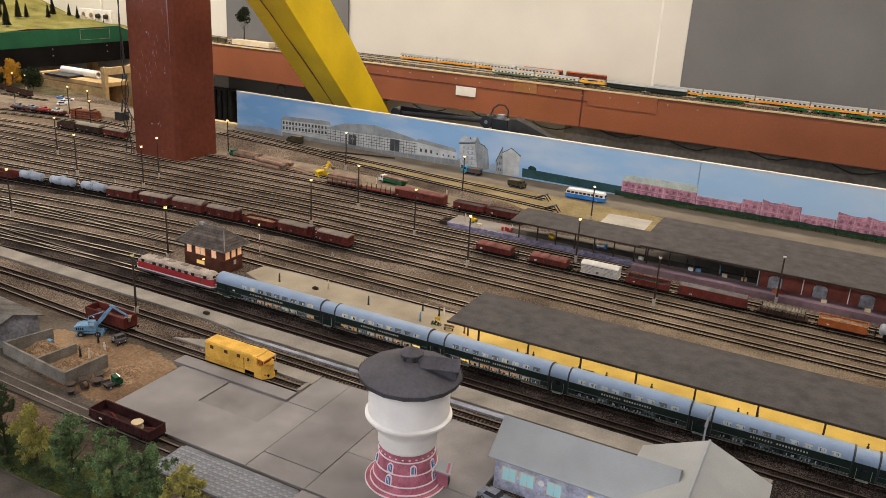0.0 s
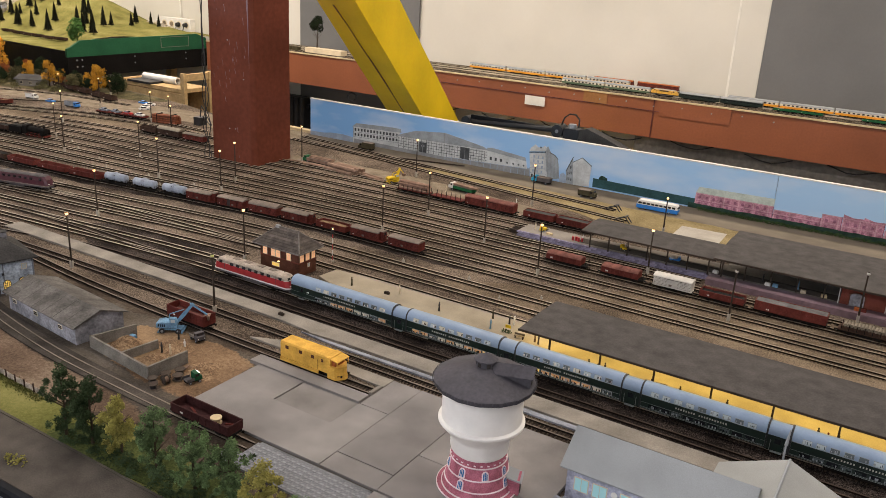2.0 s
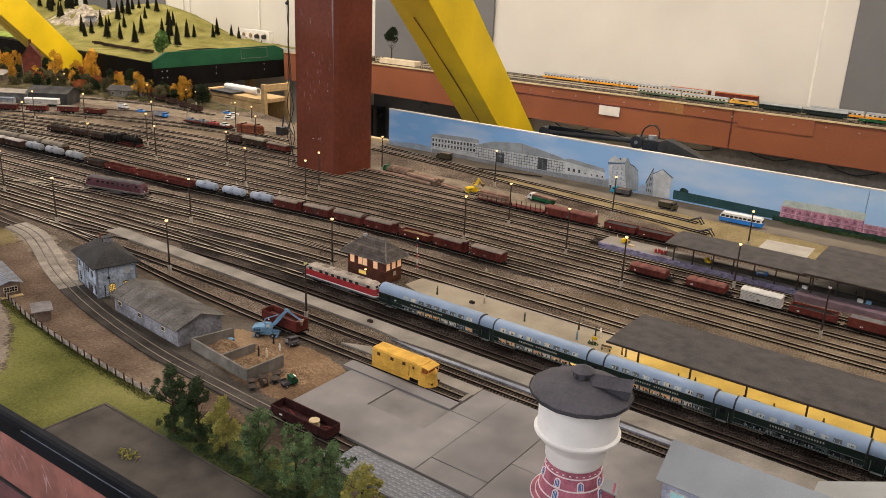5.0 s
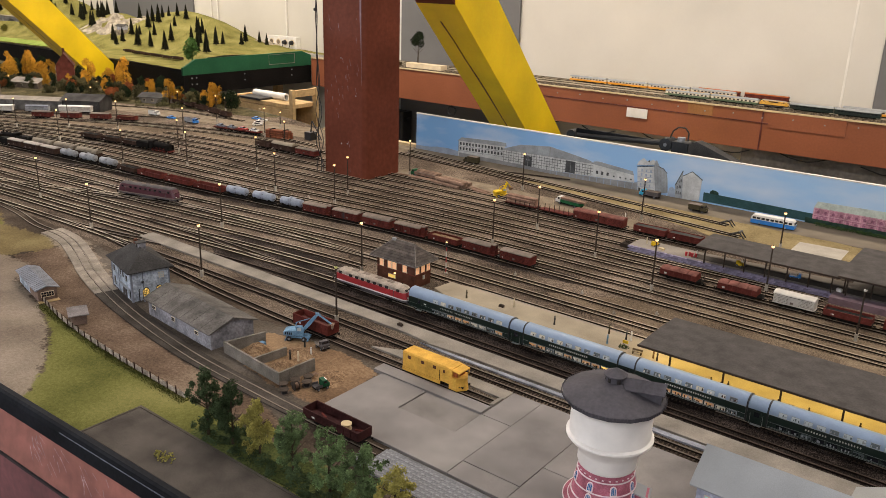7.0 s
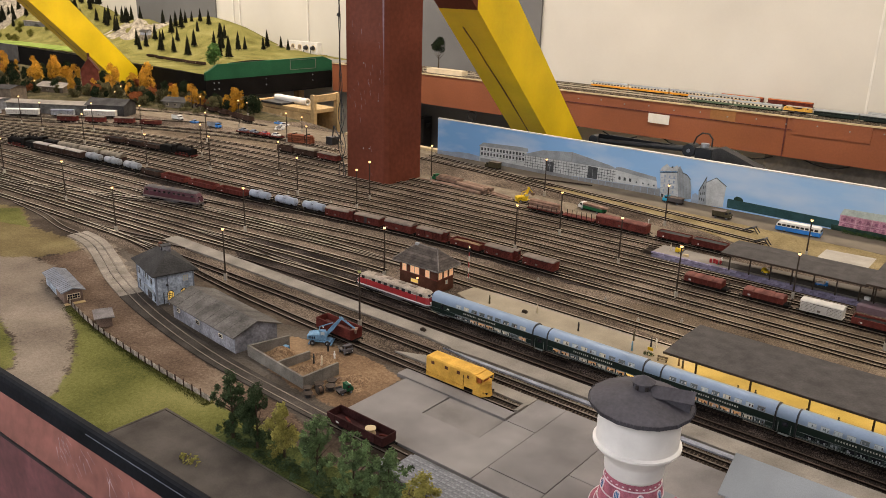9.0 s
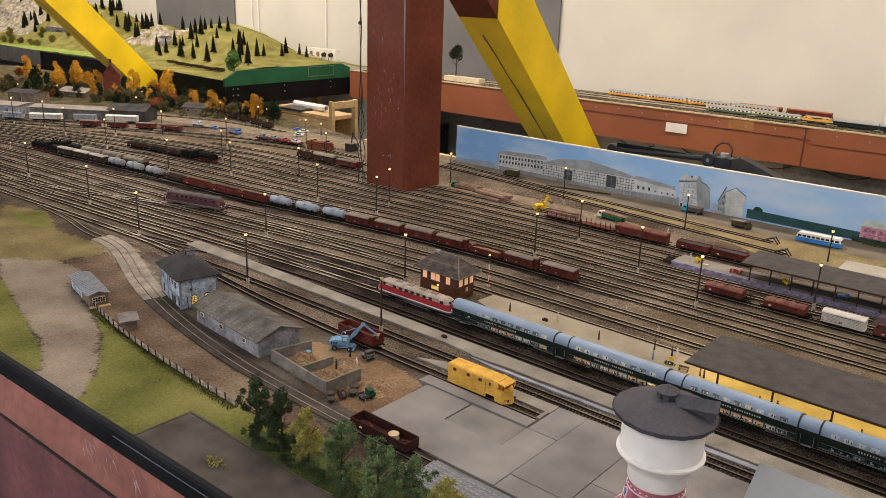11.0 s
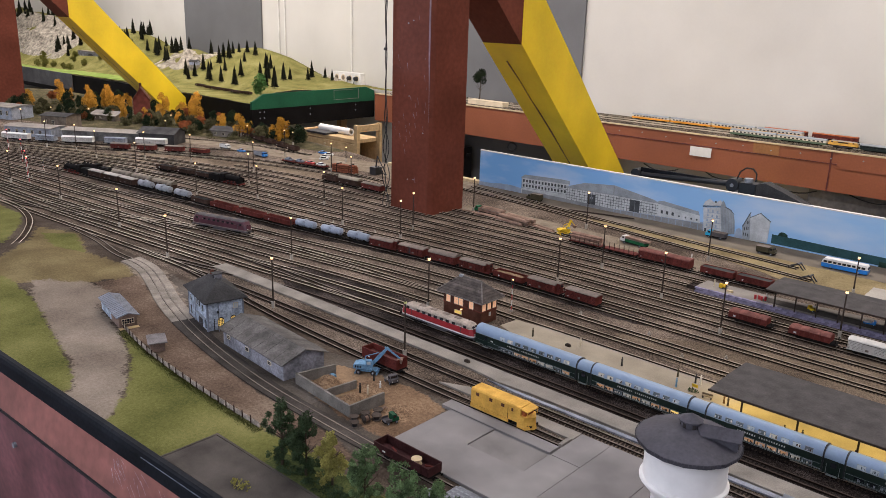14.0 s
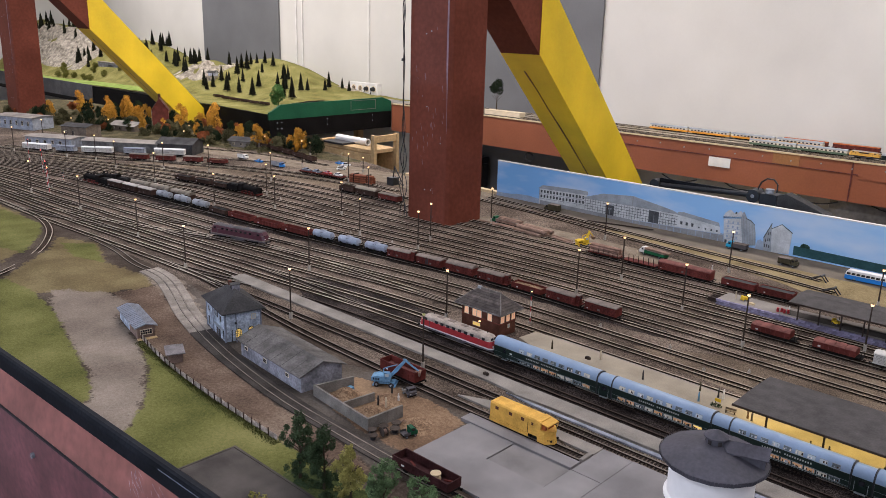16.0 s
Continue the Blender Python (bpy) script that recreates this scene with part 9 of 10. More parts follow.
# low hedge under the near trees
rnd = random.Random(7)
lobes = [(x, 0.607 + rnd.uniform(-0.018, 0.016), 0.001, rnd.uniform(0.005, 0.011)) for x in np.linspace(-1.04, -0.5, 90)]
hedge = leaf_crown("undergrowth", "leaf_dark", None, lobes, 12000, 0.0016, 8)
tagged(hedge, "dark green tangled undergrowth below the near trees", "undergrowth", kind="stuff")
tuft = leaf_crown("grass_tuft", "leaf_olive", None, [(-1.03, 0.515, 0.0, 0.012), (-1.018, 0.52, 0.0, 0.012), (-1.042, 0.517, 0, 0.009)], 220, 0.0022, 9)
tagged(tuft, "small yellow grass tuft on the parking ground", "grass tuft")
g = Geo()
rnd = random.Random(21)
for _ in range(5200):
    u = rnd.random()
    x = rnd.uniform(-1.75, -1.15)
    y = np.interp(x, (-1.75, -1.4, -1.15), (0.69, 0.655, 0.645)) + rnd.gauss(-0.006, 0.006)
    hgt = rnd.uniform(0.002, 0.005)
    a_ = rnd.uniform(0, math.pi)
    g.add([(x - 0.0006 * math.cos(a_), y - 0.0006 * math.sin(a_), 0), (x + 0.0006 * math.cos(a_), y + 0.0006 * math.sin(a_), 0), (x + rnd.uniform(-0.002, 0.002), y + rnd.uniform(-0.002, 0.002), hgt)], [(0, 1, 2)])
M["tuft"] = grains("tuft", [(0.0, (0.026, 0.032, 0.008)), (0.5, (0.062, 0.068, 0.017)), (1.0, (0.13, 0.12, 0.04))], 500, 20)
single(g, "fence_grass", "tuft", "tufts of model grass along the fence", "grass", kind="stuff")
# wooden fence
M["fence_wood"] = mat("fence_wood", (0.34, 0.285, 0.23), 0.9, 0.45, 300, 60, 0.2, each=0.3)
fence = thing("fence", "low weathered plank fence along the meadow", "fence")
fl = smooth_line([(-1.83, 0.712), (-1.76, 0.7), (-1.6, 0.672), (-1.4, 0.656), (-1.16, 0.648)], 0.0265)
for k, ((xa, ya), (xb, yb)) in enumerate(zip(fl, fl[1:])):
    a_ = math.degrees(math.atan2(yb - ya, xb - xa))
    d = math.hypot(xb - xa, yb - ya)
    Geo().box(-0.0009, 0.0009, -0.0022, -0.0004, -0.001, 0.0155 + random.uniform(-0.0008, 0.0012)).ob("post", "wagon_brown", fence, (xa, ya, 0), a_ + random.uniform(-3, 3))
    for j in range(3):
        u = 0.0006 + j * (d - 0.0012) / 3
        Geo().box(u, u + (d - 0.0012) / 3 - 0.0003, -0.0004, 0.0003, 0.0004, 0.0132 - 0.0022 * min(1, k / 20) + random.uniform(-0.0007, 0.0007)).ob("plank", "fence_wood", fence, (xa, ya, 0), a_)
    Geo().box(0, d, 0.0004, 0.0011, 0.0085, 0.0099).ob("rail", "wood_old", fence, (xa, ya, 0), a_)

# low scrub round the far village
rnd = random.Random(43)
lobes = [(x, y, 0.004, rnd.uniform(0.012, 0.03)) for x, y in ((rnd.uniform(-6.2, -3.75), rnd.uniform(2.36, 2.76)) for _ in range(150))]
tagged(leaf_crown("scrub", "leaf_dull", None, lobes, 16000, 0.004, 44), "low grey-green scrub between the far houses", "scrub", kind="stuff")
# clipped hedge along the backdrop
rnd = random.Random(17)
lobes = [(x, 2.574 + rnd.uniform(-0.003, 0.003), 0.005, rnd.uniform(0.005, 0.0085)) for x in np.arange(-0.62, 1.2, 0.0085)]
tagged(leaf_crown("hedge", "leaf_green", None, lobes, 9000, 0.0019, 18), "low dark green hedge along the foot of the backdrop", "hedge", kind="stuff")
# far trees
kinds = {"o1": lambda: broadleaf("bright orange autumn model tree", 0.17, 0.04, "leaf_orange", 201, 1100, 0.0042, group="far trees"),
         "o2": lambda: broadleaf("bright orange autumn model tree", 0.12, 0.045, "leaf_orange", 202, 1100, 0.0042, group="far trees"),
         "r1": lambda: broadleaf("rust-brown small far model tree", 0.09, 0.036, "leaf_rust", 206, 800, 0.0042, group="far trees", low=0.4),
         "g1": lambda: broadleaf("dark green bushy far model tree", 0.1, 0.036, "leaf_shade", 203, 900, 0.0042, group="far trees"),
         "g2": lambda: broadleaf("grey-green rounded far model bush", 0.065, 0.042, "leaf_dull", 204, 900, 0.0042, group="far trees"),
         "g3": lambda: broadleaf("olive green rounded far model bush", 0.075, 0.034, "leaf_dull", 205, 900, 0.0042, group="far trees")}
TREES = ((-4.01, 2.536, "o1"), (-3.77, 2.652, "o2"), (-5.64, 2.56, "o1"), (-5.55, 2.6, "o2"), (-5.5, 2.5, "o1"), (-5, 2.62, "o1"), (-4.9, 2.7, "o2"), (-4.72, 2.7, "o1"), (-4.59, 2.617, "o1"), (-4.5, 2.68, "g1"), (-3.94,
         2.64, "g1"), (-3.6, 2.64, "g1"), (-4.65, 2.54, "g1"), (-5.64, 2.38, "g1"), (-5.42, 2.2, "g1"), (-4.3, 2.52, "g2"), (-4.2, 2.6, "g2"), (-4.45, 2.5, "g2"), (-4.75, 2.45, "g3"), (-4.85, 2.38, "g2"), (-5.2, 2.3,
         "g2"), (-3.68, 2.7, "g2"), (-6.28, 2.5, "o1"), (-6.1, 2.45, "o2"), (-5.9, 2.4, "g1"), (-5.8, 2.55, "g1"), (-5.95, 2.62, "g1"), (-5.75, 2.7, "g1"), (-5.35, 2.66, "o2"), (-5.25, 2.7, "g1"), (-6.4, 2.3, "g1"),
         (-6.15, 2.2, "g3"), (-5.85, 2.2, "g3"), (-5.3, 2.42, "g3"), (-4.1, 2.62, "g3"), (-4.4, 2.75, "g1"), (-4.95, 2.5, "g3"), (-5.45, 2.35, "o2"), (-3.85, 2.56, "g3"), (-6.3, 2, "g3"), (-5.6, 2.08, "g2"), (-4.55, 2.4,
         "g3"))
for k, (x, y, key) in enumerate(TREES):
    t = spawn(key, kinds[key], (x, y, 0), 67 * k)
    s = 0.85 + 0.35 * ((k * 37) % 10) / 10
    t.scale = (s, s, s)

rnd = random.Random(31)
for k in range(150):
    x = rnd.uniform(-6.3, -3.7)
    y = rnd.uniform(max(2.05, 2.6 - 0.35 * (-3.6 - x)), 2.74)
    t = spawn(("g2", "g3", "r1", "g2", "g1", "o1", "g1")[k % 7], kinds[("g2", "g3", "r1", "g2", "g1", "o1", "g1")[k % 7]], (x, y, 0), 67 * k)
    s = rnd.uniform(0.4, 0.9)
    t.scale = (s, s, s)

# ---- mountain table ----
mt = thing("mountain_table", "raised side table of the model with green and black boards", "table", at=(0, 0, 0), kind="structure")
MX, MY = -5.2, 3.45
Geo().box(-12.0, MX - 0.02, MY, MY + 0.02, -0.162, 0.018).ob("front_board", "black_board", mt, label="black front board")
Geo().box(-12.0, -8.2, MY - 0.012, MY - 0.001, -0.12, 0.03).ob("lower_board", "board_grey", mt, label="grey lower front board")
Geo().add([(MX - dx, y, z) for dx in (0, 0.02) for y, z in ((MY, -0.162), (4.695, -0.162), (4.695, -0.0225), (MY, -0.0225))], [(0, 1, 2, 3), (7, 6, 5, 4), (0, 4, 5, 1), (1, 5, 6, 2), (2, 6, 7, 3), (3, 7, 4, 0)]).ob("side_board", "black_board", mt, label="black lower side board")
Geo().add([(MX - dx, y, z) for dx in (0, 0.02) for y, z in ((MY, -0.022), (4.695, -0.022), (4.695, 0.06), (4.6, 0.095), (MY + 0.11, 0.087), (MY + 0.03, 0.045), (MY, 0.034))], [(0, 1, 2, 3, 4, 5, 6), (13, 12, 11, 10, 9, 8, 7)] + [(i, 7 + i, 7 + (i + 1) % 7, (i + 1) % 7) for i in range(7)]).ob("green_board", "green_board", mt, label="dark green upper side board")
fr = Geo()
for y0, y1, z0, z1 in ((4.245, 4.515, 0.081, 0.0835), (4.245, 4.515, 0.006, 0.0085), (4.245, 4.2475, 0.006, 0.083), (4.5125, 4.515, 0.006, 0.083)):
    fr.box(MX, MX + 0.002, y0, y1, z0, z1)
fr.ob("label_frame", "concrete", mt, label="thin pale frame on the green board")
for y in (3.52, 3.56, 4.0, 4.48):
    for z in (-0.045, -0.09):
        Geo().cyl((MX, y, z), (MX + 0.003, y, z), 0.005, n=8).ob("bolt", "tank_silver", mt)
for x, y in ((-5.4, 3.6), (-5.4, 4.5), (-8.0, 3.6), (-11.5, 3.6)):
    Geo().box(x - 0.03, x + 0.03, y - 0.03, y + 0.03, -0.9, -0.16).ob("leg", "wood", mt)


SKY_X = (-12.4, -11.7, -11, -9.9, -9, -8.56, -8.22, -8.05, -7.8, -7.6, -7.4, -7.13, -6.84, -6.56, -6.3, -5.97, -5.85, -5.58, -5.2)
SKY_Z = (0.68, 0.58, 0.56, 0.4, 0.45, 0.37, 0.24, 0.2, 0.28, 0.267, 0.235, 0.28, 0.33, 0.355, 0.32, 0.2, 0.16, 0.13, 0.084)


def relief(x, y):
    """Height of the hills: a ridge line that falls to the table's front edge."""
    ridge = sum(interp(x + d, SKY_X, SKY_Z) for d in (-0.1, 0, 0.1)) / 3
    low = interp(x, (-9.5, -8.3, -7, -6.2, -5.7, -5.2), (0, 0.03, 0.045, 0.034, 0.032, 0.026))
    k = min(1, max(0, (x + 6.1) / 0.8))
    u = min(1, max(0, (y - (3.72 * (1 - k) + 3.52 * k)) / (0.8 * (1 - k) + 0.16 * k)))
    d = min(1, max(0, (y - 4.5) / 0.5))
    z = low + (ridge - low) * u * u * (3 - 2 * u) * (1 - 0.8 * d * d * (3 - 2 * d))
    return z + 0.02 * u * noise.noise((x * 3, y * 3, 0)) + 0.004 * noise.noise((x * 14, y * 14, 4))


rows = []
for j in range(46):
    y = MY + (5.03 - MY) * j / 45
    rows.append([(x, y, relief(x, y) + (-0.005 if j == 0 else 0)) for x in np.linspace(-12.0, MX - 0.021, 150)])
single(Geo().rings(rows, closed=False, caps=False), "mountain_terrain", "meadow", "yellow-green grassy model hills on the side table", "terrain", kind="structure", smooth=True)

rows = []
for j in range(9):
    rows.append([(x, MY + 0.004 + (0.26 + 0.05 * noise.noise((x * 2, 7, 1))) * j / 8, 0.0025 + relief(x, MY + 0.004 + (0.26 + 0.05 * noise.noise((x * 2, 7, 1))) * j / 8)) for x in np.linspace(-11.9, -7.2, 90)])
single(Geo().rings(rows, closed=False, caps=False), "orchard_lawn", "lawn", "bright green flat lawn in front of the rocks", "lawn", kind="structure", smooth=True)


def rock_face(x0, x1, y0, lift, seed, label, depth=0.5):
    rws = []
    nx, ny = 60, 26
    for j in range(ny + 1):
        row = []
        for i in range(nx + 1):
            u, v = i / nx, j / ny
            x, y = x0 + (x1 - x0) * u, y0 + depth * v
            edge = min(1, 5 * u, 5 * (1 - u), 4 * v, 4 * (1 - v))
            z = relief(x, y) - 0.012 + edge * (lift + 0.05 * abs(noise.noise((x * 4, y * 5, seed))) + 0.035 * noise.noise((x * 11, y * 12, seed)) + 0.014 * noise.noise((x * 33, y * 30, seed)))
            row.append((x, y - 0.04 * edge * noise.noise((x * 6, y * 9, seed + 3)), z))
        rws.append(row)
    return single(Geo().rings(rws, closed=False, caps=False), "rock_face", "rock", label, "rock", "rocks")


rock_face(-12.0, -9.5, 3.9, 0.03, 3, "pale grey craggy model rock face", 0.6)
rock_face(-7.85, -6.95, 4.0, 0.014, 5, "pale grey craggy model rock outcrop", 0.5)
rock_face(-5.75, -5.5, 4.5, 0.01, 6, "small grey rock ledge on the hill", 0.25)
tunnel = thing("tunnel_portal", "grey stone tunnel portal in the grassy slope", "tunnel portal", at=(-9.0, 4.02, relief(-9.0, 3.95)))
Geo().box(-0.3, 0.3, 0, 0.05, -0.02, 0.09).ob("retaining_wall", "render_grey", tunnel)
Geo().add([(-0.07, -0.003, 0), (0.07, -0.003, 0), (0.07, -0.003, 0.05), (0.03, -0.003, 0.075), (-0.03, -0.003, 0.075), (-0.07, -0.003, 0.05)], [(0, 1, 2, 3, 4, 5)]).ob("mouth", "black", tunnel)
Geo().box(-0.31, 0.31, -0.006, 0.056, 0.09, 0.1).ob("coping", "concrete", tunnel)
rnd = random.Random(11)
sp = {}
spots = [(-7.17, 4.37), (-6.68, 4.14), (-6.76, 4.24), (-6.47, 4.06), (-6.64, 4.22), (-6.71, 4.31), (-6.64, 4.33), (-6.54, 4.35), (-6.4, 4.34), (-6.4, 4.22), (-6.14, 4.28), (-6.08, 4.27), (-6.12, 4.25), (-5.66, 4.16), (-6.04, 4.13),
         (-5.82, 4.05), (-5.36, 3.78), (-5.56, 3.84), (-5.63, 4.07), (-5.66, 4.39), (-5.6, 4.3), (-5.59, 4.48), (-5.51, 4.49), (-6.1, 3.91), (-6.21, 4.05), (-6.48, 3.9), (-6.68, 4.05), (-6.79, 4.04), (-6.76, 3.93), (-6.91, 3.93),
         (-6.77, 3.87), (-7.95, 4.6), (-8.0, 4.5), (-6.32, 3.92), (-8.23, 4.41), (-8.19, 4.35), (-7.67, 4.16), (-7.61, 4.15), (-8.16, 4.52), (-7.74, 4.32)]
spots += [(rnd.uniform(-11.9, -9.9), rnd.uniform(4.3, 4.56)) for _ in range(34)] + [(rnd.uniform(-10.0, -9.4), rnd.uniform(3.95, 4.25)) for _ in range(10)] + [(rnd.uniform(-8.9, -7.9), rnd.uniform(4.2, 4.6)) for _ in range(22)]
for k, (x, y) in enumerate(spots):
    key = "spruce%d" % (k % 4)
    t = spawn(key, lambda: spruce(0.13, 300 + k % 4), (x, y, relief(x, y) - 0.004), 31 * k)
    s = 0.75 + 0.6 * rnd.random()
    t.scale = (s, s, s)
bt = broadleaf("bright green model tree at the table's corner", 0.17, 0.055, "leaf_fresh", 401, 1500, 0.006)
bt.matrix_basis = pose(-5.32, 3.62, relief(-5.32, 3.62) - 0.003)
for k in range(12):
    x, y = -8.7 - 0.12 * k - 0.05 * rnd.random(), 3.75 + 0.3 * rnd.random()
    spawn("orchard", lambda: broadleaf("small light green orchard tree", 0.07, 0.035, "grass", 402, 500, 0.005, group="orchard trees"), (x, y, relief(x, y) - 0.003), 50 * k)
hut3 = gable_shed("hill_house", "small blue house on the rocky hill", (-6.97, 4.06, relief(-6.97, 4.06) + 0.03), 20, 0.08, 0.05, 0.03, 0.045, "wall_blue", "roof_grey", 0.006, 3, "house")
Geo().box(-0.05, 0.05, -0.035, 0.035, -0.07, 0.0).ob("foundation", "rock", hut3)
zs = min(relief(-5.72, 4.7), relief(-5.45, 4.7)) - 0.002
sockets = thing("socket_strip", "white wall socket strip with two black plugs behind the hills", "socket strip", at=(-5.585, 4.72, zs), rz=2)
Geo().box(-0.175, 0.175, 0.0, 0.05, 0, 0.185 - zs).ob("body", "white", sockets)
for k in range(4):
    x, z = -0.127 + 0.085 * k, 0.138 - zs
    Geo().cyl((x, 0.001, z), (x, -0.003, z), 0.027, n=20).ob("socket_ring", "cream", sockets)
    if k > 1:
        plug = Geo().cyl((x, -0.003, z), (x, -0.03, z), 0.02, 0.015, n=14).ob("plug", "black", sockets, label="black mains plug")
        Geo().tube([(x, -0.028, z), (x + 0.004, -0.04, z - 0.03), (x - 0.02, -0.03, z - 0.06)], 0.004, 6).ob("lead", "black", plug)
    else:
        Geo().cyl((x, -0.003, z), (x, -0.0035, z), 0.019, n=18).ob("socket_face", "wood_old", sockets)
for k in range(6):
    x = -5.6 - 0.15 * k
    t = spawn("hill_wagon", lambda: gondola(0.12, "wagon_brown", "coal", label="small dark wagon on the hill railway", high=0.028), (x, 3.68 + 0.01 * k, relief(x, 3.68) + 0.002), 0)

# ---- shelf tree and things behind the backdrop ----
base = single(Geo().box(-0.17, 0.17, -0.035, 0.035, 0, 0.035), "foam_block", "cream", "pale cream foam block on the back shelf", "block", at=(-3.97, 4.72, 0.0507))
t = broadleaf("round-crowned model tree on a bare stem", 0.24, 0.055, "leaf_shade", 410, 900, 0.006, low=0.58)
t.matrix_basis = pose(-4.07, 4.74, 0.085)
for x, y, mm in ((-4.33, 4.72, "khaki"), (-4.24, 4.7, "khaki")):
    single(Geo().box(-0.03, 0.03, -0.016, 0.016, 0.004, 0.03).cyl((-0.018, -0.017, 0.006), (-0.018, 0.017, 0.006), 0.006, n=10).cyl((0.018, -0.017, 0.006), (0.018, 0.017, 0.006), 0.006, n=10), "model_lorry", mm, "small khaki model lorry on the shelf", "lorry", "lorries on the shelf", (x, y, 0.0507))

arm = thing("monitor_arm", "black jointed arm behind the backdrop board", "jointed arm", at=(-0.012, 0, -0.018))
Y = 2.8
pt = lambda x, z, dy=0.0: Vector((x, Y + dy, z))
Geo().tube([pt(-1.61, 0.14), pt(-1.235, 0.16)], 0.011, 12).ob("forearm", "black", arm)
Geo().box(-1.6, -1.24, Y - 0.005, Y + 0.005, 0.152, 0.168).ob("forearm_cover", "black_rubber", arm)
Geo().cyl(pt(-1.615, 0.142, -0.02), pt(-1.615, 0.142, 0.02), 0.02, n=16).ob("end_joint", "black", arm)
Geo().cyl(pt(-1.215, 0.16, -0.028), pt(-1.215, 0.16, 0.028), 0.024, n=18).ob("elbow_joint", "black", arm)
Geo().cyl(pt(-1.215, 0.16, -0.03), pt(-1.215, 0.16, -0.028), 0.007, n=12).ob("joint_bolt", "tank_silver", arm)
Geo().box(-1.19, -1.13, Y - 0.025, Y + 0.025, 0.13, 0.175).ob("joint_block", "black", arm)
Geo().cyl(pt(-1.165, 0.175), pt(-1.165, 0.19), 0.015, n=14).ob("joint_cap", "tank_silver", arm)
sh = [(-1.14, 0.17), (-1.1, 0.185), (-1.04, 0.165), (-0.96, 0.135), (-0.9, 0.11), (-0.9, 0.02), (-1.14, 0.02)]
Geo().add([(x, Y - 0.02, z) for x, z in sh] + [(x, Y + 0.03, z) for x, z in sh], [tuple(range(7)), tuple(reversed(range(7, 14)))] + [(i, 7 + i, 7 + (i + 1) % 7, (i + 1) % 7) for i in range(7)]).ob("shoulder_cover", "roof_grey", arm, label="dark grey curved cover")
Geo().tube([pt(-1.21, 0.18), pt(-1.2, 0.21), pt(-1.18, 0.226), pt(-1.155, 0.226), pt(-1.14, 0.21), pt(-1.14, 0.18)], 0.003, 6).ob("cable_loop", "black", arm)
Geo().box(-0.95, -0.89, Y - 0.02, Y + 0.03, -0.9, 0.02).ob("stand", "black", arm)
for k in range(9):
    x = -3.0 + 0.42 * k
    pts = [Vector((x + 0.05 * i, 4.63 + 0.01 * math.sin(i * 2 + k), -0.177 - 0.03 * math.sin(math.pi * i / 5) - 0.01 * (k % 2))) for i in range(6)]
    single(Geo().tube(pts, 0.004, 5), "loose_cable", "black", "loose black cable hanging under the shelf", "cable", "cables under the shelf")
rad = thing("radiator", "dark ribbed radiator at the wall below the back shelf", "radiator", at=(-4.66, 4.9, -0.78))
for k in range(6):
    Geo().prism([(k * 0.055, 0.0), (k * 0.055 + 0.008, -0.012), (k * 0.055 + 0.032, -0.012), (k * 0.055 + 0.04, 0.0), (k * 0.055 + 0.04, 0.1), (k * 0.055, 0.1)], 0, 0.44).ob("rib", "black", rad)
Geo().box(-0.02, 0.34, 0.03, 0.07, 0.36, 0.39).ob("pipe", "black", rad)
for x in (0.01, 0.285):
    Geo().box(x, x + 0.02, 0.02, 0.08, -0.12, 0).ob("foot", "black", rad)
coil = thing("cable_coil", "small black coil of cable hanging under the shelf", "cable", at=(-3.65, 4.63, -0.172))
for r in (0.028, 0.034):
    Geo().tube([(r * 1.2 * math.cos(u), 0.004 * math.sin(3 * u), -0.045 + r * math.sin(u)) for u in np.linspace(0.3, math.tau + 0.3, 20)], 0.0035, 6).ob("turn", "black", coil)
Geo().tube([(0, 0, -0.012), (0.002, 0, 0.0)], 0.003, 6).ob("hook", "black", coil)
rack = thing("storage_shelf", "light pine storage shelf with drawers under the side table", "storage shelf", at=(-4.3, 3.2, -0.92))
Geo().box(0, 0.53, 0, 0.2, 0.85, 0.872).ob("top_board", "wood", rack)
for ya, yb, zt in ((-0.01, 0.012, 0.965), (0.178, 0.2, 0.965)):
    Geo().box(0.53, 0.56, ya, yb, 0, zt).ob("post", "wood", rack)
Geo().box(0.535, 0.555, 0.012, 0.178, 0.92, 0.96).ob("side_rail", "wood", rack)
Geo().box(-0.03, 0, -0.01, 0.2, 0, 0.88).ob("side_board", "wood", rack)
Geo().box(0, 0.53, 0, 0.2, 0.7, 0.72).ob("shelf_board", "wood", rack)
Geo().box(0, 0.53, 0, 0.2, 0.5, 0.52).ob("shelf_board", "wood", rack)
Geo().box(0, 0.53, 0.19, 0.2, 0.0, 0.85).ob("back_panel", "wood", rack)
for z in (0.795, 0.735):
    d_ = Geo().box(0.005, 0.525, -0.008, 0.004, z, z + 0.05).ob("drawer_front", "wood", rack)
    Geo().cyl((0.26, -0.008, z + 0.025), (0.26, -0.02, z + 0.025), 0.007, n=10).ob("drawer_knob", "pale_wood", d_)
Geo().box(0.1, 0.45, 0.02, 0.17, 0.7205, 0.73).ob("paper_stack", "paper", rack)
pr = thing("paper_roll", "white rolled paper lying on the pine shelf", "paper roll", at=(-4.08, 3.31, -0.026))
Geo().lathe([(0.022, -0.15), (0.022, 0.15), (0.015, 0.15), (0.015, -0.15), (0.022, -0.15)], 20).ob("roll", "paper", pr, smooth=True).rotation_euler = (0, radians(90), 0)
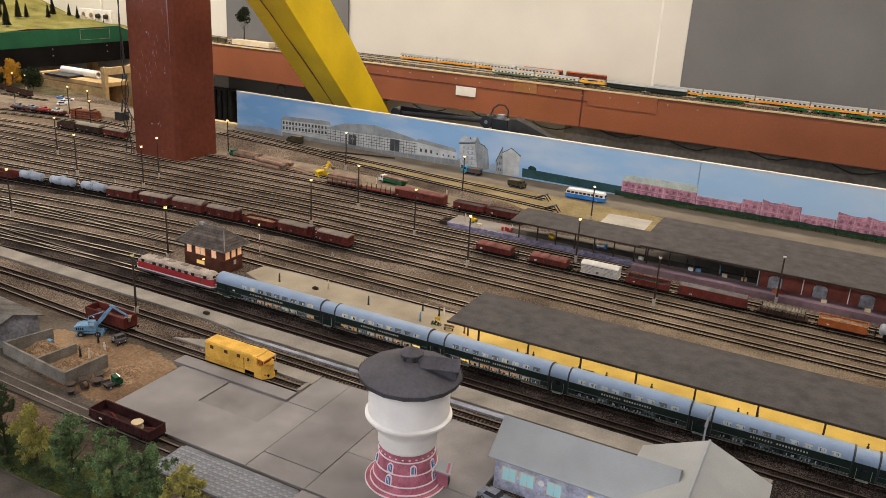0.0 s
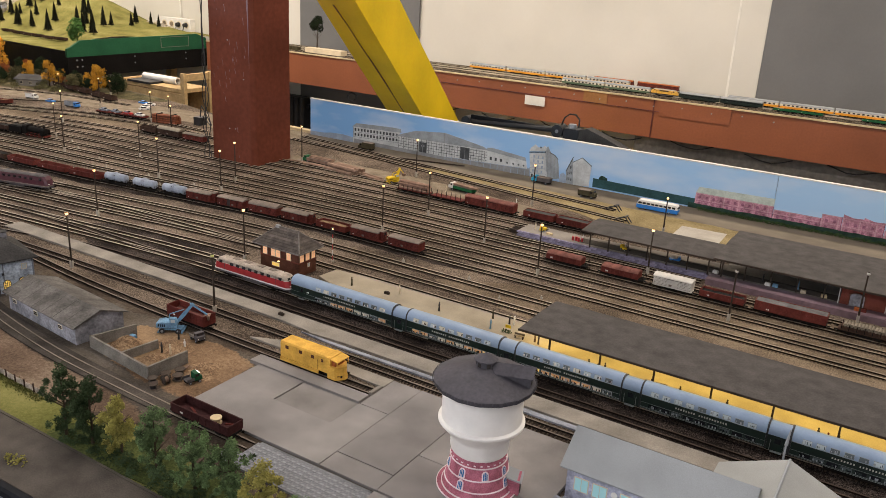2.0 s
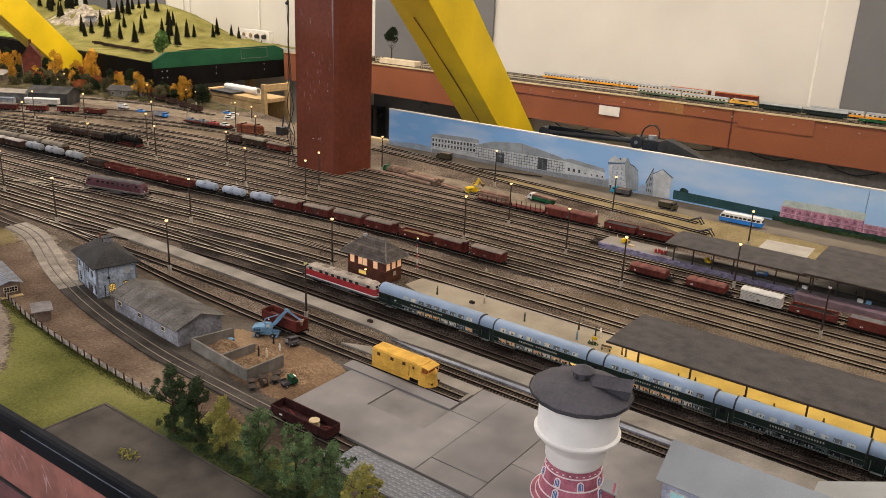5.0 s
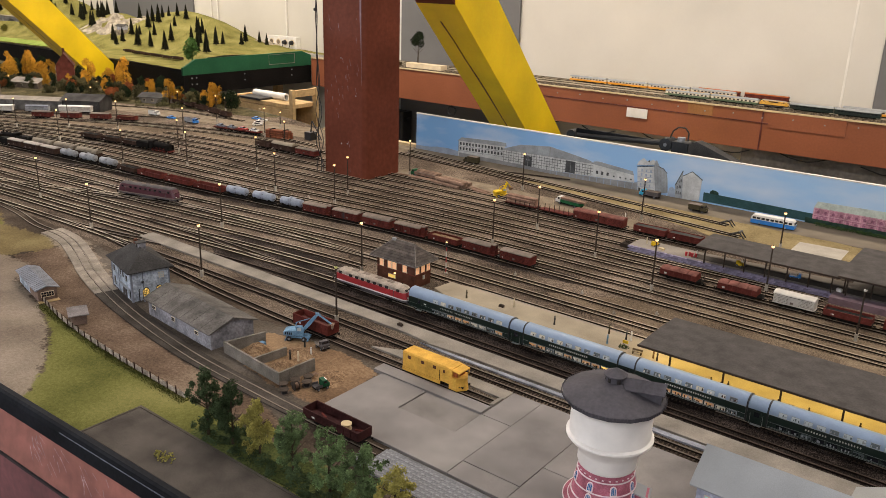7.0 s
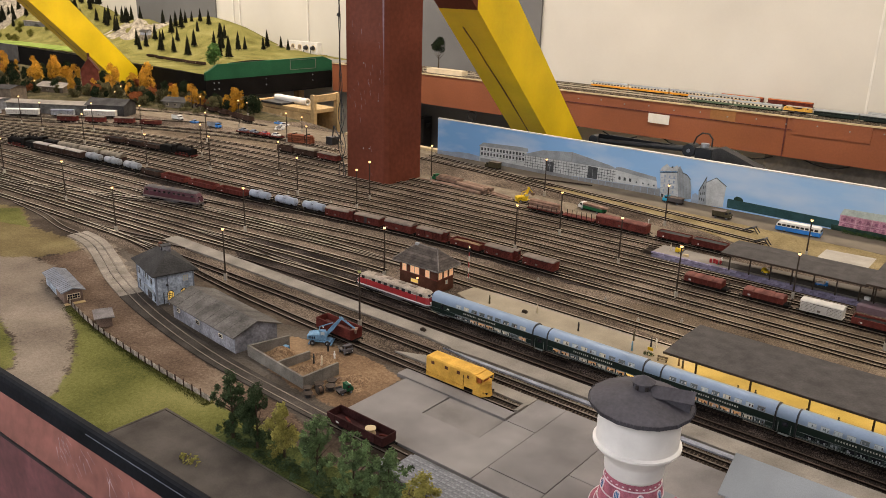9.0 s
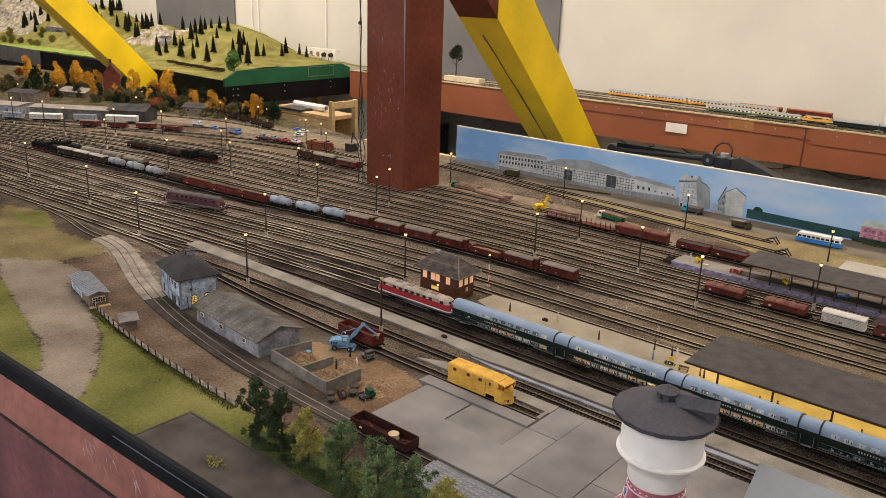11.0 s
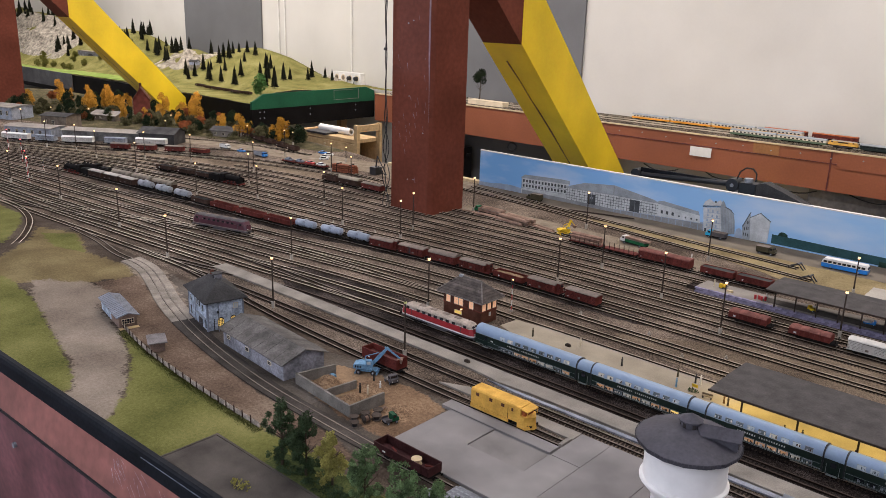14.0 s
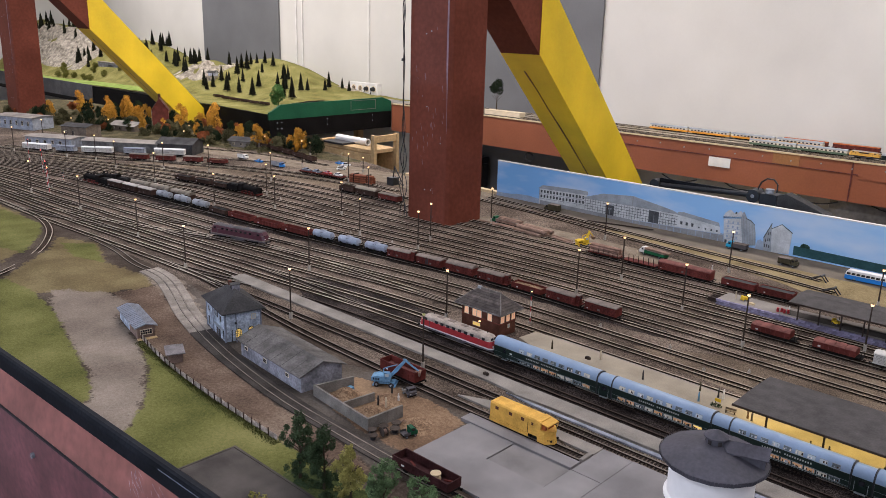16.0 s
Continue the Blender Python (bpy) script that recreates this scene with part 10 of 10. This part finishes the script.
single(Geo().box(-0.1, 0.1, -0.06, 0.05, 0, 0.012), "black_folder", "black", "flat black folder on the pine shelf", "folder", at=(-4.14, 3.25, -0.048))

# ---- road vehicles and machines ----


def wheels(parent, xs, half, r=0.0042):
    for x in xs:
        for s in (-1, 1):
            w = Geo().cyl((x, s * (half - 0.0022), r), (x, s * half, r), r, n=12).ob("wheel", "black", parent)
            Geo().cyl((x, s * half, r), (x, s * (half + 0.0003), r), r * 0.5, n=8).ob("hub", "tank_silver", w)


def lorry(label, at, rz, cab="machine_blue", body="khaki", length=0.07, box_h=0.022, load=True):
    t = thing("lorry", label, "lorry", "lorries", at, rz)
    h = length / 2
    wheels(t, (-h * 0.6, h * 0.62), 0.0125)
    Geo().box(-h, h, -0.0085, 0.0085, 0.0045, 0.0075).ob("chassis", "underframe", t)
    Geo().add([(x, y, z) for y in (-0.0115, 0.0115) for x, z in ((h - 0.019, 0.0076), (h, 0.0076), (h, 0.0165), (h - 0.005, 0.018), (h - 0.0075, 0.0255), (h - 0.019, 0.0255))],
              [(0, 1, 2, 3, 4, 5), (11, 10, 9, 8, 7, 6)] + [(i, 6 + i, 6 + (i + 1) % 6, (i + 1) % 6) for i in range(6)]).ob("cab", cab, t)
    for s in (-1, 1):
        Geo().box(h - 0.0165, h - 0.009, min(s * 0.0115, s * 0.0119), max(s * 0.0115, s * 0.0119), 0.0175, 0.0235).ob("side_window", "window_dark", t)
        Geo().cyl((h, s * 0.008, 0.011), (h + 0.0006, s * 0.008, 0.011), 0.0013, n=8).ob("headlight", "paper", t)
    Geo().box(h - 0.0068, h - 0.0052, -0.0095, 0.0095, 0.0185, 0.0245).ob("windscreen", "window_dark", t)
    if load:
        Geo().box(-h, h - 0.021, -0.0125, 0.0125, 0.0085, 0.0085 + box_h).ob("cargo_box", body, t)
        Geo().box(-h - 0.0005, h - 0.0205, -0.013, 0.013, 0.0085 + box_h, 0.0095 + box_h).ob("cargo_roof", "wagon_roof", t)
    else:
        Geo().box(-h, h - 0.021, -0.0125, 0.0125, 0.0085, 0.01).ob("flatbed", body, t)
        for s in (-1, 1):
            Geo().box(-h, h - 0.021, min(s * 0.012, s * 0.0127), max(s * 0.012, s * 0.0127), 0.01, 0.016).ob("side_board", body, t)
    return t


lorry("small dark khaki van parked by the backdrop", (-1.92, 2.515, 0), 180, "khaki", "khaki", 0.065)
M["cab_cyan"] = mat("cab_cyan", (0.04, 0.36, 0.56), 0.5, 0.1, 300, 40, 0.03)
lorry("bright cyan-blue lorry with a dark grey tipper body", (-1.16, 2.53, 0), 180, "cab_cyan", "loco_grey", 0.07, 0.014)
lorry("dark army-green lorry with canvas body", (-0.962, 2.468, 0), 0, "khaki", "khaki", 0.06, 0.016)
lorry("blue lorry with a grey box body", (-3.42, 2.262, 0), 4, "bus_blue", "tank_silver", 0.08)
lorry("white delivery lorry on the sandy road", (-3.73, 2.26, 0), 10, "white", "white", 0.06, 0.02)
lorry("small dark green flatbed lorry on the sand", (-1.012, 0.828, 0), 75, "truck_green", "loco_grey", 0.04, 0.01, load=False).scale = (0.7, 0.7, 0.7)
lorry("long green timber lorry loaded with logs", (-1.9, 2.2, 0), 178, "machine_green", "log", 0.13, 0.01)
for k in range(6):
    single(Geo().cyl((-0.06, 0, 0), (0.045, 0, 0), 0.003, 0.0026, 8), "log", "log", "peeled log loaded on the timber lorry", "log", "logs on the lorry", (-1.875, 2.192 + 0.004 * k, 0.0212 + 0.003 * (k % 2)), -2)
for k in range(9):
    single(Geo().cyl((-0.065, 0, 0.0066), (0.065, 0, 0.0066), 0.0067, 0.006, 10), "log", "log", "long stripped log stacked on the ground", "log", "log pile", (-1.765 + 0.01 * (k % 3), 2.15 + 0.0126 * (k % 5) + 0.0063 * (k // 5), 0.0105 * (k // 5)), -5)
for k, (x, y, a_) in enumerate(((-1.66, 2.17, -12), (-1.64, 2.185, -10), (-1.62, 2.165, -14), (-1.95, 2.165, 4), (-1.9, 2.172, 8), (-1.885, 2.165, 5))):
    single(Geo().cyl((-0.05, 0, 0.0045), (0.05, 0, 0.0045), 0.0046, 0.004, 8), "log", "log", "loose stripped log on the sandy ground", "log", "loose logs", (x, y, 0), a_)

single(Geo().cyl((-0.128, 0, 0.003), (0.128, 0, 0.003), 0.003, 0.0022, 8), "fallen_pole", "post", "long dark pole lying by the loading road", "pole", at=(-1.61, 2.515, 0.0005), rz=15)


def digger(label, at, rz, color, reach, high=0.06):
    """A wheeled excavator: chassis with outriggers, turning house, cab, box boom and a thin arm with a grab."""
    t = thing("excavator", label, "excavator", at=at, rz=rz)
    wheels(t, (-0.016, 0.015), 0.0135, 0.0055)
    Geo().box(-0.022, 0.022, -0.0098, 0.0098, 0.0065, 0.0095).ob("undercarriage", color, t)
    for x in (-0.0225, 0.0225):
        Geo().box(x - 0.0015, x + 0.0015, -0.016, 0.016, 0.003, 0.0055).ob("outrigger", color, t)
    Geo().cyl((0, 0, 0.0095), (0, 0, 0.0112), 0.0085, n=14).ob("turntable", "underframe", t)
    Geo().add([(x, y, z) for y in (-0.0118, 0.0118) for x, z in ((-0.027, 0.0125), (0.008, 0.0113), (0.008, 0.022), (-0.016, 0.0235), (-0.027, 0.0205))], [(0, 1, 2, 3, 4), (9, 8, 7, 6, 5)] + [(i, 5 + i, 5 + (i + 1) % 5, (i + 1) % 5) for i in range(5)]).ob("engine_house", color, t)
    for s in (-1, 1):
        for k in range(4):
            Geo().box(-0.0235 + k * 0.0038, -0.0215 + k * 0.0038, min(s * 0.0118, s * 0.0122), max(s * 0.0118, s * 0.0122), 0.0145, 0.0195).ob("louvre", "underframe", t)
    c = Geo().add([(x, y, z) for y in (-0.0118, -0.0015) for x, z in ((0.0, 0.0221), (0.012, 0.0113), (0.0135, 0.022), (0.01, 0.0315), (-0.001, 0.0315))], [(0, 1, 2, 3, 4), (9, 8, 7, 6, 5)] + [(i, 5 + i, 5 + (i + 1) % 5, (i + 1) % 5) for i in range(5)]).ob("cab", color, t)
    Geo().box(0.0015, 0.0095, -0.0122, -0.0117, 0.0235, 0.03).ob("cab_window", "window_pale", c)
    top = (reach * 0.62, high)
    foot = (0.007, 0.016)
    rows = []
    for u, wy, wz in ((0, 0.003, 0.003), (0.45, 0.0036, 0.0044), (1, 0.0024, 0.0026)):
        x, z = foot[0] + (top[0] - foot[0]) * u, foot[1] + (top[1] - foot[1]) * u
        rows.append([(x + wz * 0.6, 0.004 - wy, z - wz * 0.6), (x + wz * 0.6, 0.004 + wy, z - wz * 0.6), (x - wz * 0.6, 0.004 + wy, z + wz * 0.6), (x - wz * 0.6, 0.004 - wy, z + wz * 0.6)])
    Geo().rings(rows).ob("boom", color, t)
    Geo().tube([(-0.006, 0.004, 0.0225), (-0.004, 0.004, 0.035), (top[0] * 0.55, 0.004, high * 0.78)], 0.001, 6).ob("luffing_strut", color, t)
    arm_ = Geo()
    for y in (0.0022, 0.0058):
        arm_.cyl((top[0] - 0.006, y, top[1] + 0.001), (reach, y, top[1] * 0.62), 0.001, n=6)
    for k in range(6):
        u, v = k / 6, (k + 1) / 6
        arm_.cyl((top[0] + (reach - top[0]) * u, 0.0022, top[1] * (1 - 0.38 * u)), (top[0] + (reach - top[0]) * v, 0.0058, top[1] * (1 - 0.38 * v)), 0.0006, n=4)
    arm_.ob("stick", color, t)
    zg = top[1] * 0.62
    Geo().add([(reach - 0.006, -0.003, zg), (reach + 0.006, -0.003, zg), (reach + 0.006, 0.011, zg), (reach - 0.006, 0.011, zg), (reach - 0.003, -0.001, zg - 0.01), (reach + 0.004, -0.001, zg - 0.01), (reach + 0.004, 0.009, zg - 0.01), (reach - 0.003, 0.009, zg - 0.01)],
              [(0, 1, 2, 3), (7, 6, 5, 4), (0, 4, 5, 1), (1, 5, 6, 2), (2, 6, 7, 3), (3, 7, 4, 0)]).ob("grab", "log", t, label="rusty brown grab bucket")
    return t


digger("blue cable excavator loading the open wagon", (-1.198, 0.942, 0), 34, "machine_blue", 0.068, 0.058)
digger("yellow mobile crane at the timber yard", (-1.54, 2.172, 0), 60, "machine_yellow", 0.036, 0.05)
lorry("small grey tractor with a flat trailer", (-1.13, 0.945, 0), -14, "loco_grey", "concrete", 0.04, 0.006, load=False).scale = (0.75, 0.75, 0.75)
lorry("white and green timber loader by the wagons", (-1.31, 2.235, 0), 172, "white", "machine_green", 0.1, 0.01)
for k in range(4):
    single(Geo().cyl((-0.05, 0, 0), (0.05, 0, 0), 0.003, n=8), "log", "log", "log lying on the timber loader", "log", "logs on the loader", (-1.298, 2.226 + 0.005 * k, 0.0225), -8)
bus = thing("bus", "white and blue rounded coach bus on the loading road", "bus", at=(-0.722, 2.47, 0), rz=2)
wheels(bus, (-0.038, 0.04), 0.0142, 0.0055)
prof = lambda z0, z1, k0, k1: Geo().rings([[(-0.066 + k, -w, z), (0.066 - k, -w, z), (0.066 - k, w, z), (-0.066 + k, w, z)] for z, k, w in ((z0, k0, 0.0143), (z1, k1, 0.0143 - k1 * 0.15))])
prof(0.004, 0.0165, 0.001, 0.0).ob("lower_body", "bus_blue", bus, label="bright blue lower body")
prof(0.0166, 0.0265, 0.0002, 0.003).ob("upper_body", "white", bus)
prof(0.0266, 0.031, 0.003, 0.007).ob("roof", "white", bus)
for s in (-1, 1):
    for k in range(9):
        x = -0.055 + k * 0.0135
        Geo().box(x - 0.0052, x + 0.0052, min(s * 0.0136, s * 0.0146), max(s * 0.0136, s * 0.0146), 0.0185, 0.0248).ob("window", "window_dark", bus)
for e in (-1, 1):
    Geo().box(min(e * 0.0635, e * 0.0662), max(e * 0.0635, e * 0.0662), -0.011, 0.011, 0.0185, 0.0248).ob("end_window", "window_dark", bus)


def car(color, at, rz, label):
    t = thing("car", label, "car", "parked cars", at, rz)
    wheels(t, (-0.014, 0.014), 0.0092, 0.0034)
    Geo().rings([[(-0.023 + k, -w, z), (0.023 - k, -w, z), (0.023 - k, w, z), (-0.023 + k, w, z)] for z, k, w in ((0.0025, 0.001, 0.0088), (0.006, 0.0, 0.0092), (0.0098, 0.0008, 0.0088))]).ob("body", color, t)
    Geo().rings([[(-0.014 + k, -w, z), (0.01 - k, -w, z), (0.01 - k, w, z), (-0.014 + k, w, z)] for z, k, w in ((0.0099, 0.0, 0.0082), (0.0152, 0.0045, 0.0068))]).ob("cabin", "window_dark", t)
    Geo().box(-0.0095, 0.0055, -0.0067, 0.0067, 0.0153, 0.0158).ob("roof", color, t)
    return t


for k, (x, y, c_) in enumerate(((-3.3, 2.56, "bus_blue"), (-3.24, 2.55, "white"), (-3.165, 2.455, "white"), (-3.6, 2.27, "bus_blue"), (-3.2, 2.49, "white"))):
    car(c_, (x, y, 0), 10 + 30 * (k % 3), {"bus_blue": "small blue parked model car", "white": "small white parked model car"}[c_])
car("roof_tin", (-0.335, 0.878, 0.0062), -10, "small grey parked model car by the service building")
lt2 = thing("pipe_stack", "stack of red-orange pipes on a wagon", "pipe stack", at=(-2.85, 2.32, 0.0), rz=14)
for j in range(4):
    for i in range(4 if j < 3 else 3):
        Geo().cyl((-0.06, -0.015 + 0.01 * i, 0.005 + 0.0094 * j), (0.06, -0.015 + 0.01 * i, 0.005 + 0.0094 * j), 0.0049, n=8).ob("pipe", "pipe_red", lt2)
for x in (-0.035, 0.035):
    Geo().box(x - 0.001, x + 0.001, -0.0215, 0.0215, 0, 0.041).ob("strap", "underframe", lt2)
cr = thing("loading_crane", "black lattice loading crane by the far road", "crane", at=(-2.73, 2.4, 0))
Geo().box(-0.02, 0.02, -0.02, 0.02, 0, 0.035).ob("machine_house", "black", cr)
Geo().tube([(0, 0, 0.03), (0.01, 0, 0.085)], 0.003, 6).ob("mast", "black", cr)
Geo().tube([(0.01, 0, 0.085), (0.07, 0, 0.006)], 0.0025, 6).ob("jib", "black", cr)
Geo().tube([(0.015, 0, 0.04), (0.06, 0, 0.006)], 0.002, 6).ob("stay", "black", cr)
for k, (col, nm) in enumerate((("roof_tin", "grey"), ("roof_tin", "grey"), ("car_red", "red"), ("white", "white"))):
    car(col, (-3.18 + k * 0.067, 2.254 + 0.01 * k, 0.0166), 8, nm + " model car loaded on the flat wagon")
fk = thing("forklift", "small yellow forklift on the goods platform", "forklift", at=(-0.655, 1.978, 0.0148), rz=-20)
wheels(fk, (-0.006, 0.007), 0.0068, 0.0028)
Geo().box(-0.0105, 0.009, -0.0055, 0.0055, 0.003, 0.0095).ob("body", "machine_yellow", fk)
Geo().box(-0.0105, -0.004, -0.005, 0.005, 0.0096, 0.014).ob("seat_back", "machine_yellow", fk)
for s in (-1, 1):
    Geo().cyl((0.009, s * 0.004, 0.003), (0.0095, s * 0.004, 0.024), 0.0006, n=6).ob("mast", "underframe", fk)
    Geo().box(0.0096, 0.018, s * 0.003 - 0.0006, s * 0.003 + 0.0006, 0.0035, 0.0045).ob("fork", "underframe", fk)
copy_thing(fk, pose(-0.895, 1.985, 0.0148, 0, 0, 70))
tc_ = thing("platform_cart", "small blue motor cart on the goods platform", "cart", at=(-0.52, 1.982, 0.0153), rz=10)
wheels(tc_, (-0.009, 0.009), 0.006, 0.0026)
Geo().box(-0.014, 0.014, -0.0062, 0.0062, 0.004, 0.0066).ob("deck", "bus_blue", tc_)
Geo().box(0.008, 0.014, -0.006, 0.006, 0.0067, 0.013).ob("driver_stand", "bus_blue", tc_)
Geo().box(-0.012, 0.004, -0.0055, 0.0055, 0.0067, 0.011).ob("load_box", "white", tc_)
single(Geo().box(-0.008, 0.008, -0.005, 0.005, 0, 0.0012).box(-0.0075, 0.0075, -0.0045, 0.0045, 0.0012, 0.005), "loaded_pallet", "pale_wood", "loaded wooden pallet on the goods platform", "pallet", at=(-0.868, 1.967, 0.0148))
for k, (x, y, a_) in enumerate(((-0.825, 2.377, 0), (-0.758, 2.277, 0))):
    b = thing("buffer_stop", "black bent-rail buffer stop at the siding's end", "buffer stop", "buffer stops", (x, y, 0), a_)
    for s in (-1, 1):
        Geo().tube([(-0.03, s * 0.009, 0.0048), (0.0, s * 0.009, 0.0185), (0.016, s * 0.009, 0.0)], 0.0018, 6).ob("rail_frame", "black", b)
    Geo().box(-0.003, 0.002, -0.015, 0.015, 0.0165, 0.0205).ob("beam", "black", b)


# ---- cable reels, platform furniture and figurines ----
def reel_at(x, y, r, lying, rz=0.0, z=0.0):
    t = thing("cable_reel", "brown wooden cable reel lying by the bunker", "cable reel", "cable reels", (x, y, z), rz)
    ax = (lambda u: (0, 0, u)) if lying else (lambda u: (u - 0.005, 0, r))
    Geo().cyl(ax(0), ax(0.0012), r, n=18).ob("flange", "reel_brown", t)
    Geo().cyl(ax(0.0012), ax(0.0085), r * 0.6, n=14).ob("drum", "black" if lying else "log", t)
    Geo().cyl(ax(0.0085), ax(0.0097), r, n=18).ob("flange", "reel_brown", t)


for x, y, r, ly, a_ in ((-1.064, 0.786, 0.0085, True, 0), (-1.06, 0.81, 0.0095, True, 0), (-1.052, 0.835, 0.0095, True, 0), (-1.042, 0.796, 0.0085, False, 75), (-1.038, 0.818, 0.0095, True, 0), (-1.046, 0.772, 0.0085, True, 0)):
    reel_at(x, y, r, ly, a_)
single(Geo().box(-0.012, 0.012, -0.006, 0.006, 0, 0.002).box(-0.01, -0.006, -0.0055, 0.0055, 0.002, 0.004).box(0.004, 0.009, -0.0055, 0.0055, 0.002, 0.004), "plank_stack", "log", "small stack of planks on the sand", "planks", at=(-1.05, 0.858, 0), rz=20)
single(Geo().box(-0.006, 0.006, -0.004, 0.004, 0.002, 0.007).cyl((-0.004, -0.0045, 0.002), (-0.004, 0.0045, 0.002), 0.002, n=8).cyl((0.004, -0.0045, 0.002), (0.004, 0.0045, 0.002), 0.002, n=8), "mixer_cart", "machine_blue", "small blue cement mixer in the bunker", "mixer", at=(-1.228, 0.875, 0.001))


def figurine(color):
    t = single(Geo().lathe([(0.0021, 0), (0.0023, 0.0005), (0.0016, 0.0095), (0.0022, 0.0145), (0.0008, 0.0168), (0.0016, 0.0182), (0.0013, 0.0198), (0.0002, 0.0206)], 8), "figurine", color, "tiny plain moulded figurine standing on the model", "figurine", "figurines", smooth=True)
    return t


for k, (x, y, z, c_) in enumerate(((-1.06, 1.33, 0.011, "khaki"), (-0.83, 1.335, 0.011, "black"), (-0.68, 1.37, 0.011, "black"), (-0.67, 1.372, 0.011, "white"), (-0.7, 1.325, 0.011, "machine_blue"), (-0.6, 1.325, 0.011, "sand"), (-0.59, 1.32, 0.011, "loco_grey"),
                                   (-1.135, 0.865, 0.004, "black"), (-1.118, 0.87, 0.004, "cream"), (-1.16, 0.925, 0.0, "black"), (-0.92, 1.985, 0.0148, "cream"), (-0.77, 1.97, 0.0148, "white"), (-0.3, 1.976, 0.0153, "black"), (-0.22, 1.98, 0.0153, "machine_blue"),
                                   (-0.45, 1.275, 0.011, "khaki"), (-0.35, 1.28, 0.011, "black"), (-0.24, 1.272, 0.011, "black"), (-0.06, 1.28, 0.011, "wagon_bright"), (-0.47, 1.283, 0.011, "khaki"), (-0.44, 1.288, 0.011, "black"), (-0.3, 1.285, 0.011, "khaki"), (-0.22, 1.288, 0.011, "khaki"), (-0.075, 1.286, 0.011, "khaki"), (-0.045, 1.29, 0.011, "black"), (0.12, 1.285, 0.011, "khaki"), (0.21, 1.286, 0.011, "black"), (0.235, 1.288, 0.011, "khaki"), (0.25, 1.284, 0.011, "black"), (-0.95, 1.36, 0.011, "cream"), (-0.72, 1.372, 0.011, "khaki"), (-1.12, 0.905, 0.0, "white"), (-1.35, 2.2, 0, "cream"), (-1.1, 2.22, 0, "white"))):
    spawn("fig_" + c_, lambda: figurine(c_), (x, y, z), 0)
for x, y in ((-0.632, 1.32), (-0.335, 1.29), (-0.12, 1.285)):
    b = thing("platform_bench", "small slatted bench on the station platform", "bench", "platform benches", (x, y, 0.011), 8)
    for s in (-1, 1):
        Geo().box(s * 0.008 - 0.0006, s * 0.008 + 0.0006, -0.003, 0.003, 0, 0.005).ob("leg", "post", b)
    Geo().box(-0.0105, 0.0105, -0.003, 0.002, 0.005, 0.0058).ob("seat", "wood_old", b)
    Geo().box(-0.0105, 0.0105, 0.002, 0.0028, 0.0065, 0.0105).ob("backrest", "wood_old", b)
fb = thing("flower_bed", "small dark flower bed with a yellow notice board", "flower bed", at=(-0.665, 1.328, 0.011))
leaf_crown("plants", "leaf_dark", fb, [(-0.006, 0, 0.002, 0.005), (0.001, 0, 0.003, 0.005), (0.007, 0.001, 0.002, 0.005)], 200, 0.0012, 77)
Geo().box(-0.006, 0.006, 0.006, 0.0068, 0.008, 0.0145).ob("notice_board", "machine_yellow", fb)
Geo().box(-0.005, -0.0042, 0.006, 0.0068, 0, 0.008).ob("board_post", "post", fb)
for x, y in ((-0.97, 1.34), (-1.08, 1.122)):
    single(Geo().box(-0.006, 0.006, -0.003, 0.003, 0, 0.005).box(-0.004, 0.004, -0.002, 0.002, 0.005, 0.0065), "track_box", "post", "small dark equipment box beside the track", "equipment box", "equipment boxes", (x, y, 0.011 if y > 1.2 else 0.005))
for k in range(26):
    x, y = -3.6 + 3.4 * ((k * 0.618) % 1), 1.44 + 0.6 * ((k * 0.377) % 1)
    single(Geo().box(-0.003, 0.003, -0.002, 0.002, 0, 0.005).box(-0.0012, 0.0012, -0.0012, 0.0012, 0.005, 0.009), "switch_stand", "post_base", "tiny pale point lever box beside the track", "switch stand", "switch stands", (x, yard_y(min(YARD, key=lambda v: abs(v - y)), x) + 0.024, 0))
